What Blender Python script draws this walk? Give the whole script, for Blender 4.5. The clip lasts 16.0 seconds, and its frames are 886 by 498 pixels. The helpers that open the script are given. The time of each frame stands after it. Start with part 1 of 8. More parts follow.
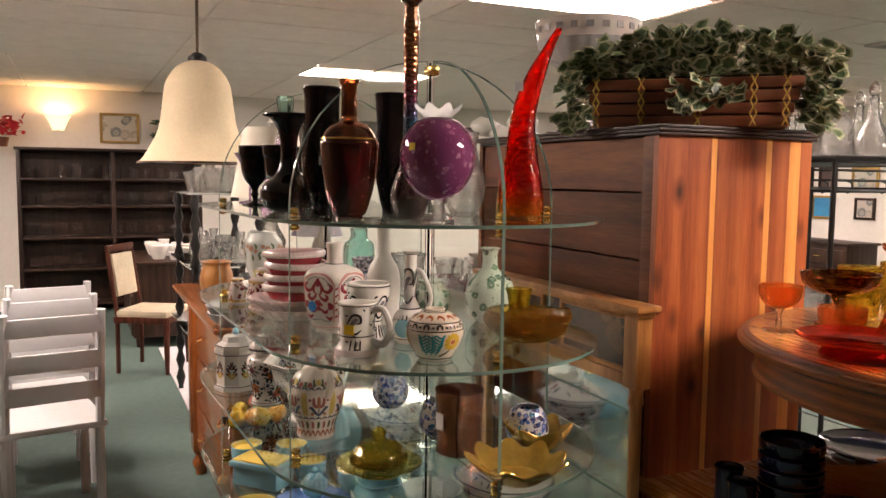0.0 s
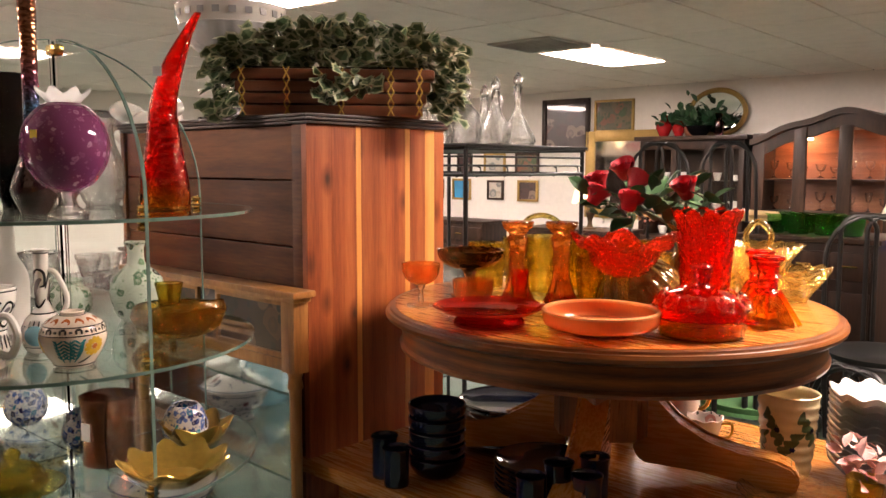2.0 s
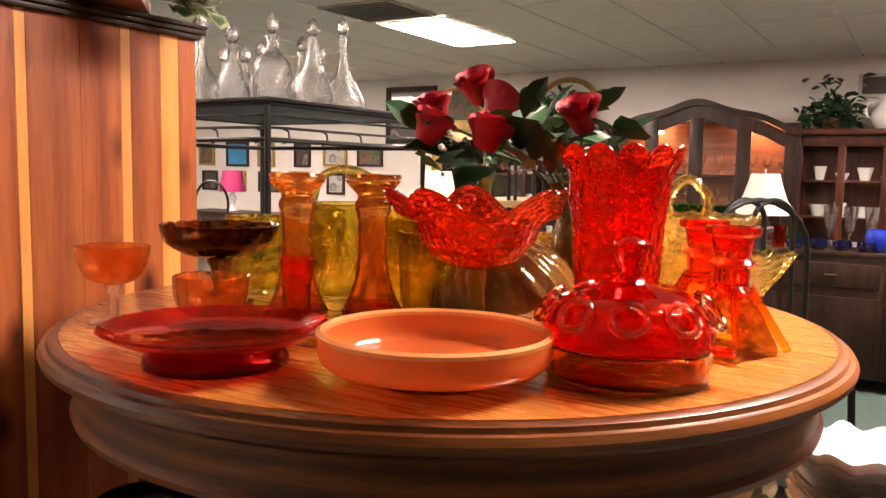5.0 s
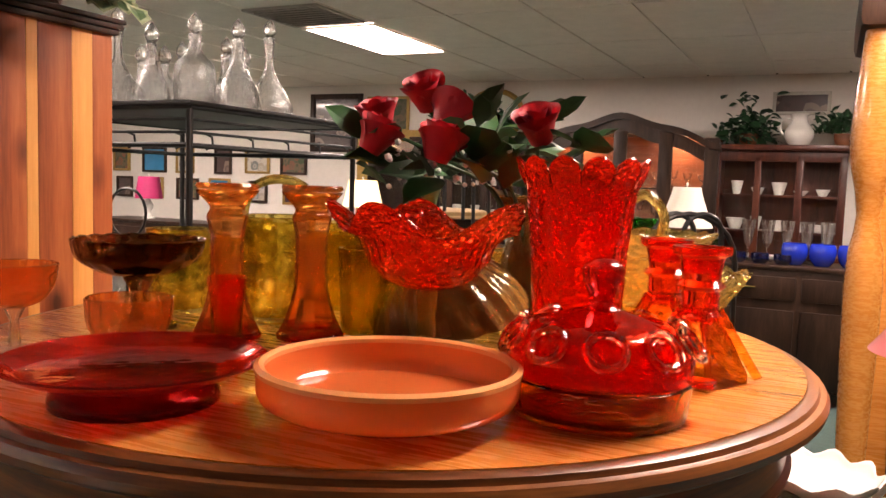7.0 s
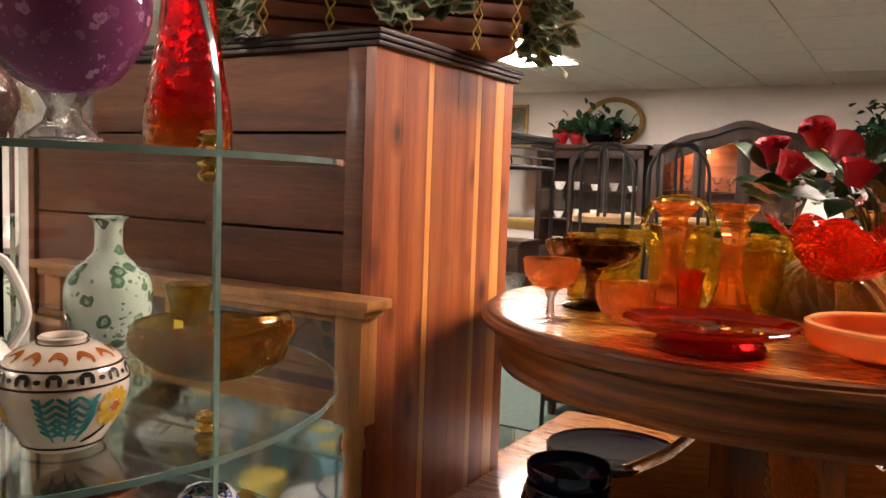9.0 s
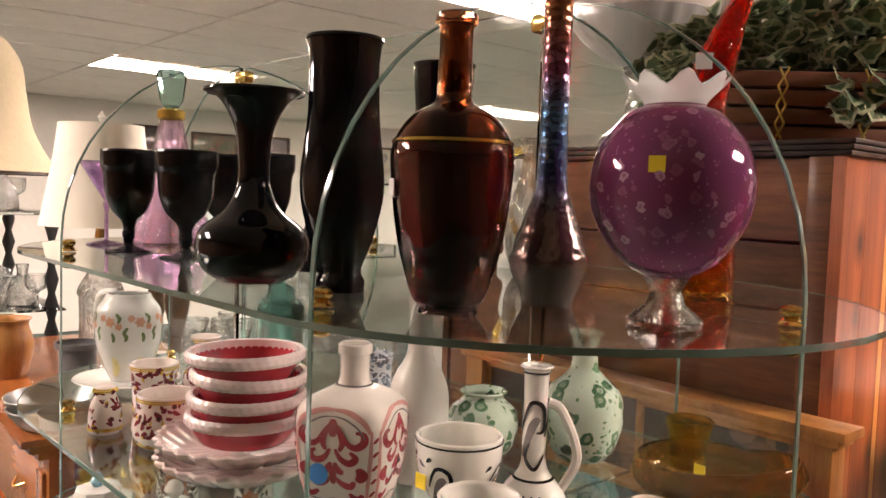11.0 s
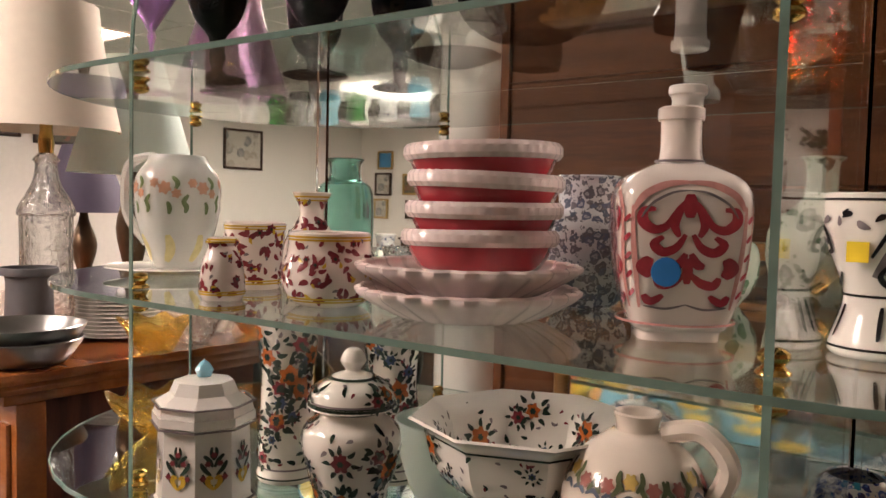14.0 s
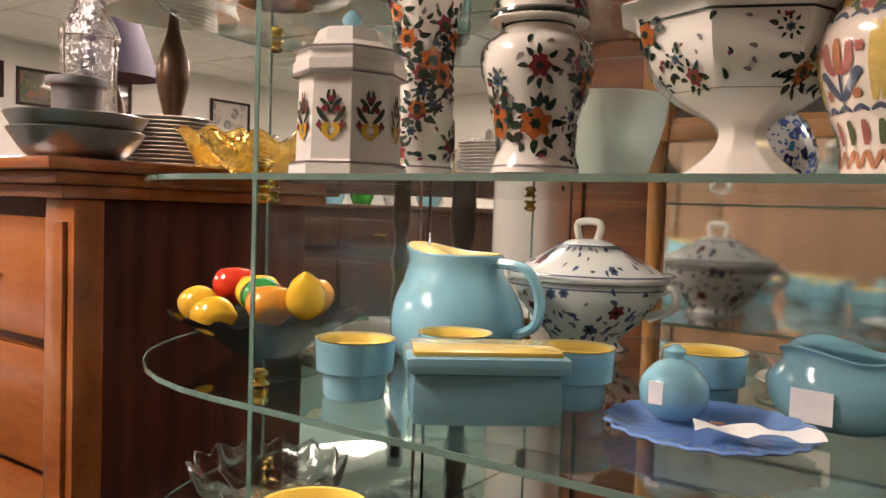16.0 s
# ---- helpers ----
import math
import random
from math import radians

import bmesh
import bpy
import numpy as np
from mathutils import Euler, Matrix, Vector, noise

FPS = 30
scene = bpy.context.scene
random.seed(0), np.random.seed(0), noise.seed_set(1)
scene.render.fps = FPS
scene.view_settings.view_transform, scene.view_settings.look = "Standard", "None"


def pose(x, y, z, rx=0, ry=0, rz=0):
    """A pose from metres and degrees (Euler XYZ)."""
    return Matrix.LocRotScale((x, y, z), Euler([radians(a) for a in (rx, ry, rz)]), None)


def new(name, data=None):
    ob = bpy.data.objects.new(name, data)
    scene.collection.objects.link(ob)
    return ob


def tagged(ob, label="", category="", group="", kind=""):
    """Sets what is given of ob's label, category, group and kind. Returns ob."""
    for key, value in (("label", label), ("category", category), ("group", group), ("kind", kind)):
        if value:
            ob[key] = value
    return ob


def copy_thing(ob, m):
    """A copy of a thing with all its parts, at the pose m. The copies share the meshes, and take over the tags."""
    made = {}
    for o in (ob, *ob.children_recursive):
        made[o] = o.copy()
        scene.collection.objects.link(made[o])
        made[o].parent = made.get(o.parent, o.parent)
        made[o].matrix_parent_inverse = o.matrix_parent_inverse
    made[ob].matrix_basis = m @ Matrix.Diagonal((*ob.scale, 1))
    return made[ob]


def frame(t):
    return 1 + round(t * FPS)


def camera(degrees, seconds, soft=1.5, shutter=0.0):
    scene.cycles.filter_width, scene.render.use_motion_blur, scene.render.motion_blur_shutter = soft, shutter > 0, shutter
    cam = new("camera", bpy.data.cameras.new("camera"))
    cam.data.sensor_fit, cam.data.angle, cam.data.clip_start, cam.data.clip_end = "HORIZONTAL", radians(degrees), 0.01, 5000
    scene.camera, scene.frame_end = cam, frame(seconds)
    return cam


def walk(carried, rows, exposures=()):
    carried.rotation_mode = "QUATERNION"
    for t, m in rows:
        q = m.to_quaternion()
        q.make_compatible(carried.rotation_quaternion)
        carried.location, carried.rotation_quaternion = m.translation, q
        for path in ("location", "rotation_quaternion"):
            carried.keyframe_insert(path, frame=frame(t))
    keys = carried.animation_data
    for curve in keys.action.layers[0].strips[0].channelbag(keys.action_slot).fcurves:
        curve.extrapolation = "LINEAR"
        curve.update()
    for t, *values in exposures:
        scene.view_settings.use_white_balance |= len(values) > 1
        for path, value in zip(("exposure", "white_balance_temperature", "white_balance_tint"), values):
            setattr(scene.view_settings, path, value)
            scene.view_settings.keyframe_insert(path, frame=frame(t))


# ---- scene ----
cam = camera(57.58, 16.0)
ROWS = [
    (0.0, -0.115, 0.073, 1.571, 84.95, -0.71, 5.74),
    (0.5, -0.016, 0.004, 1.616, 84.27, 0.44, -1.78),
    (1.0, -0.065, 0.015, 1.610, 84.17, 0.28, -10.57),
    (1.5, -0.094, 0.037, 1.602, 84.08, -0.11, -15.70),
    (2.0, -0.093, 0.061, 1.576, 84.15, -0.14, -18.05),
    (2.5, -0.092, 0.091, 1.547, 84.19, -0.46, -19.24),
    (3.0, -0.056, 0.173, 1.501, 84.20, -0.64, -19.90),
    (3.5, 0.021, 0.326, 1.479, 84.13, -0.85, -20.47),
    (4.0, 0.122, 0.504, 1.478, 84.13, -0.94, -21.30),
    (4.5, 0.234, 0.646, 1.461, 84.31, -0.86, -23.98),
    (5.0, 0.326, 0.779, 1.451, 84.42, -1.07, -28.62),
    (5.2, 0.366, 0.824, 1.451, 84.48, -0.91, -30.06),
    (7.3, 0.326, 0.868, 1.456, 85.18, -1.84, -34.25),
    (7.5, 0.267, 0.847, 1.458, 85.15, -1.81, -34.40),
    (8.0, 0.095, 0.824, 1.456, 85.24, -2.03, -34.78),
    (8.5, -0.121, 0.841, 1.455, 85.14, -2.26, -34.27),
    (9.0, -0.340, 0.851, 1.463, 85.25, -1.97, -29.12),
    (9.5, -0.440, 0.878, 1.463, 86.08, -1.48, -20.32),
    (10.0, -0.516, 0.893, 1.496, 86.19, -1.87, -12.42),
    (10.2, -0.539, 0.900, 1.521, 86.28, -1.91, -9.71),
    (12.3, -0.821, 1.089, 1.632, 86.84, -1.75, -14.31),
    (12.5, -0.868, 1.118, 1.604, 86.99, -1.85, -16.29),
    (13.0, -0.938, 1.195, 1.513, 86.81, -1.55, -18.68),
    (13.5, -0.977, 1.246, 1.417, 87.30, -1.68, -20.18),
    (14.0, -1.018, 1.305, 1.326, 86.88, -1.33, -21.59),
    (14.5, -1.082, 1.358, 1.231, 86.42, -0.78, -24.15),
    (15.0, -1.122, 1.402, 1.132, 86.73, -0.60, -24.41),
    (15.5, -1.160, 1.451, 1.022, 87.26, -1.05, -24.56),
    (16.0, -1.177, 1.456, 0.930, 87.28, -1.87, -23.48),
]
walk(cam, [(r[0], pose(*r[1:])) for r in ROWS], [(0.0, 0.05), (0.5, 0.22), (1.5, 0.26), (2.5, 0.26), (3.5, 0.22), (5.0, 0.2), (7.5, -0.12), (8.2, -0.08), (9.0, 0.16), (10.0, 0.36), (12.5, 0.36), (13.2, 0.14), (14.0, 0.0), (15.0, 0.14), (15.5, 0.22), (16.0, 0.32)])

# ---------------------------------------------------------------- light
world = bpy.data.worlds.new("world")
scene.world = world
world.use_nodes = True
world.node_tree.nodes["Background"].inputs[0].default_value = (0.9, 0.85, 0.8, 1)
world.node_tree.nodes["Background"].inputs[1].default_value = 0.02
PANEL_LIGHT = 66.0

# ---------------------------------------------------------------- helpers
TURN = -59.7                      # heading of the room's long wall
CU, SU = math.cos(radians(TURN)), math.sin(radians(TURN))


def uv(u, v, z=0.0):
    """A place in the room's own axes: u along the long wall, v towards it."""
    return Vector((u * CU - v * SU, u * SU + v * CU, z))


def at_uv(u, v, z=0.0, rz=0.0):
    p = uv(u, v, z)
    return pose(p.x, p.y, p.z, 0, 0, TURN + rz)


def mesh_of(name, bm, mat, smooth=35):
    me = bpy.data.meshes.new(name)
    bmesh.ops.recalc_face_normals(bm, faces=bm.faces)
    bm.to_mesh(me)
    bm.free()
    if mat:
        me.materials.append(mat)
    if smooth:
        me.polygons.foreach_set("use_smooth", [True] * len(me.polygons))
        me.set_sharp_from_angle(angle=radians(smooth))
    return me


def solid(name, bm, mat, m, label, category, group="", kind="", smooth=35):
    """A thing that is one mesh."""
    ob = new(name, mesh_of(name, bm, mat, smooth))
    ob.matrix_basis = m
    return tagged(ob, label, category, group, kind)


def thing(name, m, label, category, group="", kind=""):
    ob = new(name)
    ob.empty_display_size = 0.05
    ob.matrix_basis = m
    return tagged(ob, label, category, group, kind)


def part(name, bm, mat, parent, label="", smooth=35, m=None):
    ob = new(name, mesh_of(name, bm, mat, smooth))
    ob.parent = parent
    if m is not None:
        ob.matrix_basis = m
    return tagged(ob, label)


def piece(name, me, parent, m):
    """One more object on a mesh that is already made."""
    ob = new(name, me)
    ob.parent = parent
    ob.matrix_basis = m
    return ob


def box(x, y, z, sx, sy, sz, bevel=0.0, bm=None, turn=0.0, tilt=0.0):
    """A block with its middle at x, y, z; bevelled edges."""
    bm = bm or bmesh.new()
    r = bmesh.ops.create_cube(bm, size=1)
    vs = r["verts"]
    bmesh.ops.scale(bm, vec=(sx, sy, sz), verts=vs)
    if bevel:
        es = list({e for v in vs for e in v.link_edges})
        r = bmesh.ops.bevel(bm, geom=es, offset=bevel, segments=2, affect="EDGES", profile=0.6)
        vs = list({v for f in r["faces"] for v in f.verts} | {v for v in vs if v.is_valid})
    if turn or tilt:
        bmesh.ops.rotate(bm, cent=(0, 0, 0), matrix=pose(0, 0, 0, tilt, 0, turn).to_3x3(), verts=vs)
    bmesh.ops.translate(bm, vec=(x, y, z), verts=vs)
    return bm


def lathe(profile, seg=40, mod=None, bm=None, closed=False, at=(0, 0, 0)):
    """A turned shape from (radius, height) pairs; mod(angle, r, z, k) may bend each ring."""
    bm = bm or bmesh.new()
    rings = []
    for k, (r, z) in enumerate(profile):
        if r < 1e-5:
            rings.append([bm.verts.new((at[0], at[1], at[2] + z))])
            continue
        ring = []
        for i in range(seg):
            a = 2 * math.pi * i / seg
            rr, zz = mod(a, r, z, k) if mod else (r, z)
            ring.append(bm.verts.new((at[0] + rr * math.cos(a), at[1] + rr * math.sin(a), at[2] + zz)))
        rings.append(ring)
    pairs = list(zip(rings, rings[1:])) + ([(rings[-1], rings[0])] if closed else [])
    for a, b in pairs:
        if len(a) == 1 and len(b) == 1:
            continue
        for i in range(seg):
            j = (i + 1) % seg
            if len(a) == 1:
                bm.faces.new((a[0], b[j], b[i]))
            elif len(b) == 1:
                bm.faces.new((a[i], a[j], b[0]))
            else:
                bm.faces.new((a[i], a[j], b[j], b[i]))
    return bm


def curve_pts(profile, n=4):
    """A smooth line through the (radius, height) pairs."""
    out = []
    p = [profile[0]] + list(profile) + [profile[-1]]
    for i in range(1, len(p) - 2):
        for k in range(n):
            t = k / n
            q = []
            for c in (0, 1):
                a, b, d, e = p[i - 1][c], p[i][c], p[i + 1][c], p[i + 2][c]
                q.append(0.5 * (2 * b + (d - a) * t + (2 * a - 5 * b + 4 * d - e) * t * t + (3 * b - a - 3 * d + e) * t ** 3))
            out.append((max(q[0], 0.0), q[1]))
    out.append(profile[-1])
    return out


def hollow(profile, wall=0.004, floor=0.006, smooth=4):
    """Outer profile from the foot up, then back down inside: a vessel with a wall."""
    o = curve_pts(profile, smooth) if smooth else list(profile)
    inner = [(max(r - wall, 0.001), z) for r, z in o if z > o[0][1] + floor]
    inner.reverse()
    rim = [((o[-1][0] + inner[0][0]) / 2, o[-1][1] + wall * 0.4)]
    return [(0, o[0][1])] + o + rim + inner + [(0, inner[-1][1])]


def tube(points, radius, seg=8, bm=None, closed=False):
    """A round bar along the points; radius may be a list."""
    bm = bm or bmesh.new()
    pts = [Vector(p) for p in points]
    n = len(pts)
    rings = []
    side = None
    for i, p in enumerate(pts):
        a = pts[i - 1] if (i or closed) else pts[i]
        b = pts[(i + 1) % n] if (i < n - 1 or closed) else pts[i]
        d = (b - a).normalized()
        if side is None:
            side = d.orthogonal().normalized()
        side = (side - d * side.dot(d)).normalized()
        up = d.cross(side)
        r = radius[i] if isinstance(radius, (list, tuple)) else radius
        rings.append([bm.verts.new(p + r * (side * math.cos(2 * math.pi * k / seg) + up * math.sin(2 * math.pi * k / seg))) for k in range(seg)])
    m = n if closed else n - 1
    for i in range(m):
        a, b = rings[i], rings[(i + 1) % n]
        for k in range(seg):
            j = (k + 1) % seg
            bm.faces.new((a[k], a[j], b[j], b[k]))
    if not closed:
        bm.faces.new(rings[0][::-1])
        bm.faces.new(rings[-1])
    return bm


def prism(outline, z0, z1, bm=None):
    """An upright slab over a flat outline of (x, y)."""
    bm = bm or bmesh.new()
    lo = [bm.verts.new((x, y, z0)) for x, y in outline]
    hi = [bm.verts.new((x, y, z1)) for x, y in outline]
    n = len(lo)
    for i in range(n):
        j = (i + 1) % n
        bm.faces.new((lo[i], lo[j], hi[j], hi[i]))
    bm.faces.new(lo[::-1])
    bm.faces.new(hi)
    return bm


def slab(outline, y0, y1, bm=None):
    """An upright sheet: outline in (x, z), thickness from y0 to y1."""
    bm = bm or bmesh.new()
    a = [bm.verts.new((x, y0, z)) for x, z in outline]
    b = [bm.verts.new((x, y1, z)) for x, z in outline]
    n = len(a)
    for i in range(n):
        j = (i + 1) % n
        bm.faces.new((a[i], a[j], b[j], b[i]))
    bm.faces.new(a[::-1])
    bm.faces.new(b)
    return bm


# ---------------------------------------------------------------- materials
def material(name):
    m = bpy.data.materials.new(name)
    m.use_nodes = True
    nt = m.node_tree
    return m, nt, nt.nodes["Principled BSDF"]


def link(nt, a, b):
    nt.links.new(a, b)


def coords(nt, scale=(1, 1, 1), turn=(0, 0, 0)):
    c, mp = nt.nodes.new("ShaderNodeTexCoord"), nt.nodes.new("ShaderNodeMapping")
    mp.inputs["Scale"].default_value = scale
    mp.inputs["Rotation"].default_value = turn
    link(nt, c.outputs["Object"], mp.inputs["Vector"])
    return mp.outputs["Vector"]


def tex_noise(nt, vec, scale, detail=4, rough=0.5):
    n = nt.nodes.new("ShaderNodeTexNoise")
    n.inputs["Scale"].default_value, n.inputs["Detail"].default_value, n.inputs["Roughness"].default_value = scale, detail, rough
    link(nt, vec, n.inputs["Vector"])
    return n


def ramp(nt, fac, stops, mode="LINEAR"):
    r = nt.nodes.new("ShaderNodeValToRGB")
    r.color_ramp.interpolation = mode
    e = r.color_ramp.elements
    while len(e) < len(stops):
        e.new(0.5)
    for el, (p, c) in zip(e, stops):
        el.position, el.color = p, (*c, 1)
    link(nt, fac, r.inputs["Fac"])
    return r.outputs["Color"]


def mix(nt, fac, a, b, mode="MIX"):
    n = nt.nodes.new("ShaderNodeMix")
    n.data_type, n.blend_type = "RGBA", mode
    for sock, val in ((n.inputs[0], fac), (n.inputs[6], a), (n.inputs[7], b)):
        if isinstance(val, (int, float)):
            sock.default_value = val
        elif isinstance(val, tuple):
            sock.default_value = (*val, 1)
        else:
            link(nt, val, sock)
    return n.outputs[2]


def bump(nt, bsdf, height, strength=0.2, dist=0.002):
    b = nt.nodes.new("ShaderNodeBump")
    b.inputs["Strength"].default_value, b.inputs["Distance"].default_value = strength, dist
    link(nt, height, b.inputs["Height"])
    link(nt, b.outputs["Normal"], bsdf.inputs["Normal"])


def plain(name, colour, rough=0.5, metal=0.0, vary=0.15, scale=30, bumpy=0.0, coat=0.0):
    """Paint, plaster, metal: a colour with patchy and fine variation."""
    m, nt, b = material(name)
    vec = coords(nt)
    n1, n2 = tex_noise(nt, vec, scale, 5), tex_noise(nt, vec, scale * 0.13, 3)
    dark = tuple(c * (1 - vary) for c in colour)
    light = tuple(min(1, c * (1 + vary * 0.6)) for c in colour)
    c1 = ramp(nt, n1.outputs[0], [(0.3, dark), (0.7, light)])
    c2 = ramp(nt, n2.outputs[0], [(0.3, dark), (0.7, light)])
    link(nt, mix(nt, 0.5, c1, c2), b.inputs["Base Color"])
    b.inputs["Metallic"].default_value = metal
    r = nt.nodes.new("ShaderNodeMapRange")
    r.inputs[3].default_value, r.inputs[4].default_value = max(rough - 0.08, 0.02), min(rough + 0.08, 1)
    link(nt, n2.outputs[0], r.inputs[0])
    link(nt, r.outputs[0], b.inputs["Roughness"])
    b.inputs["Coat Weight"].default_value = coat
    b.inputs["Coat Roughness"].default_value = 0.08
    if bumpy:
        bump(nt, b, n1.outputs[0], bumpy, 0.003)
    return m


def wood(name, dark, mid, light, rough=0.35, grain=(3, 40, 40), knots=0.0, coat=0.2, ring=6.0):
    """Grain that runs along the object's x, y or z by the stretch given."""
    m, nt, b = material(name)
    vec = coords(nt, grain)
    big = tex_noise(nt, vec, 1.0, 3, 0.6)
    w = nt.nodes.new("ShaderNodeTexWave")
    w.wave_type, w.bands_direction = "BANDS", "X" if grain[0] > grain[2] else "Z" if grain[2] > grain[0] else "Y"
    if grain[1] >= grain[0] and grain[1] >= grain[2]:
        w.bands_direction = "Y"
    w.inputs["Scale"].default_value = ring / max(grain)
    w.inputs["Distortion"].default_value, w.inputs["Detail"].default_value, w.inputs["Detail Scale"].default_value = 14, 3, 0.5
    link(nt, vec, w.inputs["Vector"])
    fine = tex_noise(nt, vec, 6.0, 6, 0.65)
    f = mix(nt, 0.22, big.outputs[0], w.outputs[0])
    f = mix(nt, 0.35, f, fine.outputs[0])
    col = ramp(nt, f, [(0.33, dark), (0.5, mid), (0.66, light)])
    oi = nt.nodes.new("ShaderNodeObjectInfo")
    tone = ramp(nt, oi.outputs["Random"], [(0, (0.82, 0.82, 0.82)), (1, (1.12, 1.1, 1.08))])
    col = mix(nt, 1.0, col, tone, "MULTIPLY")
    if knots:
        v = nt.nodes.new("ShaderNodeTexVoronoi")
        v.inputs["Scale"].default_value = 1.0
        link(nt, coords(nt, (11, 11, 6)), v.inputs["Vector"])
        k = ramp(nt, v.outputs["Distance"], [(0.06, (0.06, 0.025, 0.02)), (0.12, (0.4, 0.3, 0.28)), (0.12 + 0.16 * knots, (1, 1, 1))])
        col = mix(nt, 0.9, col, k, "MULTIPLY")
    link(nt, col, b.inputs["Base Color"])
    rr = nt.nodes.new("ShaderNodeMapRange")
    rr.inputs[3].default_value, rr.inputs[4].default_value = rough - 0.07, rough + 0.1
    link(nt, fine.outputs[0], rr.inputs[0])
    link(nt, rr.outputs[0], b.inputs["Roughness"])
    b.inputs["Coat Weight"].default_value, b.inputs["Coat Roughness"].default_value = coat, 0.12
    bump(nt, b, f, 0.12, 0.001)
    return m


def glass(name, colour, rough=0.02, relief=0.0, scale=60, second=None, split=(0.1, 0.2)):
    """Real glass; second: a colour that takes over with height in the object's own axes."""
    m, nt, b = material(name)
    b.inputs["Transmission Weight"].default_value = 1.0
    b.inputs["IOR"].default_value = 1.45
    b.inputs["Roughness"].default_value = rough
    b.inputs["Base Color"].default_value = (*colour, 1)
    if second:
        c, s, mr = nt.nodes.new("ShaderNodeTexCoord"), nt.nodes.new("ShaderNodeSeparateXYZ"), nt.nodes.new("ShaderNodeMapRange")
        link(nt, c.outputs["Object"], s.inputs[0])
        link(nt, s.outputs[2], mr.inputs[0])
        mr.inputs[1].default_value, mr.inputs[2].default_value = split
        link(nt, mix(nt, mr.outputs[0], colour, second), b.inputs["Base Color"])
    if relief:
        v = nt.nodes.new("ShaderNodeTexVoronoi")
        v.inputs["Scale"].default_value = scale
        link(nt, coords(nt), v.inputs["Vector"])
        bump(nt, b, v.outputs["Distance"], relief, 0.004)
    return m


def glaze(name, ground, colours, scale=30, size=0.42, cover=0.5, rough=0.12, band=None):
    """White or tinted glazed ware with hand-painted dabs and rings in the colours given."""
    m, nt, b = material(name)
    vec = coords(nt)
    wob = tex_noise(nt, vec, scale * 1.5, 2)
    add = nt.nodes.new("ShaderNodeVectorMath")
    add.operation = "MULTIPLY_ADD"
    add.inputs[1].default_value = (0.012, 0.012, 0.012)
    link(nt, wob.outputs["Color"], add.inputs[0])
    link(nt, vec, add.inputs[2])
    v = nt.nodes.new("ShaderNodeTexVoronoi")
    v.inputs["Scale"].default_value = scale
    link(nt, add.outputs[0], v.inputs["Vector"])
    sep = nt.nodes.new("ShaderNodeSeparateColor")
    link(nt, v.outputs["Color"], sep.inputs[0])
    n = len(colours)
    paint = ramp(nt, sep.outputs[0], [(i / n, c) for i, c in enumerate(colours)], "CONSTANT")
    inside = ramp(nt, v.outputs["Distance"], [(0.0, (1, 1, 1)), (size * 0.4, (0.35, 0.35, 0.35)), (size * 0.55, (1, 1, 1)), (size, (1, 1, 1)), (size + 0.03, (0, 0, 0))])
    where = ramp(nt, sep.outputs[1], [(cover - 0.01, (1, 1, 1)), (cover + 0.01, (0, 0, 0))])
    big = tex_noise(nt, vec, 12, 2)
    tint = ramp(nt, big.outputs[0], [(0.3, tuple(c * 0.94 for c in ground)), (0.7, ground)])
    mask = mix(nt, 1.0, inside, where, "MULTIPLY")
    col = mix(nt, mask, tint, paint)
    small = nt.nodes.new("ShaderNodeTexVoronoi")
    small.inputs["Scale"].default_value = scale * 2.7
    link(nt, add.outputs[0], small.inputs["Vector"])
    s2 = nt.nodes.new("ShaderNodeSeparateColor")
    link(nt, small.outputs["Color"], s2.inputs[0])
    leaf = ramp(nt, small.outputs["Distance"], [(size * 0.7, (1, 1, 1)), (size * 0.7 + 0.05, (0, 0, 0))])
    few = ramp(nt, s2.outputs[0], [(0.0, (1, 1, 1)), (cover * 0.55, (0, 0, 0))], "CONSTANT")
    col = mix(nt, mix(nt, 1.0, leaf, few, "MULTIPLY"), col, colours[-1])
    link(nt, col, b.inputs["Base Color"])
    b.inputs["Roughness"].default_value = rough
    b.inputs["Coat Weight"].default_value = 0.6
    b.inputs["Coat Roughness"].default_value = 0.05
    return m


def emit(name, colour, strength):
    m, nt, b = material(name)
    b.inputs["Base Color"].default_value = (*colour, 1)
    b.inputs["Emission Color"].default_value = (*colour, 1)
    b.inputs["Emission Strength"].default_value = strength
    return m


def leaf_mat(name, dark, light, edge=None):
    m, nt, b = material(name)
    oi = nt.nodes.new("ShaderNodeNewGeometry")
    col = ramp(nt, oi.outputs["Random Per Island"], [(0, dark), (0.7, light), (1, edge or light)])
    n = tex_noise(nt, coords(nt), 60, 3)
    link(nt, mix(nt, 0.35, col, ramp(nt, n.outputs[0], [(0.35, dark), (0.65, edge or light)])), b.inputs["Base Color"])
    b.inputs["Roughness"].default_value = 0.45
    return m


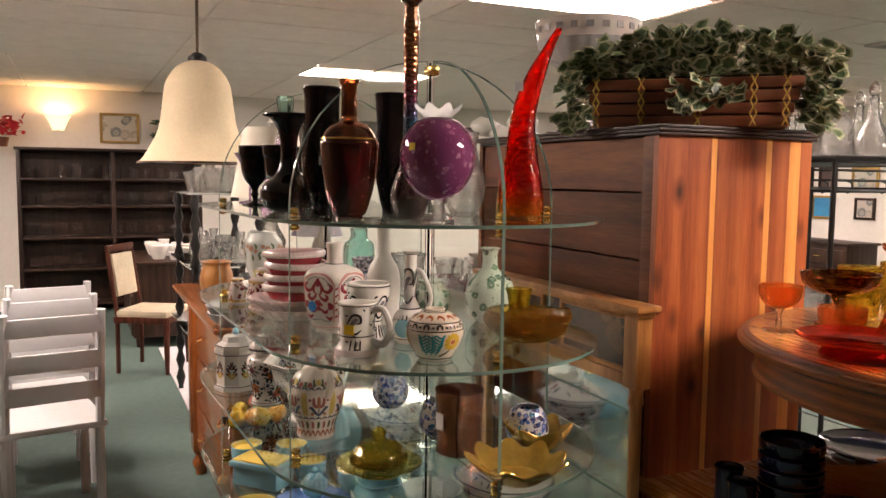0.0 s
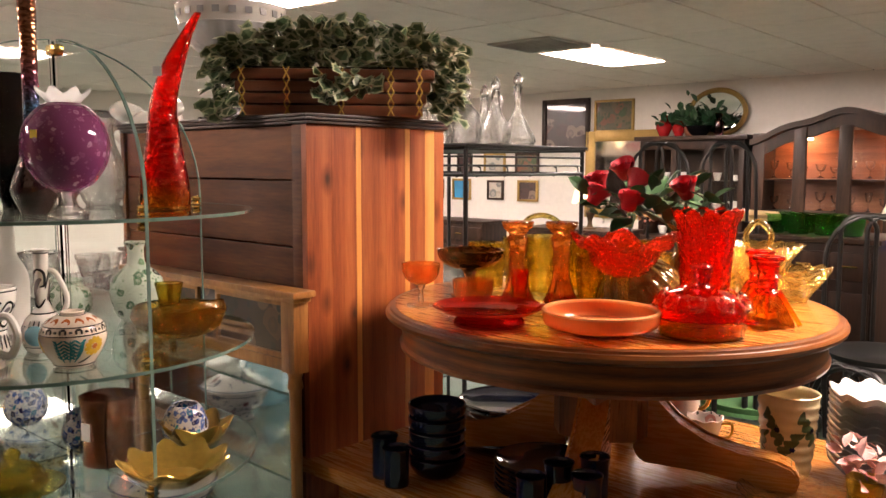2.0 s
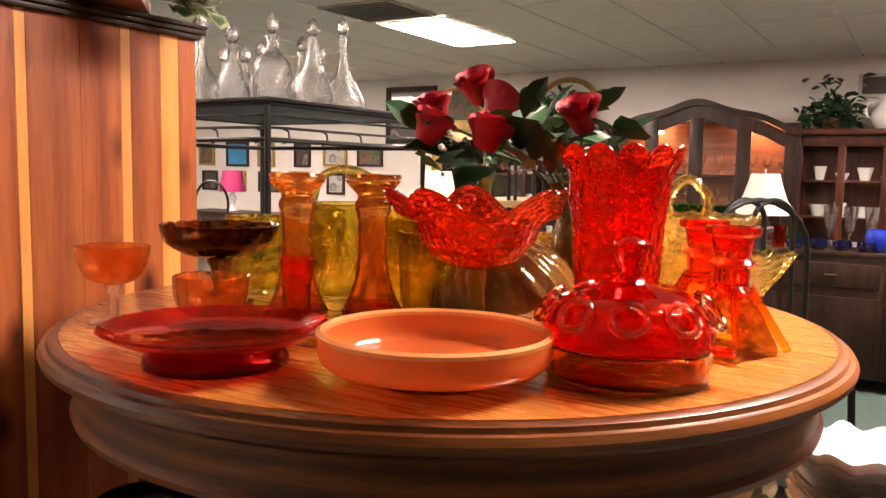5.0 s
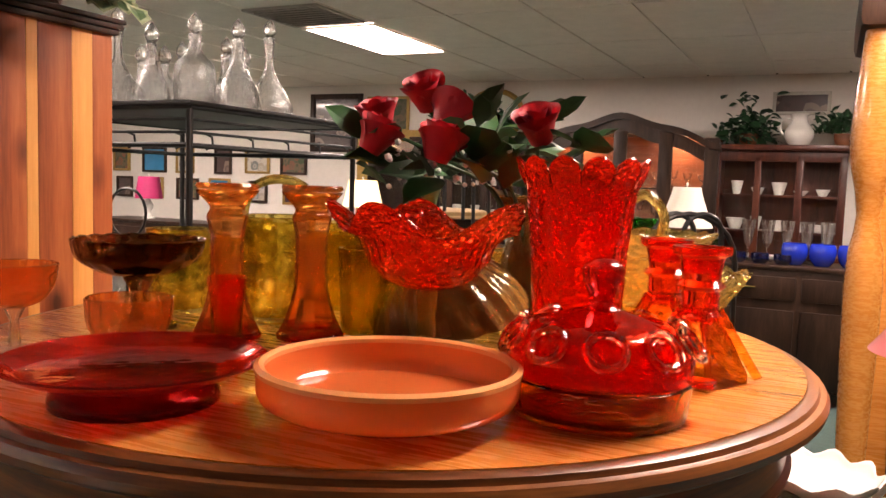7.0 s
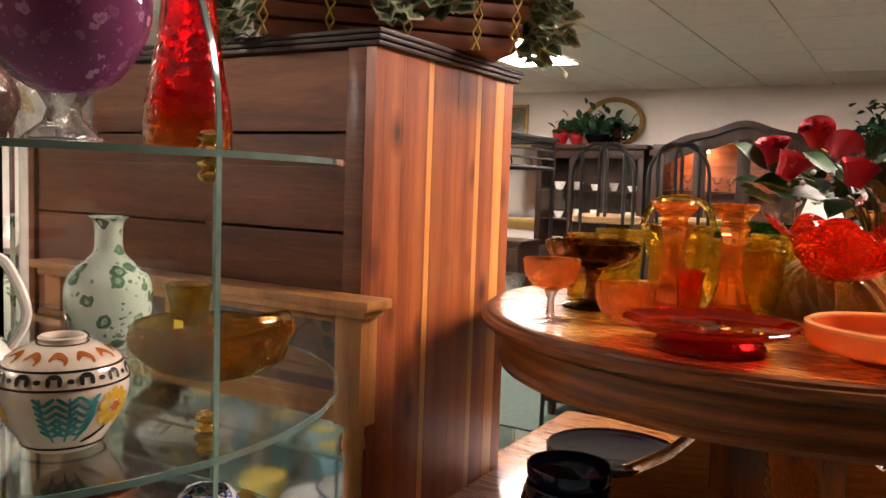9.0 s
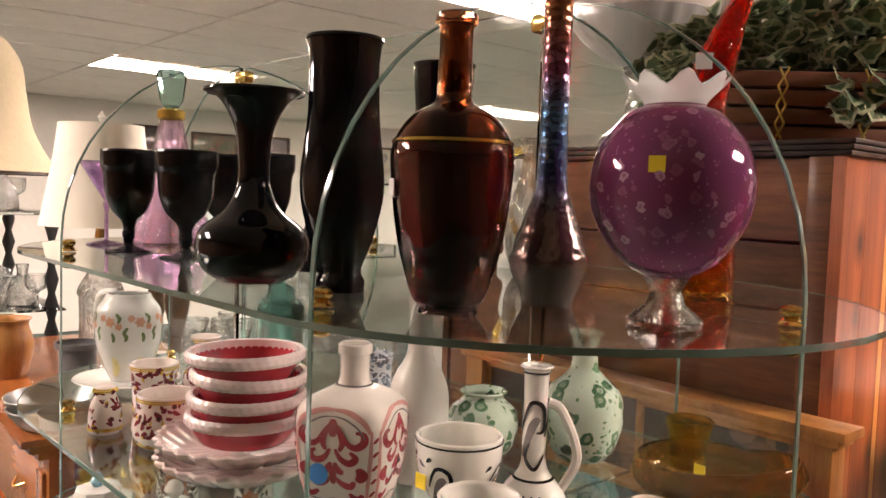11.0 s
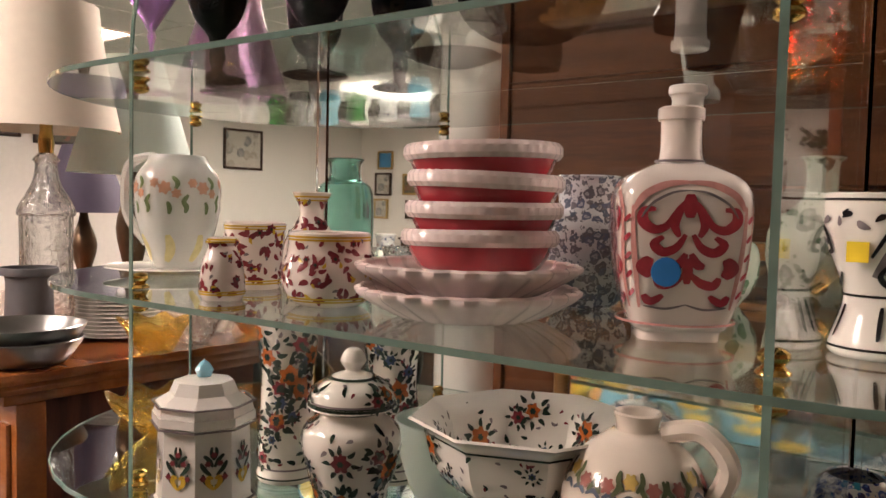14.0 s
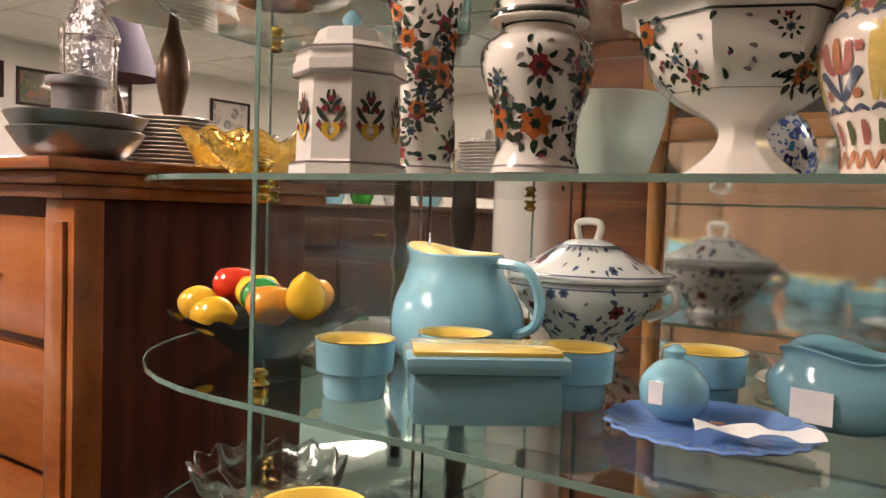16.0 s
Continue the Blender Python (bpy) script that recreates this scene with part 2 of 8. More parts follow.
M_CEIL = plain("ceiling_tile", (0.92, 0.84, 0.77), 0.9, 0, 0.08, 60, 0.25)
M_WALL = plain("wall_paint", (0.78, 0.74, 0.69), 0.7, 0, 0.06, 20, 0.08)
# dark brown for the two added closing walls, so less light bounces back
M_DIMWALL = wood("bounce_cutting_brown", (0.1, 0.05, 0.025), (0.16, 0.085, 0.045), (0.22, 0.12, 0.065), 0.5, (14, 14, 2), 0, 0.05, 5)
M_CARPET = plain("green_carpet", (0.07, 0.112, 0.098), 0.95, 0, 0.3, 180, 0.6)
M_RUNNER = plain("pale_runner", (0.6, 0.56, 0.58), 0.95, 0, 0.2, 150, 0.5)
M_CEDAR = wood("red_cedar", (0.19, 0.038, 0.012), (0.34, 0.086, 0.025), (0.45, 0.136, 0.042), 0.36, (30, 30, 2.0), 1.0, 0.1, 4)
M_CEDAR_PALE = wood("pale_cedar", (0.5, 0.2, 0.05), (0.66, 0.3, 0.08), (0.75, 0.38, 0.12), 0.3, (30, 30, 2.0), 0, 0.35, 3)
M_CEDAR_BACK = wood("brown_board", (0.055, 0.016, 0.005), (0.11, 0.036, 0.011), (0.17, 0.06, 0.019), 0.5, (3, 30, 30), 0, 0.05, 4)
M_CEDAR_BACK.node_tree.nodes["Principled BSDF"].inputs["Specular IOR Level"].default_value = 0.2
M_OAK = wood("orange_oak", (0.41, 0.15, 0.025), (0.48, 0.185, 0.034), (0.54, 0.225, 0.045), 0.26, (2, 26, 26), 0, 0.7, 5)
M_OAKDARK = wood("dark_grained_oak", (0.05, 0.014, 0.004), (0.17, 0.05, 0.011), (0.32, 0.105, 0.022), 0.3, (4, 4, 70), 0, 0.12, 9)
M_OAKUP = wood("upright_grained_oak", (0.08, 0.022, 0.006), (0.2, 0.058, 0.013), (0.3, 0.095, 0.02), 0.28, (30, 30, 2.5), 0, 0.35, 6)
M_DARKWOOD = wood("dark_walnut", (0.014, 0.007, 0.005), (0.028, 0.014, 0.009), (0.05, 0.025, 0.015), 0.42, (26, 26, 3), 0, 0.05, 5)
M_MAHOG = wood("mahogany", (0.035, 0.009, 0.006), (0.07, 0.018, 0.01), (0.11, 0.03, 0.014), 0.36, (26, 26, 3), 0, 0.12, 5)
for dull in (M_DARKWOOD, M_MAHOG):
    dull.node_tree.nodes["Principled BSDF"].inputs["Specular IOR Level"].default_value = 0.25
M_HONEY = wood("honey_pine", (0.22, 0.085, 0.02), (0.35, 0.15, 0.037), (0.44, 0.21, 0.06), 0.35, (26, 26, 3), 0, 0.3, 6)
M_IRON = plain("black_iron", (0.012, 0.012, 0.012), 0.4, 0.3, 0.3)
M_BRASS = plain("polished_brass", (0.72, 0.5, 0.16), 0.16, 1.0, 0.12)
M_PANE = glass("clear_sheet_glass", (0.95, 0.985, 0.97))
M_PANE.node_tree.nodes["Principled BSDF"].inputs["IOR"].default_value = 1.25
M_SHELF = glass("green_edge_glass", (0.86, 0.95, 0.92))
M_EDGE = plain("polished_glass_edge", (0.13, 0.21, 0.18), 0.12, 0, 0.3, 40, 0, 0.5)
M_PANEL = emit("light_diffuser", (1.0, 0.8, 0.7), PANEL_LIGHT)

# ---------------------------------------------------------------- room
CEIL = 2.54
U0, U1, V0, V1 = -10.4, 2.4, -2.9, 8.87
# wall_near and wall_behind are added, set close and dark to cut stray light
for nm, (u, v, su, sv) in {"wall_long": ((U0 + U1) / 2, V1 + 0.06, U1 - U0, 0.12), "wall_end": (U0 - 0.06, (V0 + V1) / 2, 0.12, V1 - V0 + 0.24),
                           "wall_behind": ((U0 + U1) / 2, V0 - 0.06, U1 - U0, 0.12), "wall_near": (U1 + 0.06, (V0 + V1) / 2, 0.12, V1 - V0 + 0.24)}.items():
    solid(nm, box(0, 0, CEIL / 2, su, sv, CEIL), M_DIMWALL if nm in ("wall_near", "wall_behind") else M_WALL, at_uv(u, v), "added dark brown wall closing the room and cutting bounced light" if nm in ("wall_near", "wall_behind") else "off-white painted shop wall", "wall", kind="structure", smooth=0)
solid("floor", box((U0 + U1) / 2, (V0 + V1) / 2, -0.05, U1 - U0, V1 - V0, 0.1), M_CARPET, at_uv(0, 0), "worn green carpet over the whole shop floor", "floor", kind="structure", smooth=0)

# ceiling tiles, two by four feet, each slightly proud of the grid
bm = bmesh.new()
box((U0 + U1) / 2, (V0 + V1) / 2, CEIL + 0.06, U1 - U0, V1 - V0, 0.1, bm=bm)
LIGHTS = [(u, v) for u in (-7.5, -3.84, -0.18) for v in (-1.3, 2.5, 6.3) if (u, v) != (-0.18, -1.3)]
gu, gv = 0.61, 1.22
for i in range(-22, 12):
    for j in range(-7, 9):
        u, v = -3.84 + i * gu, 2.5 + 0.037 + j * gv
        a0, a1, b0, b1 = max(u - 0.295, U0), min(u + 0.295, U1), max(v - 0.6, V0), min(v + 0.6, V1)
        if a1 - a0 < 0.05 or b1 - b0 < 0.05:
            continue
        if any(abs(u - a) < 0.3 and abs(v - b) < 0.6 for a, b in LIGHTS):
            continue
        box((a0 + a1) / 2, (b0 + b1) / 2, CEIL + 0.004, a1 - a0, b1 - b0, 0.01, bm=bm)
ceiling = solid("ceiling", bm, M_CEIL, at_uv(0, 0), "white lay-in tile ceiling with faint grid lines", "ceiling", kind="structure", smooth=0)

lamp0 = thing("ceiling_light", at_uv(*LIGHTS[0], CEIL), "bright recessed fluorescent ceiling panel, lit", "ceiling light", "ceiling panels")
part("diffuser", box(0, 0, -0.004, 0.57, 1.16, 0.006), M_PANEL, lamp0, "glowing white diffuser", 0)
bm = bmesh.new()
for x, y, sx, sy in ((-0.295, 0, 0.02, 1.2), (0.295, 0, 0.02, 1.2), (0, -0.59, 0.57, 0.02), (0, 0.59, 0.57, 0.02)):
    box(x, y, -0.004, sx, sy, 0.014, bm=bm)
part("frame", bm, M_CEIL, lamp0, "", 0)
for u, v in LIGHTS[1:]:
    copy_thing(lamp0, at_uv(u, v, CEIL))


vent = thing("ceiling_vent", at_uv(-3.84, 5.3, CEIL), "grey louvred air vent in the tile ceiling", "ceiling vent")
M_VENT = plain("grey_vent_metal", (0.5, 0.47, 0.44), 0.5, 0.2)
part("backing", box(0, 0, -0.006, 0.56, 0.56, 0.004), M_VENT, vent, "", 0)
for k in range(9):
    part("slat", box(0, -0.24 + 0.06 * k, -0.014, 0.55, 0.034, 0.004, tilt=28), M_VENT, vent, "", 0)
for x, y, sx, sy in ((-0.285, 0, 0.02, 0.59), (0.285, 0, 0.02, 0.59), (0, -0.285, 0.55, 0.02), (0, 0.285, 0.55, 0.02)):
    part("frame", box(x, y, -0.012, sx, sy, 0.016, 0.003), M_VENT, vent, "", 0)


# ---------------------------------------------------------------- cedar wardrobe seen from its side
def wardrobe():
    w = thing("cedar_wardrobe", at_uv(-1.68, 1.22), "tall red cedar wardrobe with knotty side and plain brown back boards", "wardrobe")
    # local x = along the wall (-L..0), y = depth 0..0.51, z up
    H, L, D = 1.68, 0.92, 0.51
    widths = [(0.082, 0), (0.083, 0), (0.018, 1), (0.09, 0), (0.075, 0), (0.02, 1), (0.062, 0), (0.04, 1), (0.04, 0)]
    y = 0.0
    for wd, pale in widths:
        part("side_board", box(-0.01, y + wd / 2, H / 2, 0.02, wd - 0.0006, H, 0.0006), M_CEDAR_PALE if pale else M_CEDAR, w, "yellow sapwood strip" if pale else "knotty red cedar board", 0)
        y += wd
    z = 0.0
    for hh in (0.36, 0.36, 0.34, 0.07, 0.24, 0.17, 0.14):
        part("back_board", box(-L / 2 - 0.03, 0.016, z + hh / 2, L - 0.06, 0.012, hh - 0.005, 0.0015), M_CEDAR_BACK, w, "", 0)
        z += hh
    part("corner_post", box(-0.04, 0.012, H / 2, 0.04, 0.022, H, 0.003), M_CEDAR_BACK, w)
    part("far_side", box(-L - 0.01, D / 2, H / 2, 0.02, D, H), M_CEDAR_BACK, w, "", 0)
    part("front", box(-L / 2, D - 0.012, H / 2, L - 0.03, 0.02, H), M_CEDAR, w, "", 0)
    bm = box(-L / 2, D / 2, H + 0.004, L + 0.02, D + 0.014, 0.008, 0.002)
    box(-L / 2, D / 2, H + 0.013, L + 0.03, D + 0.024, 0.008, 0.002, bm=bm)
    box(-L / 2, D / 2, H + 0.022, L + 0.036, D + 0.03, 0.008, 0.002, bm=bm)
    part("top_moulding", bm, M_DARKWOOD, w, "dark stepped top moulding")
    return w


wardrobe()


# ---------------------------------------------------------------- round pedestal table, raised on a low table
TX, TY, TZ, TR = 0.895, 1.80, 1.245, 0.54


def round_table():
    t = thing("round_pedestal_table", pose(TX, TY, 0.83, 0, 0, TURN), "polished orange oak pedestal table standing on a lower table", "table")
    h = TZ - 0.83
    part("tabletop", lathe([(0, h - 0.03), (TR - 0.024, h - 0.03), (TR - 0.024, h), (0, h)], 96), M_OAK, t, "round oak top", 40)
    part("edge_moulding", lathe([(TR - 0.0235, h - 0.031), (TR - 0.012, h - 0.031), (TR - 0.002, h - 0.024), (TR, h - 0.016), (TR - 0.004, h - 0.009), (TR - 0.01, h - 0.008), (TR - 0.012, h - 0.003), (TR - 0.018, h - 0.0005), (TR - 0.0235, h - 0.001)], 96, closed=True), M_OAKDARK, t, "darker reeded edge", 40)
    part("apron", lathe([(TR - 0.05, h - 0.03), (TR - 0.04, h - 0.035), (TR - 0.04, h - 0.085), (TR - 0.034, h - 0.092), (TR - 0.036, h - 0.1), (TR - 0.06, h - 0.1), (TR - 0.06, h - 0.03)], 96, closed=True), M_OAKDARK, t, "", 40)
    bm = prism([(0.13 * math.cos(a), 0.13 * math.sin(a)) for a in [i * math.pi / 4 + math.pi / 8 for i in range(8)]], 0.1, h - 0.03)
    part("pedestal", bm, M_OAKUP, t, "faceted oak column", 25)
    foot = slab([(0.08, 0.27), (0.12, 0.2), (0.18, 0.14), (0.25, 0.1), (0.33, 0.085), (0.4, 0.08), (0.44, 0.066), (0.455, 0.04), (0.445, 0.004), (0.42, 0.0), (0.36, 0.012), (0.24, 0.03), (0.1, 0.035), (0.08, 0.06)], -0.037, 0.037)
    bmesh.ops.bevel(foot, geom=foot.edges[:], offset=0.006, segments=2, affect="EDGES")
    me = mesh_of("foot", foot, M_OAK)
    for k in range(4):
        f = piece("foot", me, t, pose(0, 0, 0, 0, 0, 90 * k + 20))
    return t


round_table()


def low_table():
    t = thing("low_oak_table", pose(TX + 0.05, TY + 0.03, 0, 0, 0, TURN), "oak table beneath the round one, crowded with dishes", "table")
    part("tabletop", box(0, 0, 0.81, 1.25, 1.05, 0.04, 0.008), M_OAK, t)
    part("apron", box(0, 0, 0.74, 1.1, 0.9, 0.1, 0.004), M_OAK, t)
    for x in (-0.52, 0.52):
        for y in (-0.42, 0.42):
            part("leg", lathe(curve_pts([(0.03, 0), (0.022, 0.05), (0.035, 0.12), (0.028, 0.3), (0.04, 0.57), (0.04, 0.69)]), 16), M_OAK, t, m=pose(x, y, 0))
    return t


low_table()

# ---------------------------------------------------------------- glass display stand
EU, EV, EHALF = -2.19, 0.668, 0.38     # its middle in the room's axes, half the distance between the two cross centres
SHELVES = [0.25, 0.48, 0.722, 0.962, 1.212, 1.484]
FIN = 0.33


def stadium(r, half, n=20):
    out = []
    for i in range(n + 1):
        a = -math.pi / 2 + math.pi * i / n
        out.append((half + r * math.cos(a), r * math.sin(a)))
    for i in range(n + 1):
        a = math.pi / 2 + math.pi * i / n
        out.append((-half + r * math.cos(a), r * math.sin(a)))
    return out


def glass_stand():
    e = thing("glass_display_stand", at_uv(EU, EV, 0, 1.7), "tiered glass display stand with rounded shelves and brass clips", "display stand")
    for z in SHELVES:
        bm = prism(stadium(0.385, EHALF), z - 0.006, z)
        ob = part("shelf", bm, M_SHELF, e, "clear glass shelf with green edge", 30)
        ob.visible_shadow = z < 0.6
        outer, inner = stadium(0.3858, EHALF), stadium(0.384, EHALF)
        n = len(outer)
        bm = bmesh.new()
        rings = [[bm.verts.new((x, y, h)) for x, y in line] for line, h in ((outer, z - 0.0062), (outer, z + 0.0002), (inner, z + 0.0002), (inner, z - 0.0062))]
        for a, b in zip(rings, rings[1:] + rings[:1]):
            for i in range(n):
                bm.faces.new((a[i], a[(i + 1) % n], b[(i + 1) % n], b[i]))
        part("polished_edge", bm, M_EDGE, e, "pale green polished edge", 30).visible_shadow = False
    top = 1.83
    arc = [(0.0, top)] + [(FIN * math.sin(a), SHELVES[-1] + 0.02 + (top - SHELVES[-1] - 0.02) * math.cos(a)) for a in [i * math.pi / 24 for i in range(1, 13)]]
    fin = [(0.012, 0.02)] + [(max(x, 0.012), z) for x, z in arc] + [(FIN, 0.02)]
    me = mesh_of("fin", slab(fin, -0.003, 0.003), M_PANE, 30)
    rim = [(FIN, 0.02)] + [(max(x, 0.012), z) for x, z in reversed(arc)]
    me_edge = mesh_of("fin_edge", slab([(x + 0.0006, z + 0.0006) for x, z in rim] + [(x - 0.0012, z - 0.0012) for x, z in reversed(rim)], -0.0032, 0.0032), M_EDGE, 30)
    for c, turns in ((EHALF, (-90, 0, 90)), (-EHALF, (-90, 180, 90))):
        for a in turns:
            piece("fin", me, e, pose(c, 0, 0, 0, 0, a)).visible_shadow = False
            piece("fin_edge", me_edge, e, pose(c, 0, 0, 0, 0, a)).visible_shadow = False
    part("back_pane", box(0, 0, (top + 0.02) / 2, 2 * EHALF - 0.02, 0.006, top - 0.02), M_PANE, e, "", 0).visible_shadow = False
    cm = mesh_of("brass_clip", lathe(curve_pts([(0, 0.001), (0.0115, 0.001), (0.012, 0.004), (0.0075, 0.008), (0.011, 0.012), (0.011, 0.017), (0.005, 0.0205), (0, 0.021)], 2), 16), M_BRASS)
    for z in SHELVES:
        for c, turns in ((EHALF, (-90, 0, 90)), (-EHALF, (-90, 180, 90))):
            for a in turns:
                p = pose(c, 0, z, 0, 0, a) @ pose(FIN - 0.012, 0, 0)
                piece("brass_clip", cm, e, p)
                piece("brass_clip", cm, e, p @ pose(0, 0, -0.008, 180))
    for c in (EHALF, -EHALF):
        bm = box(0, 0, 0, 0.045, 0.026, 0.024, 0.008)
        part("top_clip", bm, M_BRASS, e, m=pose(c, 0, top - 0.02))
    part("base", prism(stadium(0.3, EHALF), 0.0, 0.02), M_DARKWOOD, e)
    return e


glass_stand()

# ---------------------------------------------------------------- wares: materials
G_RED = glass("ruby_glass", (1.0, 0.08, 0.025), 0.02, 0.15, 45)
G_REDP = glass("pressed_ruby_glass", (1.0, 0.16, 0.03), 0.02, 0.55, 90, (0.95, 0.04, 0.02), (0.1, 0.17))
G_REDP.node_tree.nodes["Principled BSDF"].inputs["Transmission Weight"].default_value = 1.0
G_RED.node_tree.nodes["Principled BSDF"].inputs["Transmission Weight"].default_value = 1.0
G_AMBERINA = glass("amberina_glass", (1.0, 0.62, 0.06), 0.03, 0.4, 60, (1.0, 0.08, 0.02), (0.012, 0.07))
G_CANDY = glass("golden_orange_glass", (1.0, 0.42, 0.03), 0.02, 0.2, 60)
G_COIN = glass("pale_orange_glass", (1.0, 0.42, 0.25), 0.02)
G_ORANGE = glass("orange_glass", (1.0, 0.5, 0.22), 0.03, 0.4, 70)
G_SWUNG = glass("swung_amberina", (1.0, 0.6, 0.08), 0.04, 0.6, 60, (1.0, 0.04, 0.02), (0.02, 0.07))
G_CAND = glass("amber_to_red_glass", (1.0, 0.36, 0.16), 0.03, 0.0, 60, (1.0, 0.55, 0.1), (0.08, 0.18))
G_AMBER = glass("amber_glass", (1.0, 0.76, 0.26), 0.03, 0.4, 80)
G_OLIVE = glass("olive_amber_glass", (0.86, 0.7, 0.2), 0.03, 0.3, 60)
G_TOPAZ = glass("topaz_glass", (0.75, 0.48, 0.16), 0.03, 0.4, 50)
G_BROWN = glass("brown_glass", (0.2, 0.08, 0.025), 0.04, 0.3, 60)
G_SMOKE = glass("smoky_swirl_glass", (0.34, 0.18, 0.045), 0.02, 0.1, 30)
G_SMOKE.node_tree.nodes["Principled BSDF"].inputs["Transmission Weight"].default_value = 0.55
G_CLEAR = glass("crystal", (0.97, 0.98, 0.98), 0.01, 0.5, 70)
G_PLAIN = glass("clear_glass", (0.97, 0.98, 0.98), 0.01)
G_AMETHYST = glass("amethyst_glass", (0.75, 0.55, 0.85), 0.02)
G_MAUVE = glass("rose_to_lilac_glass", (0.85, 0.65, 0.85), 0.02, 0, 60, (0.9, 0.78, 0.85), (0.05, 0.2))
G_TEAL = glass("teal_glass", (0.55, 0.85, 0.8), 0.05)
G_WINE = glass("amber_wine_glass", (0.24, 0.065, 0.08), 0.03, 0, 60, (0.4, 0.16, 0.07), (0.12, 0.22))
G_SEAGREEN = glass("frosted_sea_green_glass", (0.78, 0.88, 0.82), 0.3)
G_SEAGREEN.node_tree.nodes["Principled BSDF"].inputs["Transmission Weight"].default_value = 0.7
G_FROST = glass("frosted_glass", (0.95, 0.95, 0.95), 0.35)
G_YELLOW = glass("yellow_glass", (0.95, 0.85, 0.35), 0.03, 0.4, 70)
G_COBALT = plain("cobalt_glass", (0.003, 0.005, 0.03), 0.08, 0, 0.2, 20, 0, 0.6)
G_GREEN = glass("green_glass", (0.2, 0.6, 0.2), 0.04, 0.4, 60)


def glow_through(m, colour, share):
    """Lets part of the light scatter through thick pressed glass."""
    nt = m.node_tree
    out = next(n for n in nt.nodes if n.bl_idname == "ShaderNodeOutputMaterial")
    tr, mx = nt.nodes.new("ShaderNodeBsdfTranslucent"), nt.nodes.new("ShaderNodeMixShader")
    tr.inputs[0].default_value = (*colour, 1)
    mx.inputs[0].default_value = share
    link(nt, nt.nodes["Principled BSDF"].outputs[0], mx.inputs[1])
    link(nt, tr.outputs[0], mx.inputs[2])
    link(nt, mx.outputs[0], out.inputs[0])


def see_through(m, colour, share):
    """Thin glass also lets tinted light straight through."""
    nt = m.node_tree
    out = next(n for n in nt.nodes if n.bl_idname == "ShaderNodeOutputMaterial")
    src = out.inputs[0].links[0].from_socket
    tr, mx = nt.nodes.new("ShaderNodeBsdfTransparent"), nt.nodes.new("ShaderNodeMixShader")
    tr.inputs[0].default_value = (*colour, 1)
    mx.inputs[0].default_value = share
    link(nt, src, mx.inputs[1])
    link(nt, tr.outputs[0], mx.inputs[2])
    link(nt, mx.outputs[0], out.inputs[0])


glow_through(G_REDP, (1.0, 0.08, 0.02), 0.07)
glow_through(G_RED, (1.0, 0.08, 0.02), 0.04)
glow_through(G_AMBERINA, (1.0, 0.3, 0.03), 0.07)
glow_through(G_ORANGE, (1.0, 0.45, 0.2), 0.08)
glow_through(G_CAND, (0.9, 0.3, 0.14), 0.12)
glow_through(G_AMBER, (1.0, 0.72, 0.28), 0.06)
for tinted, tint, share in ((G_RED, (1.0, 0.2, 0.06), 0.16), (G_REDP, (1.0, 0.22, 0.05), 0.16), (G_AMBERINA, (1.0, 0.5, 0.08), 0.2), (G_ORANGE, (1.0, 0.65, 0.35), 0.25), (G_CAND, (1.0, 0.55, 0.22), 0.25),
                            (G_AMBER, (1.0, 0.85, 0.45), 0.35), (G_OLIVE, (0.95, 0.85, 0.4), 0.4), (G_TOPAZ, (0.9, 0.7, 0.35), 0.3), (G_CLEAR, (0.98, 0.98, 0.98), 0.25), (G_PLAIN, (0.98, 0.98, 0.98), 0.4),
                            (G_AMETHYST, (0.85, 0.7, 0.92), 0.4), (G_MAUVE, (0.92, 0.8, 0.92), 0.4), (G_SWUNG, (1.0, 0.25, 0.1), 0.12), (G_YELLOW, (1.0, 0.9, 0.5), 0.35)):
    see_through(tinted, tint, share)
G_RUBY = glass("dark_ruby_glass", (0.75, 0.05, 0.06), 0.03, 0.1, 50)
see_through(G_RUBY, (0.9, 0.18, 0.12), 0.3)
M_BLACKGL = plain("black_glass", (0.003, 0.003, 0.004), 0.04, 0, 0.2, 20)
M_BLACKPR = plain("pressed_black_glass", (0.003, 0.003, 0.004), 0.1, 0, 0.2, 90, 0.5)
for dark_glass in (M_BLACKGL, M_BLACKPR):
    dark_glass.node_tree.nodes["Principled BSDF"].inputs["Specular IOR Level"].default_value = 0.3
M_CORAL = plain("coral_glass", (0.85, 0.23, 0.06), 0.1, 0, 0.15, 12, 0, 0.8)
glow_through(M_CORAL, (1.0, 0.42, 0.14), 0.3)
M_CORALRIM = plain("pale_coral_rim", (0.95, 0.48, 0.18), 0.1, 0, 0.1, 30, 0, 0.8)
glow_through(M_CORALRIM, (1.0, 0.6, 0.25), 0.3)
M_PURPLE = glaze("purple_cased_glass", (0.27, 0.065, 0.19), [(0.52, 0.24, 0.42), (0.36, 0.11, 0.27), (0.6, 0.34, 0.5), (0.42, 0.15, 0.32)], 70, 0.34, 0.6, 0.05)
see_through(M_PURPLE, (0.7, 0.32, 0.55), 0.3)
M_OIL, nt_oil, b_oil = material("iridescent_glass")
vec_oil = coords(nt_oil)
sep_oil = nt_oil.nodes.new("ShaderNodeSeparateXYZ")
link(nt_oil, vec_oil, sep_oil.inputs[0])
map_oil = nt_oil.nodes.new("ShaderNodeMapRange")
map_oil.inputs[2].default_value = 0.45
link(nt_oil, sep_oil.outputs[2], map_oil.inputs[0])
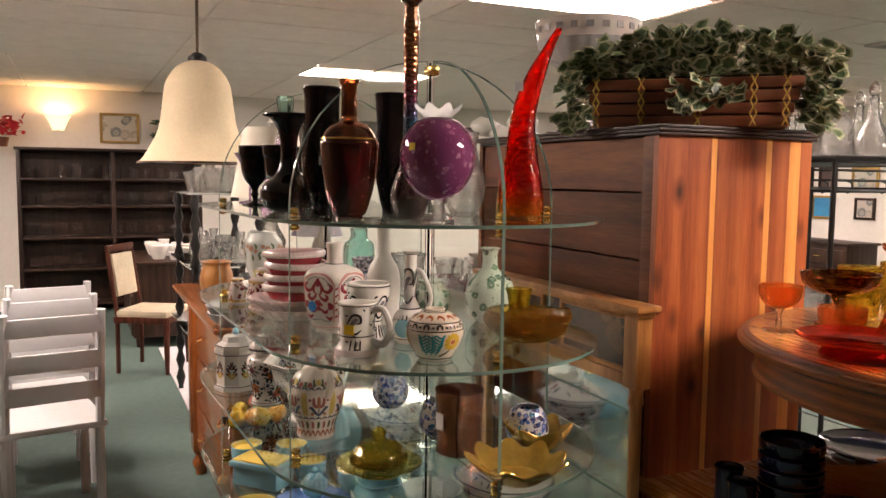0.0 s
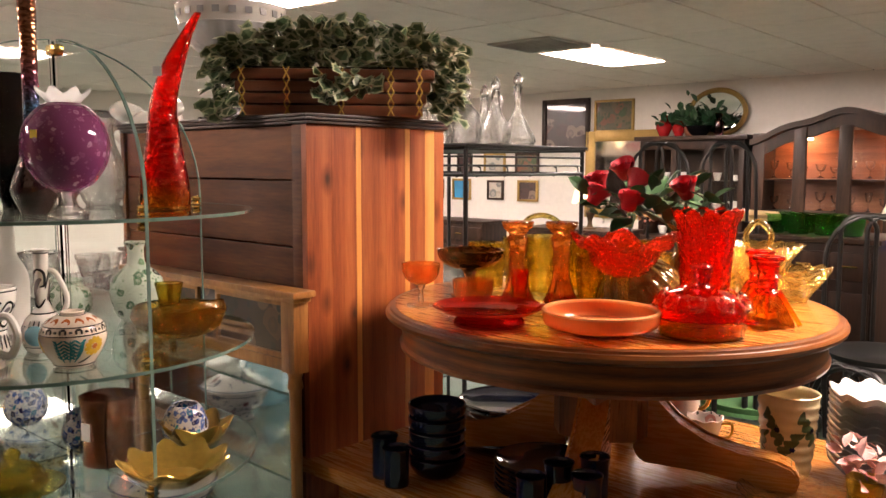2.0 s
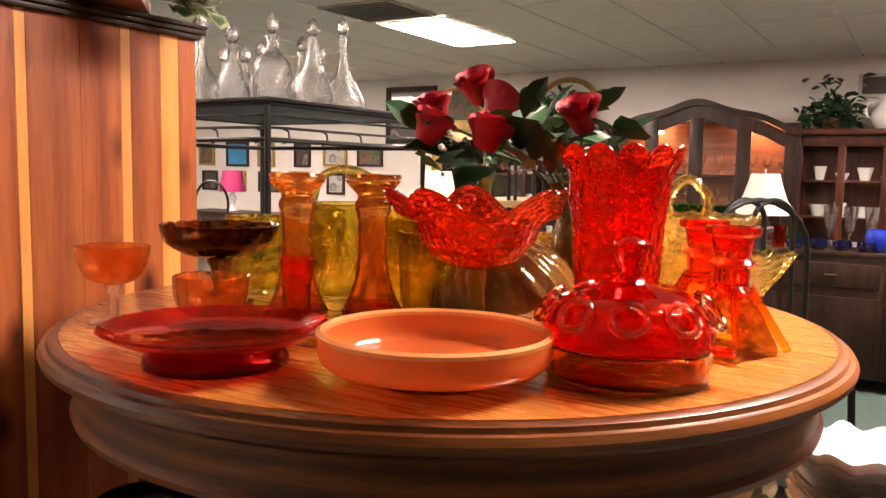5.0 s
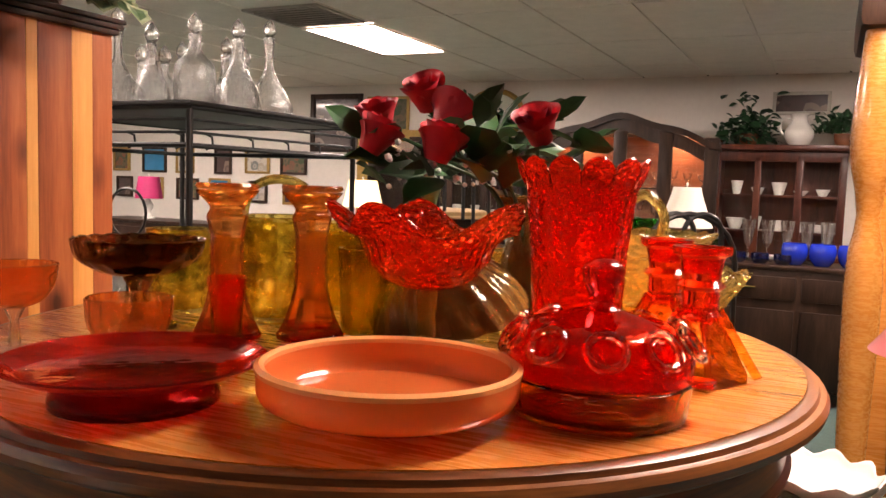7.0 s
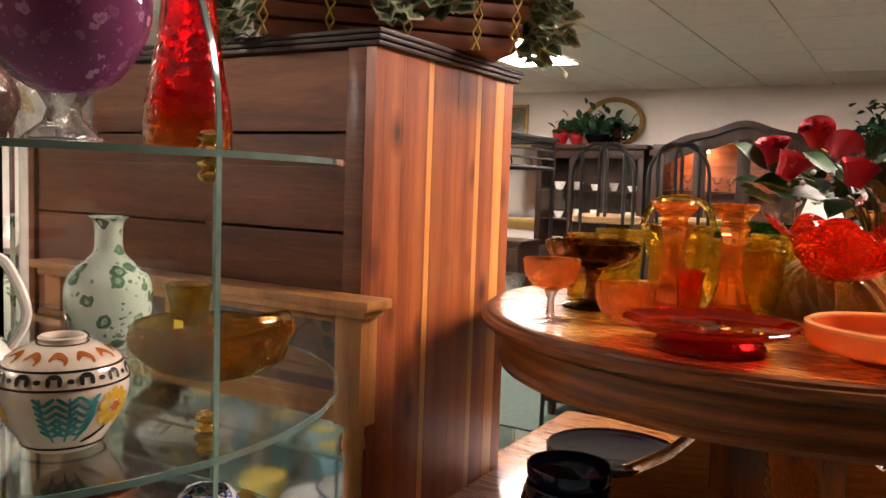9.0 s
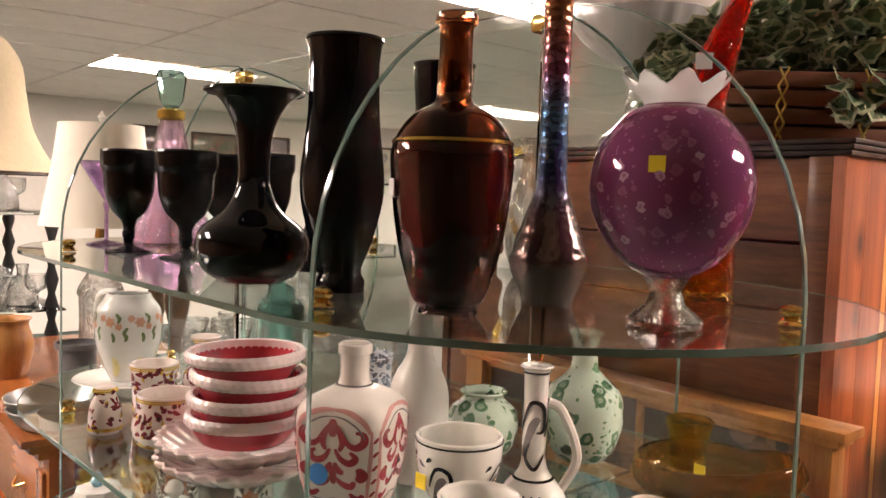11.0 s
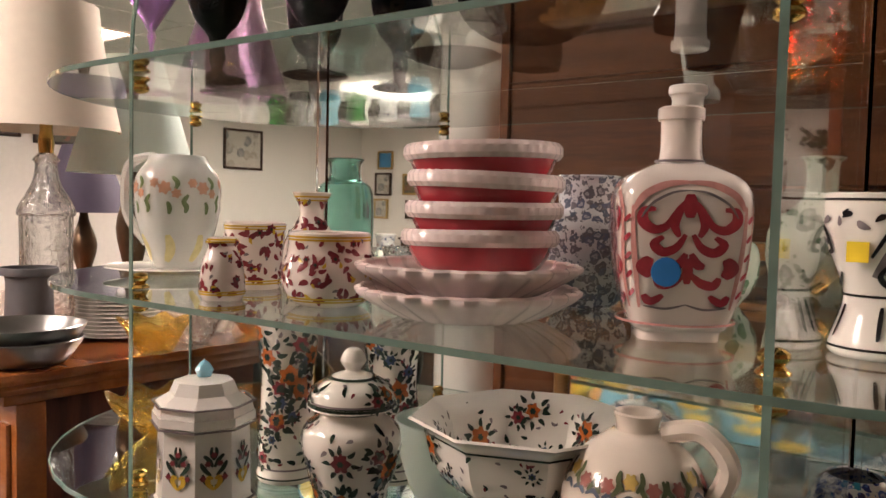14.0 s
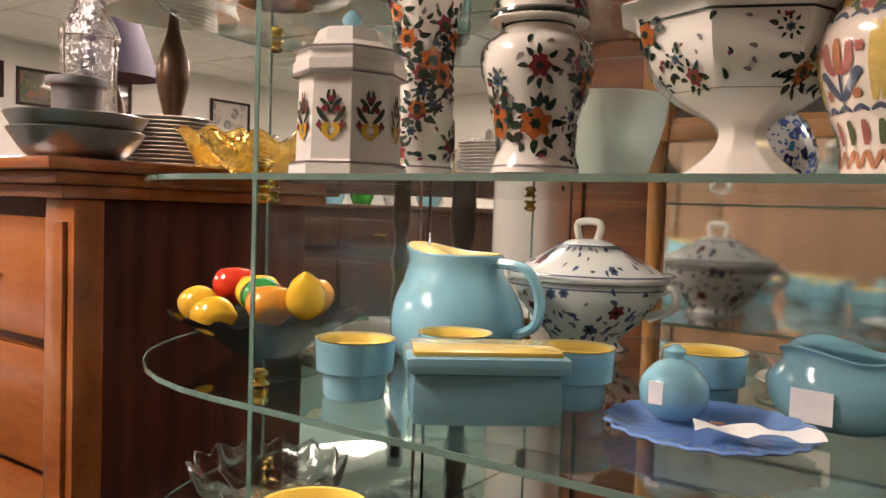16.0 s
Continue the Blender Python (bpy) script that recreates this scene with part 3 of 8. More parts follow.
bands_oil = ramp(nt_oil, map_oil.outputs[0], [(0.0, (0.06, 0.035, 0.03)), (0.2, (0.12, 0.07, 0.06)), (0.3, (0.03, 0.04, 0.1)), (0.45, (0.06, 0.16, 0.3)), (0.55, (0.2, 0.06, 0.12)), (0.7, (0.34, 0.13, 0.05)), (1.0, (0.16, 0.07, 0.03))])
link(nt_oil, bands_oil, b_oil.inputs["Base Color"])
b_oil.inputs["Metallic"].default_value, b_oil.inputs["Roughness"].default_value, b_oil.inputs["Coat Weight"].default_value = 0.75, 0.16, 0.7
peb_oil = nt_oil.nodes.new("ShaderNodeTexVoronoi")
peb_oil.inputs["Scale"].default_value = 110
link(nt_oil, vec_oil, peb_oil.inputs["Vector"])
bump(nt_oil, b_oil, peb_oil.outputs["Distance"], 0.5, 0.003)
M_WHITE = plain("white_glaze", (0.75, 0.73, 0.69), 0.14, 0, 0.06, 15, 0, 0.5)
M_TURQ = plain("turquoise_glaze", (0.2, 0.41, 0.5), 0.14, 0, 0.12, 14, 0, 0.6)
M_YELLOW = plain("yellow_glaze", (0.75, 0.55, 0.12), 0.16, 0, 0.1, 14, 0, 0.5)
M_BLUEPL = plain("pale_blue_glaze", (0.16, 0.28, 0.6), 0.16, 0, 0.15, 30, 0, 0.5)
M_ROSE = plain("rose_glaze", (0.4, 0.035, 0.05), 0.16, 0, 0.25, 40, 0, 0.5)
M_PINKWH = plain("pinkish_white_glaze", (0.78, 0.66, 0.64), 0.16, 0, 0.1, 40, 0, 0.5)
M_PEWTER = plain("pewter", (0.3, 0.3, 0.3), 0.3, 0.95, 0.2, 40)
M_GOLDGL = plain("gold_lustre", (0.62, 0.4, 0.08), 0.14, 0.7, 0.3, 60, 0.15)
M_COPPER = plain("hammered_copper", (0.3, 0.13, 0.08), 0.2, 0.85, 0.35, 70, 0.6)
M_TAGY = plain("yellow_sticker", (0.85, 0.62, 0.02), 0.6)
M_TAGW = plain("white_sticker", (0.8, 0.8, 0.8), 0.6)
M_TAGB = plain("blue_sticker", (0.03, 0.24, 0.7), 0.6)
C_DELFT = glaze("polychrome_flowers", (0.76, 0.74, 0.69), [(0.34, 0.09, 0.03), (0.16, 0.03, 0.03), (0.03, 0.05, 0.03), (0.4, 0.14, 0.04), (0.02, 0.035, 0.03)], 46, 0.5, 0.66)
C_RED = glaze("red_scrollwork", (0.74, 0.68, 0.62), [(0.34, 0.035, 0.05), (0.4, 0.06, 0.06), (0.3, 0.03, 0.05), (0.45, 0.12, 0.1)], 36, 0.52, 0.62)
C_PINK = glaze("dark_red_dabs", (0.75, 0.66, 0.58), [(0.22, 0.015, 0.04), (0.28, 0.02, 0.05), (0.6, 0.38, 0.04), (0.22, 0.015, 0.04)], 75, 0.5, 0.75)
C_BLACK = glaze("black_swirls", (0.72, 0.68, 0.6), [(0.02, 0.02, 0.02), (0.03, 0.03, 0.03), (0.5, 0.33, 0.02), (0.02, 0.02, 0.02)], 52, 0.45, 0.55)
C_MAJ = glaze("majolica", (0.72, 0.66, 0.56), [(0.06, 0.3, 0.3), (0.7, 0.36, 0.04), (0.05, 0.05, 0.06), (0.1, 0.28, 0.32), (0.5, 0.3, 0.06)], 48, 0.5, 0.85)
C_LEAF = glaze("green_leaves", (0.5, 0.56, 0.46), [(0.04, 0.12, 0.06), (0.07, 0.16, 0.08), (0.04, 0.08, 0.05), (0.1, 0.2, 0.1)], 44, 0.45, 0.65)
C_BLUE = glaze("blue_transfer", (0.62, 0.62, 0.6), [(0.04, 0.07, 0.14), (0.03, 0.05, 0.1), (0.16, 0.05, 0.06), (0.04, 0.06, 0.12)], 60, 0.46, 0.55)
C_MOSAIC = glaze("blue_mosaic", (0.5, 0.5, 0.5), [(0.01, 0.02, 0.12), (0.02, 0.16, 0.24), (0.01, 0.01, 0.06), (0.05, 0.1, 0.3)], 75, 0.48, 1.0)
C_GREY = glaze("grey_sponged", (0.5, 0.52, 0.56), [(0.1, 0.12, 0.18), (0.14, 0.14, 0.16), (0.08, 0.1, 0.14), (0.1, 0.1, 0.12)], 90, 0.5, 0.9)
C_ROSES = glaze("faded_roses", (0.72, 0.66, 0.6), [(0.45, 0.2, 0.16), (0.1, 0.08, 0.05), (0.4, 0.22, 0.15), (0.06, 0.06, 0.04)], 24, 0.38, 0.4)

S1, S2, S3, S4, S5 = 1.484, 1.212, 0.962, 0.722, 0.48


def sized(profile, r, h):
    """Scales a profile whose widest radius and height are 1."""
    return [(a * r, b * h) for a, b in profile]


def ruffle(n, amp, lift, z0, z1):
    def f(a, r, z, k):
        w = min(max((z - z0) / (z1 - z0), 0), 1) ** 2
        c = math.cos(n * a)
        return r * (1 + amp * c * w), z + lift * c * w
    return f


def ribs(n, amp):
    return lambda a, r, z, k: (r * (1 + amp * abs(math.cos(n * a / 2))), z)


# ---------------------------------------------------------------- hand-painted flowers, leaves and bands laid on the glaze
def brush(name, colour):
    m = plain(name, colour, 0.14, 0, 0.3, 120, 0, 0.5)
    return m


P_ORANGE, P_WINE, P_GREEN = brush("paint_orange", (0.42, 0.12, 0.03)), brush("paint_wine", (0.2, 0.03, 0.04)), brush("paint_dark_green", (0.018, 0.035, 0.025))
P_ROSE, P_BLACK, P_YELLOW = brush("paint_rose", (0.36, 0.04, 0.06)), brush("paint_black", (0.015, 0.015, 0.018)), brush("paint_yellow", (0.62, 0.4, 0.04))
P_BLUE = brush("paint_slate_blue", (0.06, 0.09, 0.17))
P_PINK = brush("paint_pale_pink", (0.62, 0.3, 0.28))
P_TEAL, P_GREY = brush("paint_teal", (0.04, 0.24, 0.26)), brush("paint_grey", (0.22, 0.19, 0.2))
GROUND = {C_DELFT: plain("cream_white_glaze", (0.76, 0.73, 0.67), 0.13, 0, 0.05, 15, 0, 0.5), C_RED: plain("pinkish_glaze", (0.76, 0.68, 0.63), 0.13, 0, 0.05, 15, 0, 0.5)}
GROUND[C_PINK] = GROUND[C_RED]
GROUND[C_BLUE] = plain("bluish_white_glaze", (0.6, 0.6, 0.58), 0.13, 0, 0.06, 15, 0, 0.5)
GROUND[C_BLACK] = GROUND[C_DELFT]
GROUND[C_MAJ] = plain("warm_cream_glaze", (0.72, 0.62, 0.5), 0.13, 0, 0.06, 15, 0, 0.5)
# kind of ware: lists of (shape, paint, size, count), and bands as (share of height, paint)
C_FOLK = plain("folk_painted_ivory", (0.7, 0.62, 0.54), 0.14, 0, 0.08, 20, 0, 0.5)
STYLES = {
    C_DELFT: ([("leaf", P_GREY, 0.0065, 44), ("leaf", P_GREEN, 0.009, 60), ("leaf", P_WINE, 0.006, 34), ("flower", P_BLUE, 0.007, 10), ("flower", P_WINE, 0.0105, 11), ("flower", P_ORANGE, 0.0145, 9)], [(0.03, P_GREEN), (0.08, P_GREY), (0.985, P_GREEN)]),
    C_RED: ([("leaf", P_ROSE, 0.011, 24), ("leaf", P_GREY, 0.012, 16)], [(0.05, P_ROSE), (0.7, P_ROSE), (0.8, P_GREY)]),
    C_PINK: ([("leaf", P_WINE, 0.0115, 280), ("flower", P_WINE, 0.0075, 30), ("leaf", P_YELLOW, 0.0075, 50), ("leaf", P_GREY, 0.006, 40)], [(0.1, P_YELLOW), (0.14, P_YELLOW), (0.92, P_YELLOW), (0.96, P_YELLOW)]),
    C_BLACK: ([("leaf", P_GREY, 0.009, 22), ("leaf", P_BLACK, 0.007, 26)], [(0.06, P_BLACK), (0.38, P_BLACK), (0.97, P_BLACK)]),
    C_BLUE: ([("leaf", P_GREY, 0.009, 46), ("leaf", P_BLUE, 0.01, 60), ("flower", P_BLUE, 0.009, 9), ("flower", P_WINE, 0.011, 6)], [(0.06, P_BLUE), (0.93, P_BLUE)]),
    C_MAJ: ([("leaf", P_TEAL, 0.017, 40), ("flower", P_YELLOW, 0.014, 12), ("leaf", P_ORANGE, 0.015, 30), ("leaf", P_BLACK, 0.008, 50)], [(0.05, P_BLACK), (0.66, P_BLACK), (0.82, P_BLACK)]),
}


def radius_of(profile, mod=None):
    pts = curve_pts(profile, 4)

    def f(a, z):
        for (r0, z0), (r1, z1) in zip(pts, pts[1:]):
            if z0 <= z <= z1 and z1 > z0:
                r = r0 + (r1 - r0) * (z - z0) / (z1 - z0)
                return mod(a, r, z, 0)[0] if mod else r
        r = pts[0][0] if z < pts[0][1] else pts[-1][0]
        return mod(a, r, z, 0)[0] if mod else r
    return f


def stamp(bm, f, a, z, shape, size, spin, lift):
    n = 20 if shape == "flower" else 10
    base = f(a, z)

    def put(x, y):
        b = a + x / max(base, 0.008)
        r = f(b, z + y) + lift
        return bm.verts.new((r * math.cos(b), r * math.sin(b), z + y))
    mid = put(0, 0)
    rings = []
    for k in (0.5, 1.0):
        ring = []
        for i in range(n):
            q = 2 * math.pi * i / n
            if shape == "flower":
                s = size * k * (0.82 + 0.18 * math.cos(6 * q))
                x, y = s * math.cos(q), s * math.sin(q)
            else:
                x, y = size * k * 0.62 * math.cos(q), size * k * 0.3 * math.sin(q) * (1 - 0.45 * math.cos(q))
                y += 0.12 * size * (math.cos(q) * k) ** 2
            ring.append(put(x * math.cos(spin) - y * math.sin(spin), x * math.sin(spin) + y * math.cos(spin)))
        rings.append(ring)
    for i in range(n):
        j = (i + 1) % n
        bm.faces.new((mid, rings[0][i], rings[0][j]))
        bm.faces.new((rings[0][i], rings[1][i], rings[1][j], rings[0][j]))


def stroke(bm, f, a, pts, width, lift=0.001, mirror=False):
    """A tapering brush stroke through pts (x round the body, z up) about the angle a."""
    for side in ((1, -1) if mirror else (1,)):
        line = curve_pts([(x + 1.0, z) for x, z in pts], 5)
        n = len(line)
        rows = []
        for i, (x, z) in enumerate(line):
            x -= 1.0
            (x0, z0), (x1, z1) = line[max(i - 1, 0)], line[min(i + 1, n - 1)]
            dx, dz = x1 - x0, z1 - z0
            q = math.hypot(dx, dz) or 1.0
            w = 0.5 * width * (0.35 + 0.65 * math.sin(math.pi * (i + 0.6) / (n + 0.2)))
            row = []
            for k in (-1, 0, 1):
                xx, zz = side * (x - dz / q * w * k), z + dx / q * w * k
                b = a + xx / max(f(a, zz), 0.008)
                r = f(b, zz) + lift
                row.append(bm.verts.new((r * math.cos(b), r * math.sin(b), zz)))
            rows.append(row)
        for p, q in zip(rows, rows[1:]):
            for k in (0, 1):
                bm.faces.new((p[k], p[k + 1], q[k + 1], q[k]))


def painting(ob, name, bm, paint, label=""):
    return tagged(part(name, bm, paint, ob, label, 60), kind="stuff")


def paint_on(ob, profile, mat, mod=None, inside=False):
    shapes, bands = STYLES[mat]
    f = radius_of(profile, mod)
    z0, z1 = profile[0][1], max(z for _, z in profile)
    h = z1 - z0
    rn = random.Random(int(h * 10000) + int(profile[0][0] * 10000))
    widest = max(r for r, _ in profile)
    area = min(widest * h / 0.008, 2.0)
    way = -1 if inside else 1
    lift = 0.0006 * way
    for shape, paint, size, count in shapes:
        bm = bmesh.new()
        eyes = bmesh.new() if shape == "flower" else None
        wreath = bmesh.new()
        size = size * min(1.0, max(h / 0.1, 0.75))
        for i in range(max(3, int(count * area))):
            a = 2 * math.pi * (i * 0.618 % 1) + rn.uniform(-0.3, 0.3)
            z = z0 + h * rn.uniform(0.1, 0.93)
            if f(a, z) < 0.018:
                continue
            z = min(max(z, z0 + size), z1 - size)
            stamp(bm, f, a, z, shape, size * rn.uniform(0.75, 1.2), rn.uniform(0, 6.28), lift)
            if eyes is not None:
                stamp(eyes, f, a, z, "flower", size * 0.38, 0, lift + 0.0006 * way)
                if mat == C_DELFT:
                    for q in range(8):
                        w = q * math.pi / 4 + rn.uniform(-0.2, 0.2)
                        stamp(wreath, f, a + 1.45 * size * math.cos(w) / max(f(a, z), 0.02), z + 1.45 * size * math.sin(w), "leaf", size * 0.75, w, lift + 0.0003 * way)
        tagged(part("painted_" + ("flowers" if shape == "flower" else "leaves"), bm, paint, ob, "", 60), kind="stuff")
        if eyes is not None:
            tagged(part("flower_centres", eyes, P_GREEN if mat != C_MAJ else P_ORANGE, ob, "", 60), kind="stuff")
        if len(wreath.verts):
            tagged(part("painted_foliage", wreath, P_GREEN, ob, "", 60), kind="stuff")
        else:
            wreath.free()
        lift += 0.0003 * way
    if inside:
        return
    if mat == C_BLACK:
        ink, wash = bmesh.new(), bmesh.new()
        n = max(3, int(widest / 0.011))
        for k in range(n):
            a, m = 2 * math.pi * k / n + 0.4, 0.5 * min(h, 0.13)
            stroke(ink, f, a, [(-0.016, z0 + 0.62 * h), (-0.004, z0 + 0.8 * h), (0.01, z0 + 0.78 * h), (0.011, z0 + 0.66 * h), (0.003, z0 + 0.64 * h)], 0.005, 0.0014)
            stroke(ink, f, a, [(0.012, z0 + 0.52 * h), (0.002, z0 + 0.44 * h), (-0.008, z0 + 0.5 * h), (-0.004, z0 + 0.58 * h)], 0.0045, 0.0014)
            stroke(wash, f, a, [(-0.012, z0 + 0.5 * h), (-0.001, z0 + 0.68 * h), (0.006, z0 + 0.72 * h)], 0.009, 0.001)
            for j in range(3):
                stroke(ink, f, a + 0.25 * (j - 1), [(0, z0 + 0.12 * h), (0.002, z0 + 0.32 * h)], 0.0035, 0.0014)
        painting(ob, "painted_swirls", ink, P_BLACK)
        painting(ob, "painted_wash", wash, P_GREY)
    for share, paint in bands:
        z = z0 + h * share
        ring = [(f(0, z - 0.001) - 0.001, z - 0.001), (f(0, z - 0.001) + 0.0007, z - 0.001), (f(0, z + 0.001) + 0.0007, z + 0.001), (f(0, z + 0.001) - 0.001, z + 0.001)]
        part("painted_band", lathe(ring, 64, mod, closed=True), paint, ob, "", 60)


def ware(name, m, profile, mat, label, category, group="", wall=0.004, mod=None, seg=40, closed_body=False, smooth=4):
    pr = ([(0, profile[0][1])] + curve_pts(profile, 4) + [(0, profile[-1][1])]) if closed_body else hollow(profile, wall, 0.006, smooth)
    ob = solid(name, lathe(pr, seg, mod), GROUND.get(mat, mat), m, label, category, group)
    if mat in STYLES:
        paint_on(ob, profile, mat, mod)
    return ob


def set_ware(name, m, profile, mat, label, category, group="", wall=0.004, mod=None, seg=40, closed_body=False, smooth=4):
    """As ware(), with an empty at the base to carry further parts."""
    t = thing(name, m, label, category, group)
    pr = ([(0, profile[0][1])] + curve_pts(profile, 4) + [(0, profile[-1][1])]) if closed_body else hollow(profile, wall, 0.006, smooth)
    part("body", lathe(pr, seg, mod), GROUND.get(mat, mat), t)
    if mat in STYLES:
        paint_on(t, profile, mat, mod)
    return t


def finished(t, rim, h, foot, mat):
    """A fire-polished rim bead and a foot ring."""
    part("rim", lathe([(rim - 0.0045, h - 0.002), (rim - 0.002, h - 0.004), (rim + 0.001, h - 0.002), (rim, h + 0.0015), (rim - 0.003, h + 0.002)], 48, closed=True), mat, t)
    part("foot", lathe([(foot * 0.6, 0.0004), (foot + 0.0015, 0.0004), (foot + 0.002, 0.003), (foot * 0.6, 0.004)], 40, closed=True), mat, t)
    return t


def handle(t, pts, r, mat, name="handle", label=""):
    p = curve3(pts)
    return part(name, tube(p, r, 8), mat, t, label)


def curve3(pts, n=5):
    P = [Vector(pts[0])] + [Vector(p) for p in pts] + [Vector(pts[-1])]
    out = []
    for i in range(1, len(P) - 2):
        for k in range(n):
            t = k / n
            a, b, d, e = P[i - 1], P[i], P[i + 1], P[i + 2]
            out.append(0.5 * (2 * b + (d - a) * t + (2 * a - 5 * b + 4 * d - e) * t * t + (3 * b - a - 3 * d + e) * t ** 3))
    out.append(Vector(pts[-1]))
    return out


def sticker(t, x, y, z, w, h, mat, turn=0.0, tilt=90.0, name="price_sticker"):
    return part(name, box(0, 0, 0, w, h, 0.0012), mat, t, "", 0, pose(x, y, z, tilt, 0, turn))


# ---------------------------------------------------------------- top glass shelf
GOB = [(0.78, 0), (0.8, 0.015), (0.25, 0.06), (0.16, 0.1), (0.24, 0.18), (0.2, 0.24), (0.3, 0.32), (0.62, 0.42), (0.84, 0.58), (0.9, 0.78), (1.0, 0.86), (1.0, 1.0)]
for u, v, r, h in ((-2.523, 0.425, 0.045, 0.172), (-2.381, 0.466, 0.048, 0.17), (-2.53, 0.60, 0.046, 0.174), (-2.362, 0.599, 0.045, 0.172)):
    finished(set_ware("black_goblet", at_uv(u, v, S1), sized(GOB, r, h), M_BLACKPR, "pressed black glass goblet on the top glass shelf", "goblet", "black goblets", 0.003, ribs(10, 0.03)), GOB[-1][0] * r * 1.02, h, GOB[0][0] * r, M_BLACKPR)
ware("martini_glass", at_uv(-2.71, 0.447, S1), sized([(0.75, 0), (0.7, 0.02), (0.08, 0.06), (0.07, 0.4), (0.14, 0.48), (0.1, 0.54), (1, 1)], 0.048, 0.156), G_AMETHYST, "amethyst glass cocktail glass with a thin stem", "cocktail glass", smooth=1)
d = set_ware("lilac_decanter", at_uv(-2.66, 0.55, S1), sized([(0.95, 0), (1, 0.03), (0.6, 0.33), (0.34, 0.62), (0.24, 0.74), (0.3, 0.76)], 0.085, 0.335), G_MAUVE, "conical rose and lilac glass decanter with teal stopper", "decanter", smooth=2)
part("stopper", lathe(sized([(0, 0.78), (0.16, 0.79), (0.26, 0.83), (0.34, 0.97), (0.3, 1.0), (0, 1.0)], 0.085, 0.335), 12), G_TEAL, d, "faceted teal stopper", 20)
part("collar", lathe(sized([(0.26, 0.72), (0.31, 0.73), (0.31, 0.77), (0.26, 0.78)], 0.085, 0.335), 24, closed=True), M_GOLDGL, d, "gilded collar")
finished(set_ware("trumpet_vase", at_uv(-2.038, 0.408, S1), sized([(0.55, 0), (0.85, 0.06), (1, 0.17), (0.9, 0.28), (0.5, 0.38), (0.3, 0.5), (0.28, 0.65), (0.36, 0.82), (0.6, 0.95), (0.88, 1.0)], 0.069, 0.232), M_BLACKGL, "glossy black glass vase with bulb body and flared mouth", "vase"), 0.0607, 0.232, 0.038, M_BLACKGL)
finished(set_ware("black_cylinder_vase", at_uv(-1.909, 0.452, S1), sized([(0.55, 0), (0.6, 0.04), (0.5, 0.09), (0.75, 0.2), (0.98, 0.36), (1, 0.48), (0.86, 0.7), (0.84, 0.9), (0.92, 1.0)], 0.047, 0.285), M_BLACKGL, "tall glossy black glass vase", "vase", "tall black vases"), 0.0432, 0.285, 0.026, M_BLACKGL)
finished(set_ware("black_cylinder_vase", at_uv(-1.959, 0.64, S1), sized([(0.5, 0), (0.55, 0.03), (0.75, 0.16), (1, 0.35), (0.98, 0.5), (0.88, 0.75), (0.98, 1.0)], 0.042, 0.285), M_BLACKGL, "tall black glass vase with a plain rim", "vase", "tall black vases"), 0.0412, 0.285, 0.021, M_BLACKGL)
ware("black_bud_vase", at_uv(-2.123, 0.556, S1), sized([(0.9, 0), (1, 0.15), (0.8, 0.5), (0.5, 0.75), (0.7, 1)], 0.03, 0.11), M_BLACKGL, "small black glass vase behind the trumpet vase", "vase")
ware("black_saucer", at_uv(-2.192, 0.494, S1), [(0.02, 0), (0.035, 0.004), (0.055, 0.012)], M_BLACKGL, "flat black glass saucer", "saucer")
t = set_ware("wine_red_vase", at_uv(-1.722, 0.456, S1) @ Matrix.Diagonal((0.95, 0.95, 0.95, 1)), sized([(0.5, 0), (0.48, 0.02), (0.62, 0.06), (0.86, 0.24), (0.98, 0.44), (0.98, 0.56), (0.7, 0.66), (0.32, 0.71), (0.28, 0.78), (0.27, 0.95), (0.34, 0.97), (0.34, 1.0)], 0.063, 0.3), G_WINE, "amber to wine-red glass bottle vase with gilt band", "vase")
part("gilt_band", lathe([(0.0615, 0.1705), (0.0626, 0.1715), (0.0618, 0.174), (0.0595, 0.173)], 40, closed=True), M_GOLDGL, t)
sticker(t, -0.022, -0.0595, 0.125, 0.016, 0.018, M_TAGW, -20)
finished(set_ware("iridescent_stretch_vase", at_uv(-1.712, 0.588, S1), [(0.026, 0), (0.03, 0.01), (0.042, 0.04), (0.04, 0.06), (0.026, 0.1), (0.016, 0.14), (0.015, 0.3), (0.017, 0.4), (0.014, 0.44), (0.022, 0.455)], M_OIL, "tall stretched iridescent dark glass vase with pebbled foot", "vase"), 0.022, 0.455, 0.026, M_OIL)


def rose_bowl():
    t = thing("purple_rose_bowl", at_uv(-1.562, 0.584, S1), "mottled purple glass rose bowl with ruffled clear rim", "rose bowl")
    part("body", lathe(hollow([(0.02, 0.045), (0.045, 0.06), (0.068, 0.095), (0.074, 0.13), (0.066, 0.165), (0.045, 0.192), (0.03, 0.2)], 0.004), 40), M_PURPLE, t)
    part("foot", lathe([(0, 0), (0.034, 0), (0.035, 0.006), (0.018, 0.02), (0.014, 0.032), (0.022, 0.046), (0.018, 0.046), (0.01, 0.032), (0.013, 0.02), (0.03, 0.004), (0, 0.003)], 32), G_PLAIN, t, "clear glass foot")
    part("ruffled_rim", lathe(hollow([(0.026, 0.198), (0.03, 0.206), (0.045, 0.222)], 0.003, 0.002), 48, ruffle(8, 0.1, 0.006, 0.2, 0.222)), G_FROST, t, "frosted ruffled rim")
    sticker(t, 0.03, -0.066, 0.145, 0.014, 0.014, M_TAGY, 25)


rose_bowl()


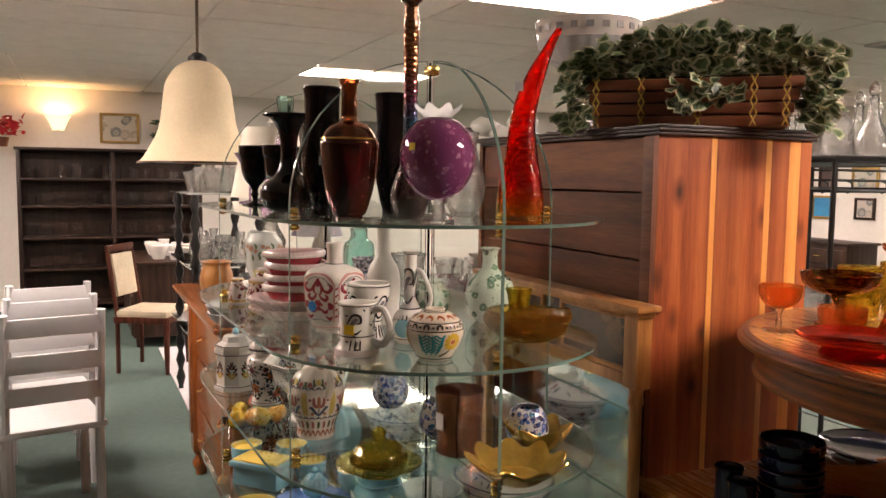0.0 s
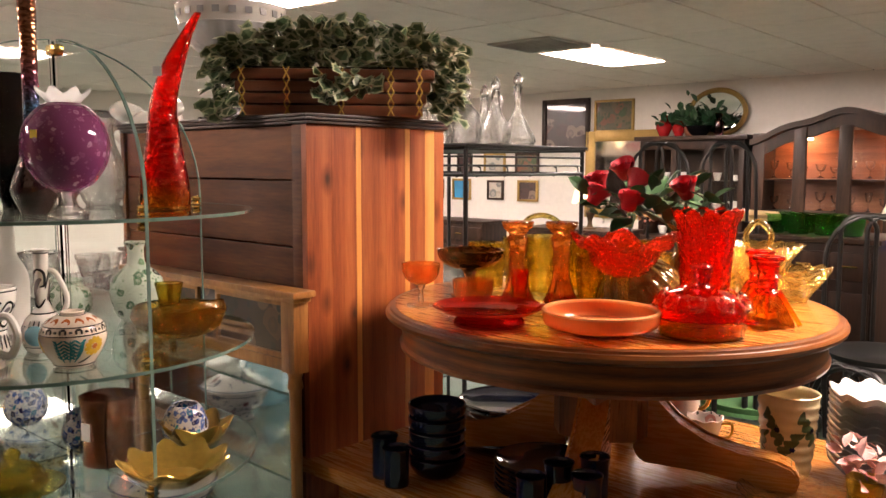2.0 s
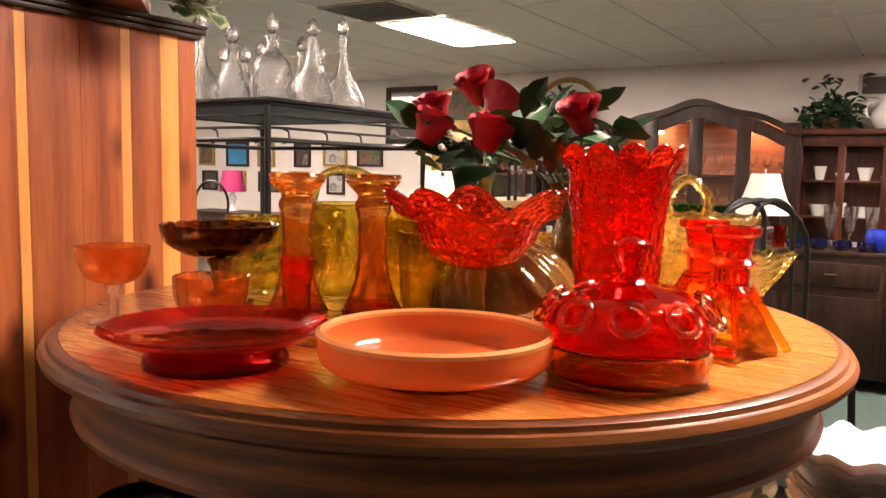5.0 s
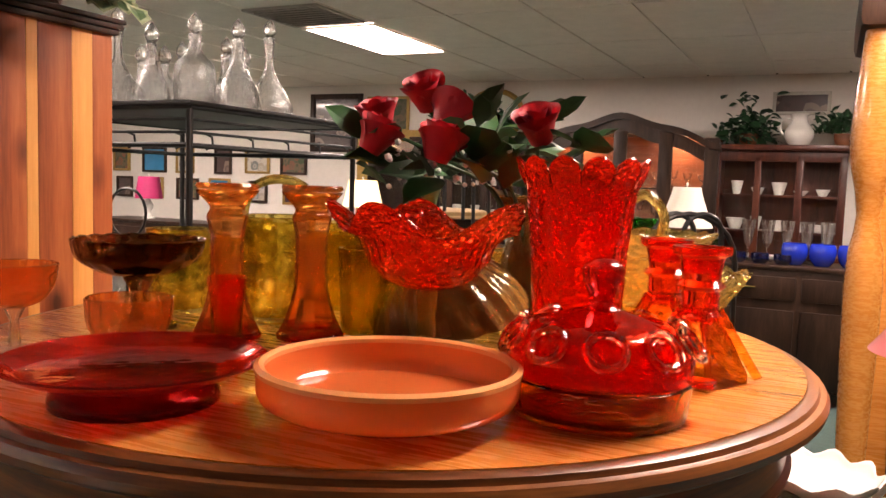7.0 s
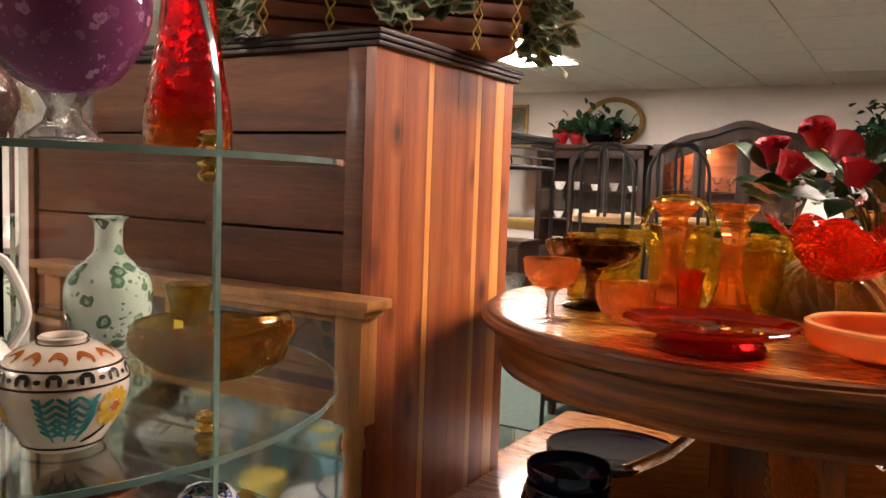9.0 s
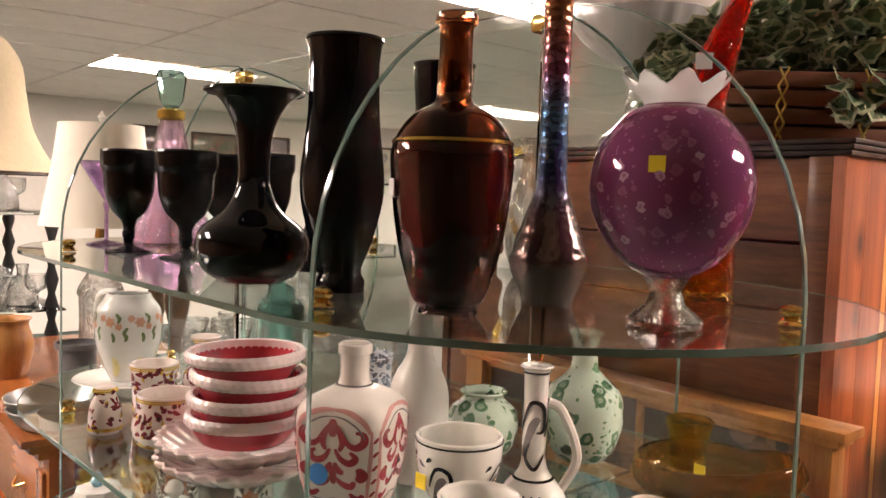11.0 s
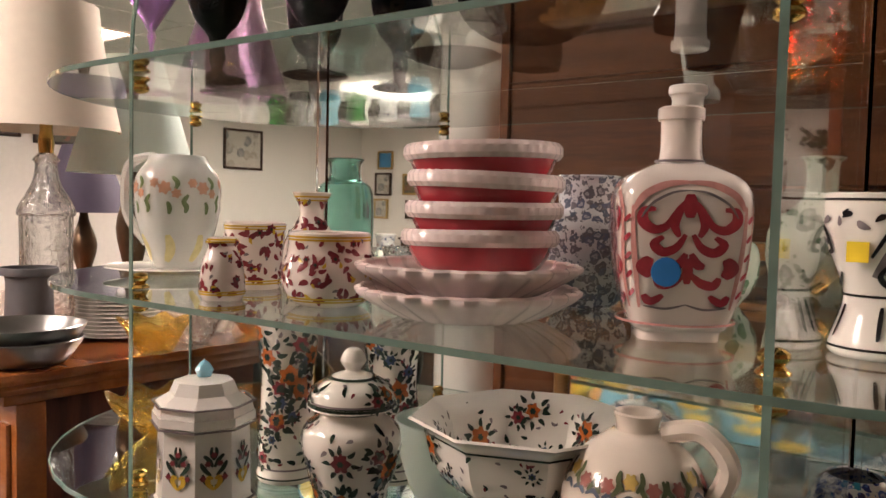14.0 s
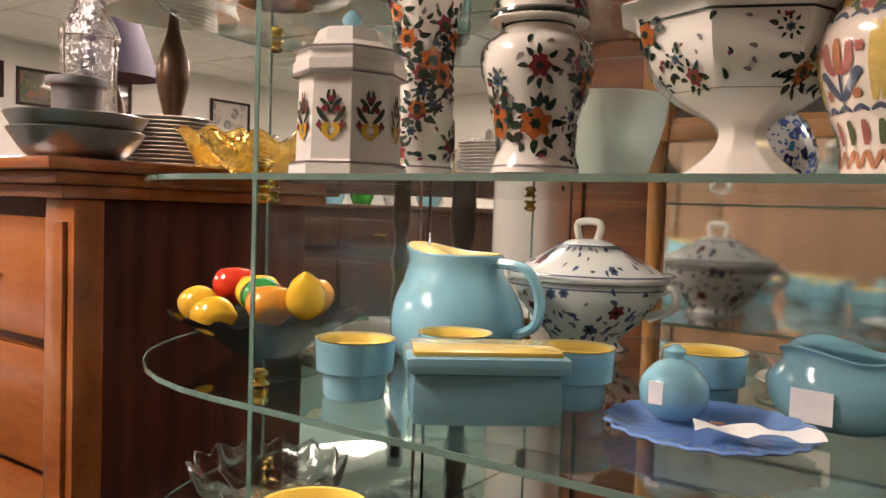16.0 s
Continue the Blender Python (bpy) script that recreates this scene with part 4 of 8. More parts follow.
def swung_vase():
    t = thing("red_swung_vase", at_uv(-1.707, 0.855, S1), "tall red to amber swung glass vase with slanting tip", "vase")
    prof = hollow([(0.05, 0), (0.052, 0.012), (0.05, 0.06), (0.04, 0.12), (0.03, 0.2), (0.026, 0.27), (0.022, 0.32), (0.014, 0.37), (0.008, 0.42)], 0.004)
    bm = lathe(prof, 32, lambda a, r, z, k: (r * (1 + 0.04 * math.cos(8 * a)), z))
    for v in bm.verts:
        k = max(v.co.z - 0.2, 0) / 0.22
        v.co.x += 0.075 * k ** 1.6 * 0.35
        v.co.y += 0.075 * k ** 1.6
    part("body", bm, G_SWUNG, t)
    sticker(t, 0.012, -0.016, 0.29, 0.02, 0.02, M_TAGW, 30)


swung_vase()
t = set_ware("clear_pitcher", at_uv(-1.958, 0.838, S1), [(0.035, 0), (0.05, 0.03), (0.052, 0.09), (0.035, 0.14), (0.03, 0.18), (0.038, 0.2)], G_PLAIN, "clear glass pitcher with amber handle", "pitcher")
handle(t, [(-0.05, 0, 0.06), (-0.085, 0, 0.1), (-0.08, 0, 0.17), (-0.035, 0, 0.19)], 0.006, G_AMBER, label="amber glass handle")
ware("white_figurine", at_uv(-2.067, 0.899, S1), [(0.03, 0), (0.03, 0.015), (0.02, 0.03), (0.026, 0.07), (0.017, 0.1), (0.024, 0.125), (0.012, 0.14), (0.018, 0.16), (0.005, 0.178)], M_WHITE, "small white porcelain figurine", "figurine", closed_body=True)

# ---------------------------------------------------------------- second glass shelf
PITCHER_SIDE = sized([(0.5, 0), (0.56, 0.02), (0.9, 0.35), (1, 0.62), (0.95, 0.82), (0.72, 0.95), (0.66, 1.0)], 0.062, 0.165)
C_SOFT = plain("greyish_porcelain", (0.6, 0.6, 0.57), 0.14, 0, 0.1, 9, 0, 0.5)
t = set_ware("flowered_pitcher", at_uv(-2.704, 0.488, S2 + 0.012), PITCHER_SIDE, C_SOFT, "hand-painted ivory porcelain pitcher with pale flowers", "pitcher")
side_of = radius_of(PITCHER_SIDE)
petals, sprays, washes = bmesh.new(), bmesh.new(), bmesh.new()
for k in range(7):
    a0 = 0.9 * k
    stroke(washes, side_of, a0, [(-0.004, 0.01), (0.004, 0.03), (0.002, 0.05)], 0.014, 0.0008)
    for x, z, q in ((0, 0.118, 0.011), (0.016, 0.11, 0.008), (-0.015, 0.125, 0.008)):
        stamp(petals, side_of, a0 + x / 0.06, z, "flower", q, 0.3 * k, 0.0012)
    for x, z, dx in ((0.024, 0.1, 0.006), (-0.022, 0.108, -0.006), (0.004, 0.098, 0.003), (0.01, 0.134, 0.008)):
        stroke(sprays, side_of, a0, [(x, z), (x + dx, z - 0.009), (x + 0.6 * dx, z - 0.018)], 0.007, 0.001)
painting(t, "painted_roses", petals, brush("paint_faded_rose", (0.55, 0.3, 0.2)), "faded pink roses")
painting(t, "painted_sprays", sprays, brush("paint_soft_green", (0.14, 0.19, 0.08)), "soft green leaves")
painting(t, "painted_washes", washes, brush("paint_soft_yellow", (0.7, 0.62, 0.3)), "soft yellow washes")
handle(t, [(-0.05, -0.02, 0.035), (-0.088, -0.03, 0.08), (-0.082, -0.03, 0.15), (-0.045, -0.015, 0.165), (-0.04, -0.01, 0.15)], 0.0075, C_SOFT)
ware("white_plate", at_uv(-2.715, 0.49, S2), [(0.05, 0), (0.06, 0.004), (0.1, 0.012)], M_WHITE, "plain white porcelain plate under the pitcher", "plate")
ware("spotted_shaker", at_uv(-2.41, 0.352, S2), [(0.022, 0), (0.026, 0.01), (0.023, 0.04), (0.016, 0.06), (0.019, 0.066), (0.014, 0.072)], C_PINK, "white shaker with dark red painted dabs", "shaker", closed_body=True)
t = set_ware("spotted_mug", at_uv(-2.48, 0.455, S2), [(0.03, 0), (0.034, 0.006), (0.036, 0.05), (0.04, 0.085)], C_PINK, "white mug with dark red painted dabs", "mug", "red dab ware")
handle(t, [(-0.035, 0, 0.07), (-0.06, 0, 0.065), (-0.06, 0, 0.025), (-0.034, 0, 0.015)], 0.005, GROUND[C_PINK])
ware("spotted_vase", at_uv(-2.465, 0.54, S2), [(0.02, 0), (0.036, 0.03), (0.036, 0.06), (0.018, 0.09), (0.018, 0.11), (0.027, 0.126)], C_PINK, "small vase with dark red dabs and yellow rim", "vase", "red dab ware")
t = set_ware("spotted_creamer", at_uv(-2.288, 0.404, S2), [(0.03, 0), (0.044, 0.008), (0.053, 0.032), (0.046, 0.06), (0.045, 0.08)], C_PINK, "creamer with dark red dabs and loop handle", "creamer", "red dab ware")
handle(t, [(-0.04, 0, 0.07), (-0.066, 0, 0.066), (-0.07, 0, 0.03), (-0.042, 0, 0.015)], 0.005, GROUND[C_PINK])


def scallop(n, amp):
    return lambda a, r, z, k: (r * (1 + amp * math.cos(n * a)), z)


for k in range(2):
    ware("scalloped_plate", at_uv(-2.125, 0.442, S2 + 0.024 * k), [(0.06, 0), (0.075, 0.004), (0.108, 0.022), (0.113, 0.03)], M_PINKWH, "pink-white plate with twisted rope rim in a stack", "plate", "stack of rose dishes", 0.006, scallop(26, 0.028), 156)
for k in range(4):
    t = thing("rose_bowl_dish", at_uv(-2.108 + 0.002 * (k % 2), 0.44 + 0.003 * (k % 3 - 1), S2 + 0.046 + 0.028 * k, 0) @ pose(0, 0, 0, 1.5 * (k % 2) - 0.7, 1.2 * (k % 3) - 1), "rose-red bowl with white rope rim in a stack", "bowl", "stack of rose dishes")
    part("body", lathe(hollow([(0.045, 0), (0.06, 0.006), (0.07, 0.022), (0.074, 0.034)], 0.004, 0.005), 48), M_ROSE, t)
    part("rim", lathe([(0.07, 0.031), (0.075, 0.0285), (0.0785, 0.033), (0.0785, 0.04), (0.075, 0.0445), (0.07, 0.0435)], 168, lambda a, r, z, kk: (r * (1 + 0.012 * math.cos(42 * a + 260 * z)), z), closed=True), M_PINKWH, t, "white rope rim")


def square_bottle(u, v, h, r, rz, lab):
    t = thing("square_bottle", at_uv(u, v, S2, rz), lab, "bottle", "square painted bottles")

    def sq(a, rr, z, k):
        c, s = abs(math.cos(a)), abs(math.sin(a))
        f = 1 / (c ** 5 + s ** 5) ** 0.2
        w = 1 if z < h * 0.74 else max(0, 1 - (z - h * 0.74) / (h * 0.08))
        return rr * (1 + (f - 1) * w), z
    part("body", lathe(hollow(sized([(0.66, 0), (0.68, 0.04), (0.8, 0.08), (1.0, 0.3), (1.06, 0.56), (0.95, 0.68), (0.5, 0.75), (0.34, 0.78), (0.33, 0.94), (0.38, 0.95), (0.38, 1.0)], r, h), 0.004), 48, sq), GROUND[C_RED], t)
    f = radius_of(sized([(0.66, 0), (0.68, 0.04), (0.8, 0.08), (1.0, 0.3), (1.06, 0.56), (0.95, 0.68), (0.5, 0.75), (0.34, 0.78), (0.33, 0.94), (0.38, 0.95), (0.38, 1.0)], r, h), sq)
    scrolls, pale, fine = bmesh.new(), bmesh.new(), bmesh.new()
    for face in range(4):
        a0 = face * math.pi / 2
        for pts, wd in (([(0.003, 0.122), (0.009, 0.113), (0.012, 0.102), (0.008, 0.092)], 0.008), ([(0.012, 0.112), (0.018, 0.101), (0.027, 0.098), (0.034, 0.105), (0.033, 0.114), (0.026, 0.115)], 0.008),
                        ([(0.003, 0.094), (0.01, 0.083), (0.02, 0.079), (0.026, 0.086), (0.02, 0.092)], 0.008), ([(0.002, 0.078), (0.007, 0.069), (0.013, 0.067)], 0.008), ([(0.028, 0.074), (0.032, 0.066), (0.027, 0.058)], 0.011),
                        ([(0.003, 0.06), (0.011, 0.053), (0.02, 0.051), (0.024, 0.058)], 0.008), ([(0.018, 0.042), (0.026, 0.036), (0.031, 0.042)], 0.007)):
            stroke(scrolls, f, a0, pts, wd, 0.0012, True)
        stroke(scrolls, f, a0, [(0, 0.128), (0, 0.118), (0, 0.108)], 0.012, 0.0012)
        stroke(scrolls, f, a0, [(0, 0.074), (0, 0.064), (0, 0.052)], 0.009, 0.0012)
        stroke(pale, f, a0, [(0.0, 0.138), (0.018, 0.136), (0.033, 0.127), (0.04, 0.114)], 0.006, 0.001, True)
        stroke(pale, f, a0, [(0.041, 0.118), (0.04, 0.09), (0.037, 0.06), (0.033, 0.03)], 0.004, 0.001, True)
        stroke(fine, f, a0, [(0.0, 0.131), (0.014, 0.129), (0.028, 0.12), (0.035, 0.108)], 0.0022, 0.0014, True)
        stroke(fine, f, a0, [(0.0, 0.034), (0.015, 0.03), (0.03, 0.032)], 0.0022, 0.0014, True)
        for k in range(5):
            stroke(scrolls, f, a0 + math.pi / 4, [(-0.003, 0.04 + 0.016 * k), (0.003, 0.046 + 0.016 * k)], 0.004, 0.0012)
    painting(t, "painted_scrollwork", scrolls, P_ROSE, "brush-painted rose-red scrolls")
    painting(t, "painted_border", pale, P_PINK, "pale pink border")
    painting(t, "painted_lines", fine, P_GREY)
    for z, paint in ((0.016, P_PINK), (0.158, P_GREY)):
        part("painted_band", lathe([(f(0.8, z) - 0.001, z - 0.001), (f(0.8, z) + 0.0007, z - 0.001), (f(0.8, z) + 0.0007, z + 0.001), (f(0.8, z) - 0.001, z + 0.001)], 48, closed=True), paint, t, "", 60)
    return t


t = square_bottle(-1.924, 0.486, 0.205, 0.054, 32, "square white bottle with red scrolls and blue sticker")
part("price_sticker", lathe([(0, 0.0008), (0.012, 0.0004), (0.0125, 0)], 20), M_TAGB, t, "round blue price sticker", m=pose(-0.018, -0.0565, 0.062, 90))
ware("frosted_bottle", at_uv(-1.974, 0.626, S2), [(0.034, 0), (0.037, 0.006), (0.04, 0.06), (0.041, 0.11), (0.034, 0.14), (0.02, 0.165), (0.0165, 0.185), (0.0165, 0.232), (0.02, 0.238), (0.02, 0.246)], plain("frosted_white_glass", (0.62, 0.58, 0.53), 0.32, 0, 0.1, 30, 0.05, 0.2), "tall frosted white glass bottle with a narrow neck", "bottle")
ware("sponged_vase", at_uv(-2.085, 0.62, S2), sized([(0.5, 0), (0.72, 0.08), (1, 0.4), (0.92, 0.6), (0.66, 0.72), (0.6, 0.8), (0.62, 0.95), (0.68, 1)], 0.058, 0.15), C_GREY, "grey sponged stoneware vase with brown neck", "vase")
ware("teal_bottle", at_uv(-2.660, 0.797, S2), [(0.045, 0), (0.05, 0.02), (0.05, 0.13), (0.03, 0.155), (0.028, 0.18), (0.034, 0.19)], G_TEAL, "pale teal glass bottle with white blossom", "bottle")
ware("clear_jar", at_uv(-2.453, 0.889, S2), [(0.05, 0), (0.055, 0.02), (0.05, 0.09), (0.06, 0.12)], G_CLEAR, "cut clear glass jar", "jar")
t = set_ware("swirl_stein", at_uv(-1.762, 0.514, S2), [(0.035, 0), (0.038, 0.008), (0.028, 0.04), (0.03, 0.06), (0.045, 0.1), (0.047, 0.13)], C_BLACK, "white cup with black swirls and yellow sticker", "cup", "black swirl ware")
sticker(t, -0.01, -0.044, 0.085, 0.016, 0.016, M_TAGY)
t = set_ware("flower_mug", at_uv(-1.666, 0.455, S2, 42), [(0.042, 0), (0.044, 0.012), (0.036, 0.03), (0.037, 0.09), (0.04, 0.105)], C_BLACK, "white mug with yellow flower, pink foot and handle", "mug", "black swirl ware")
handle(t, [(0.034, 0, 0.09), (0.06, 0, 0.095), (0.075, 0, 0.06), (0.062, 0, 0.025), (0.036, 0, 0.03)], 0.0075, M_WHITE)
part("pink_foot", lathe([(0.04, 0.001), (0.0455, 0.001), (0.0455, 0.014), (0.04, 0.014)], 36, closed=True), M_PINKWH, t)
sticker(t, 0.004, -0.039, 0.055, 0.022, 0.02, M_TAGY)
t = set_ware("long_neck_cruet", at_uv(-1.733, 0.6, S2, 45), [(0.03, 0), (0.036, 0.008), (0.042, 0.035), (0.034, 0.062), (0.016, 0.085), (0.0135, 0.12), (0.014, 0.19), (0.019, 0.2)], C_BLACK, "white cruet with blue eye medallion and tall neck", "cruet", "black swirl ware")
handle(t, [(0.03, 0, 0.06), (0.048, 0, 0.1), (0.03, 0, 0.15), (0.014, 0, 0.16)], 0.0055, GROUND[C_BLACK])
part("medallion", lathe([(0, 0.004), (0.012, 0.003), (0.02, 0)], 24), M_TURQ, t, "blue medallion", m=pose(0, -0.0405, 0.036, 90))
ware("leaf_bottle", at_uv(-1.9, 0.885, S2), [(0.035, 0), (0.05, 0.02), (0.06, 0.06), (0.055, 0.1), (0.03, 0.125), (0.02, 0.14), (0.02, 0.175), (0.028, 0.185)], C_LEAF, "pale green bottle with dark leaves", "bottle", "leaf pattern ware")
ware("leaf_jar", at_uv(-1.985, 0.76, S2), [(0.03, 0), (0.05, 0.03), (0.05, 0.07), (0.03, 0.09), (0.035, 0.1)], C_LEAF, "squat pale green jar with dark leaves", "jar", "leaf pattern ware")
MAJ_SIDE = [(0.03, 0), (0.034, 0.004), (0.05, 0.03), (0.0575, 0.055), (0.05, 0.08), (0.03, 0.093), (0.02, 0.095), (0.021, 0.1)]
t = set_ware("majolica_jar", at_uv(-1.567, 0.585, S2), MAJ_SIDE, GROUND[C_MAJ], "round majolica jar with blue feathers and orange flower", "jar")
side_of = radius_of(MAJ_SIDE)
teal, gold, dark, rust = bmesh.new(), bmesh.new(), bmesh.new(), bmesh.new()
for turn in range(3):
    a0 = radians(-38 + 120 * turn)
    for c, lean in ((-0.012, -0.25), (0.008, 0.1), (0.026, 0.45)):
        stroke(teal, side_of, a0, [(c * 0.4, 0.014), (c, 0.035), (c + 0.012 * lean, 0.057)], 0.003)
        for k in range(6):
            z = 0.02 + 0.006 * k
            stroke(teal, side_of, a0, [(c * (0.5 + 0.1 * k), z), (c * (0.5 + 0.1 * k) + 0.009, z + 0.007)], 0.0035)
            stroke(teal, side_of, a0, [(c * (0.5 + 0.1 * k), z), (c * (0.5 + 0.1 * k) - 0.009, z + 0.007)], 0.0035)
    a1 = a0 + radians(52)
    for k in range(11):
        w = 2 * math.pi * k / 11
        stroke(gold, side_of, a1, [(0.006 * math.cos(w), 0.042 + 0.006 * math.sin(w)), (0.018 * math.cos(w), 0.042 + 0.018 * math.sin(w))], 0.0085, 0.0012)
    stamp(rust, side_of, a1, 0.042, "flower", 0.0065, 0, 0.0018)
    stroke(dark, side_of, a1, [(-0.002, 0.024), (-0.012, 0.016), (-0.02, 0.012)], 0.004)
    for k in range(4):
        a2 = a0 + radians(30 * k)
        stroke(rust, side_of, a2, [(-0.008, 0.086), (-0.002, 0.09), (0.005, 0.087), (0.004, 0.083)], 0.004)
for k in range(26):
    a0 = 2 * math.pi * k / 26
    for x0, z0, x1, z1 in ((-0.0045, 0.0665, -0.0045, 0.0745), (-0.0045, 0.0745, 0.0045, 0.0745), (0.0045, 0.0745, 0.0045, 0.0665)) if k % 2 else ((-0.003, 0.0705, 0.003, 0.0705),):
        stroke(dark, side_of, a0, [(x0, z0), ((x0 + x1) / 2, (z0 + z1) / 2), (x1, z1)], 0.0042, 0.0009)
painting(t, "painted_ferns", teal, P_TEAL, "blue-green feather leaves")
painting(t, "painted_sunflower", gold, P_YELLOW, "yellow sunflower petals")
painting(t, "painted_key_pattern", dark, P_BLACK)
painting(t, "painted_scrolls", rust, P_ORANGE)
for z in (0.006, 0.063, 0.078, 0.0945):
    part("painted_band", lathe([(side_of(0, z) - 0.001, z - 0.001), (side_of(0, z) + 0.0008, z - 0.001), (side_of(0, z + 0.001) + 0.0008, z + 0.001), (side_of(0, z) - 0.001, z + 0.001)], 48, closed=True), P_BLACK, t, "", 60)


def swan():
    t = thing("amber_bird_dish", at_uv(-1.655, 0.85, S2), "dark amber glass bird-shaped dish", "dish")
    part("body", lathe(hollow([(0.03, 0), (0.06, 0.012), (0.085, 0.04), (0.08, 0.065)], 0.005), 40, lambda a, r, z, k: (r * (1 + 0.25 * abs(math.cos(a))), z + 0.02 * max(0, math.cos(a)) * (z > 0.03))), G_TOPAZ, t)
    part("neck", lathe(hollow([(0.022, 0.05), (0.024, 0.08), (0.03, 0.11)], 0.004), 24), G_OLIVE, t, "", m=pose(-0.04, 0, 0))
    sticker(t, 0.02, -0.07, 0.075, 0.014, 0.012, M_TAGY)


swan()

# ---------------------------------------------------------------- third glass shelf


def caddy():
    t = thing("tea_caddy", at_uv(-2.44, 0.35, S3, 22), "octagonal white caddy with crest and blue-knobbed lid", "tea caddy")
    part("body", lathe([(0, 0), (0.062, 0), (0.062, 0.01), (0.055, 0.016), (0.053, 0.1), (0.06, 0.106), (0.06, 0.116), (0, 0.116)], 8), M_WHITE, t, "", 20, pose(0, 0, 0, 0, 0, 22.5))
    part("lid", lathe([(0, 0.116), (0.058, 0.116), (0.056, 0.128), (0.04, 0.138), (0.034, 0.152), (0, 0.156)], 8), M_WHITE, t, "stepped white lid", 20, pose(0, 0, 0, 0, 0, 22.5))
    part("knob", lathe([(0, 0.154), (0.008, 0.156), (0.011, 0.164), (0.006, 0.172), (0, 0.176)], 16), M_TURQ, t, "blue knob")
    for z in (0.013, 0.103, 0.128):
        part("blue_line", lathe([(0.0585, z - 0.001), (0.0612, z - 0.001), (0.0612, z + 0.001), (0.0585, z + 0.001)], 8, closed=True), P_GREY, t, "grey-blue line", 20, pose(0, 0, 0, 0, 0, 22.5))
    def flat(a, z):
        return 0.0505 / math.cos((a + math.pi / 8) % (math.pi / 4) - math.pi / 8)
    foliage, blooms, heart = bmesh.new(), bmesh.new(), bmesh.new()
    for a in (-135, -90, -45, 0):
        a0 = radians(a)
        for pts, wd in (([(0.001, 0.04), (0.009, 0.045), (0.012, 0.055)], 0.004), ([(0.003, 0.052), (0.01, 0.06), (0.014, 0.068)], 0.005), ([(0.001, 0.062), (0.005, 0.07), (0.011, 0.076)], 0.005), ([(0.0, 0.07), (0.003, 0.078), (0.002, 0.085)], 0.004)):
            stroke(foliage, flat, a0, pts, wd, 0.0012, True)
        for x, z in ((-0.007, 0.066), (0.007, 0.066), (0.0, 0.076), (-0.012, 0.05), (0.012, 0.05)):
            stamp(blooms, flat, a0 + x / 0.052, z, "flower", 0.004, 0, 0.0016)
        stroke(heart, flat, a0, [(0.0, 0.036), (0.006, 0.043), (0.006, 0.05), (0.001, 0.049)], 0.006, 0.0014, True)
    painting(t, "painted_foliage", foliage, P_GREEN)
    painting(t, "painted_blooms", blooms, P_WINE)
    painting(t, "painted_heart", heart, P_YELLOW)


caddy()
ware("beaker_vase", at_uv(-2.447, 0.485, S3), sized([(0.8, 0), (0.85, 0.03), (0.75, 0.1), (0.8, 0.14), (0.78, 0.3), (0.72, 0.6), (0.85, 0.85), (1.05, 1.0)], 0.047, 0.23), C_DELFT, "tall flared vase with polychrome flowers on white", "vase", "polychrome flower ware")
ware("beaker_vase", at_uv(-2.341, 0.573, S3), sized([(0.8, 0), (0.85, 0.03), (0.75, 0.1), (0.8, 0.3), (0.72, 0.6), (0.85, 0.85), (1.05, 1.0)], 0.044, 0.225), C_DELFT, "second tall flowered vase, standing behind the ginger jar", "vase", "polychrome flower ware")
t = set_ware("ginger_jar", at_uv(-2.24, 0.395, S3), [(0.038, 0), (0.042, 0.006), (0.036, 0.03), (0.04, 0.06), (0.052, 0.1), (0.05, 0.125), (0.034, 0.138), (0.034, 0.146)], C_DELFT, "lidded ginger jar with polychrome flowers on white", "ginger jar", "polychrome flower ware")
part("lid", lathe(curve_pts([(0.0, 0.147), (0.044, 0.147), (0.046, 0.152), (0.04, 0.168), (0.018, 0.182), (0.008, 0.186), (0.014, 0.196), (0.008, 0.208), (0, 0.21)], 3), 36), GROUND[C_DELFT], t, "domed flowered lid")
paint_on(t, [(0.0462, 0.1525), (0.041, 0.167), (0.024, 0.1795)], C_DELFT)
part("lid_band", lathe([(0.044, 0.1475), (0.0475, 0.1485), (0.0475, 0.152), (0.044, 0.152)], 40, closed=True), P_GREEN, t, "dark green band")
ware("white_bowl", at_uv(-2.24, 0.56, S3), [(0.035, 0), (0.045, 0.02), (0.06, 0.07), (0.064, 0.1)], G_SEAGREEN, "frosted pale green glass bowl", "bowl")


def oct8(a, r, z, k):
    b = (a % (math.pi / 4)) - math.pi / 8
    return r * math.cos(math.pi / 8) / math.cos(b), z


compote_ob = ware("footed_compote", at_uv(-2.068, 0.467, S3), [(0.054, 0), (0.056, 0.007), (0.046, 0.014), (0.028, 0.03), (0.022, 0.046), (0.032, 0.058), (0.062, 0.074), (0.088, 0.1), (0.1, 0.138), (0.119, 0.152)], GROUND[C_DELFT], "octagonal footed white compote with painted flowers", "compote", "polychrome flower ware", 0.005, oct8, 64)
paint_on(compote_ob, [(0.066, 0.0775), (0.088, 0.1), (0.1, 0.138)], C_DELFT, oct8)
paint_on(compote_ob, [(0.056, 0.0775), (0.082, 0.103), (0.094, 0.14), (0.102, 0.148)], C_DELFT, oct8, True)
FOLK_SIDE = [(0.047, 0), (0.05, 0.006), (0.05, 0.03), (0.06, 0.06), (0.072, 0.1), (0.0725, 0.13), (0.057, 0.163), (0.033, 0.184), (0.021, 0.19), (0.024, 0.207)]
t = set_ware("painted_jug", at_uv(-1.937, 0.445, S3) @ Matrix.Scale(0.89, 4), FOLK_SIDE, C_FOLK, "folk-painted cream jug with tulips and yellow bands", "jug")
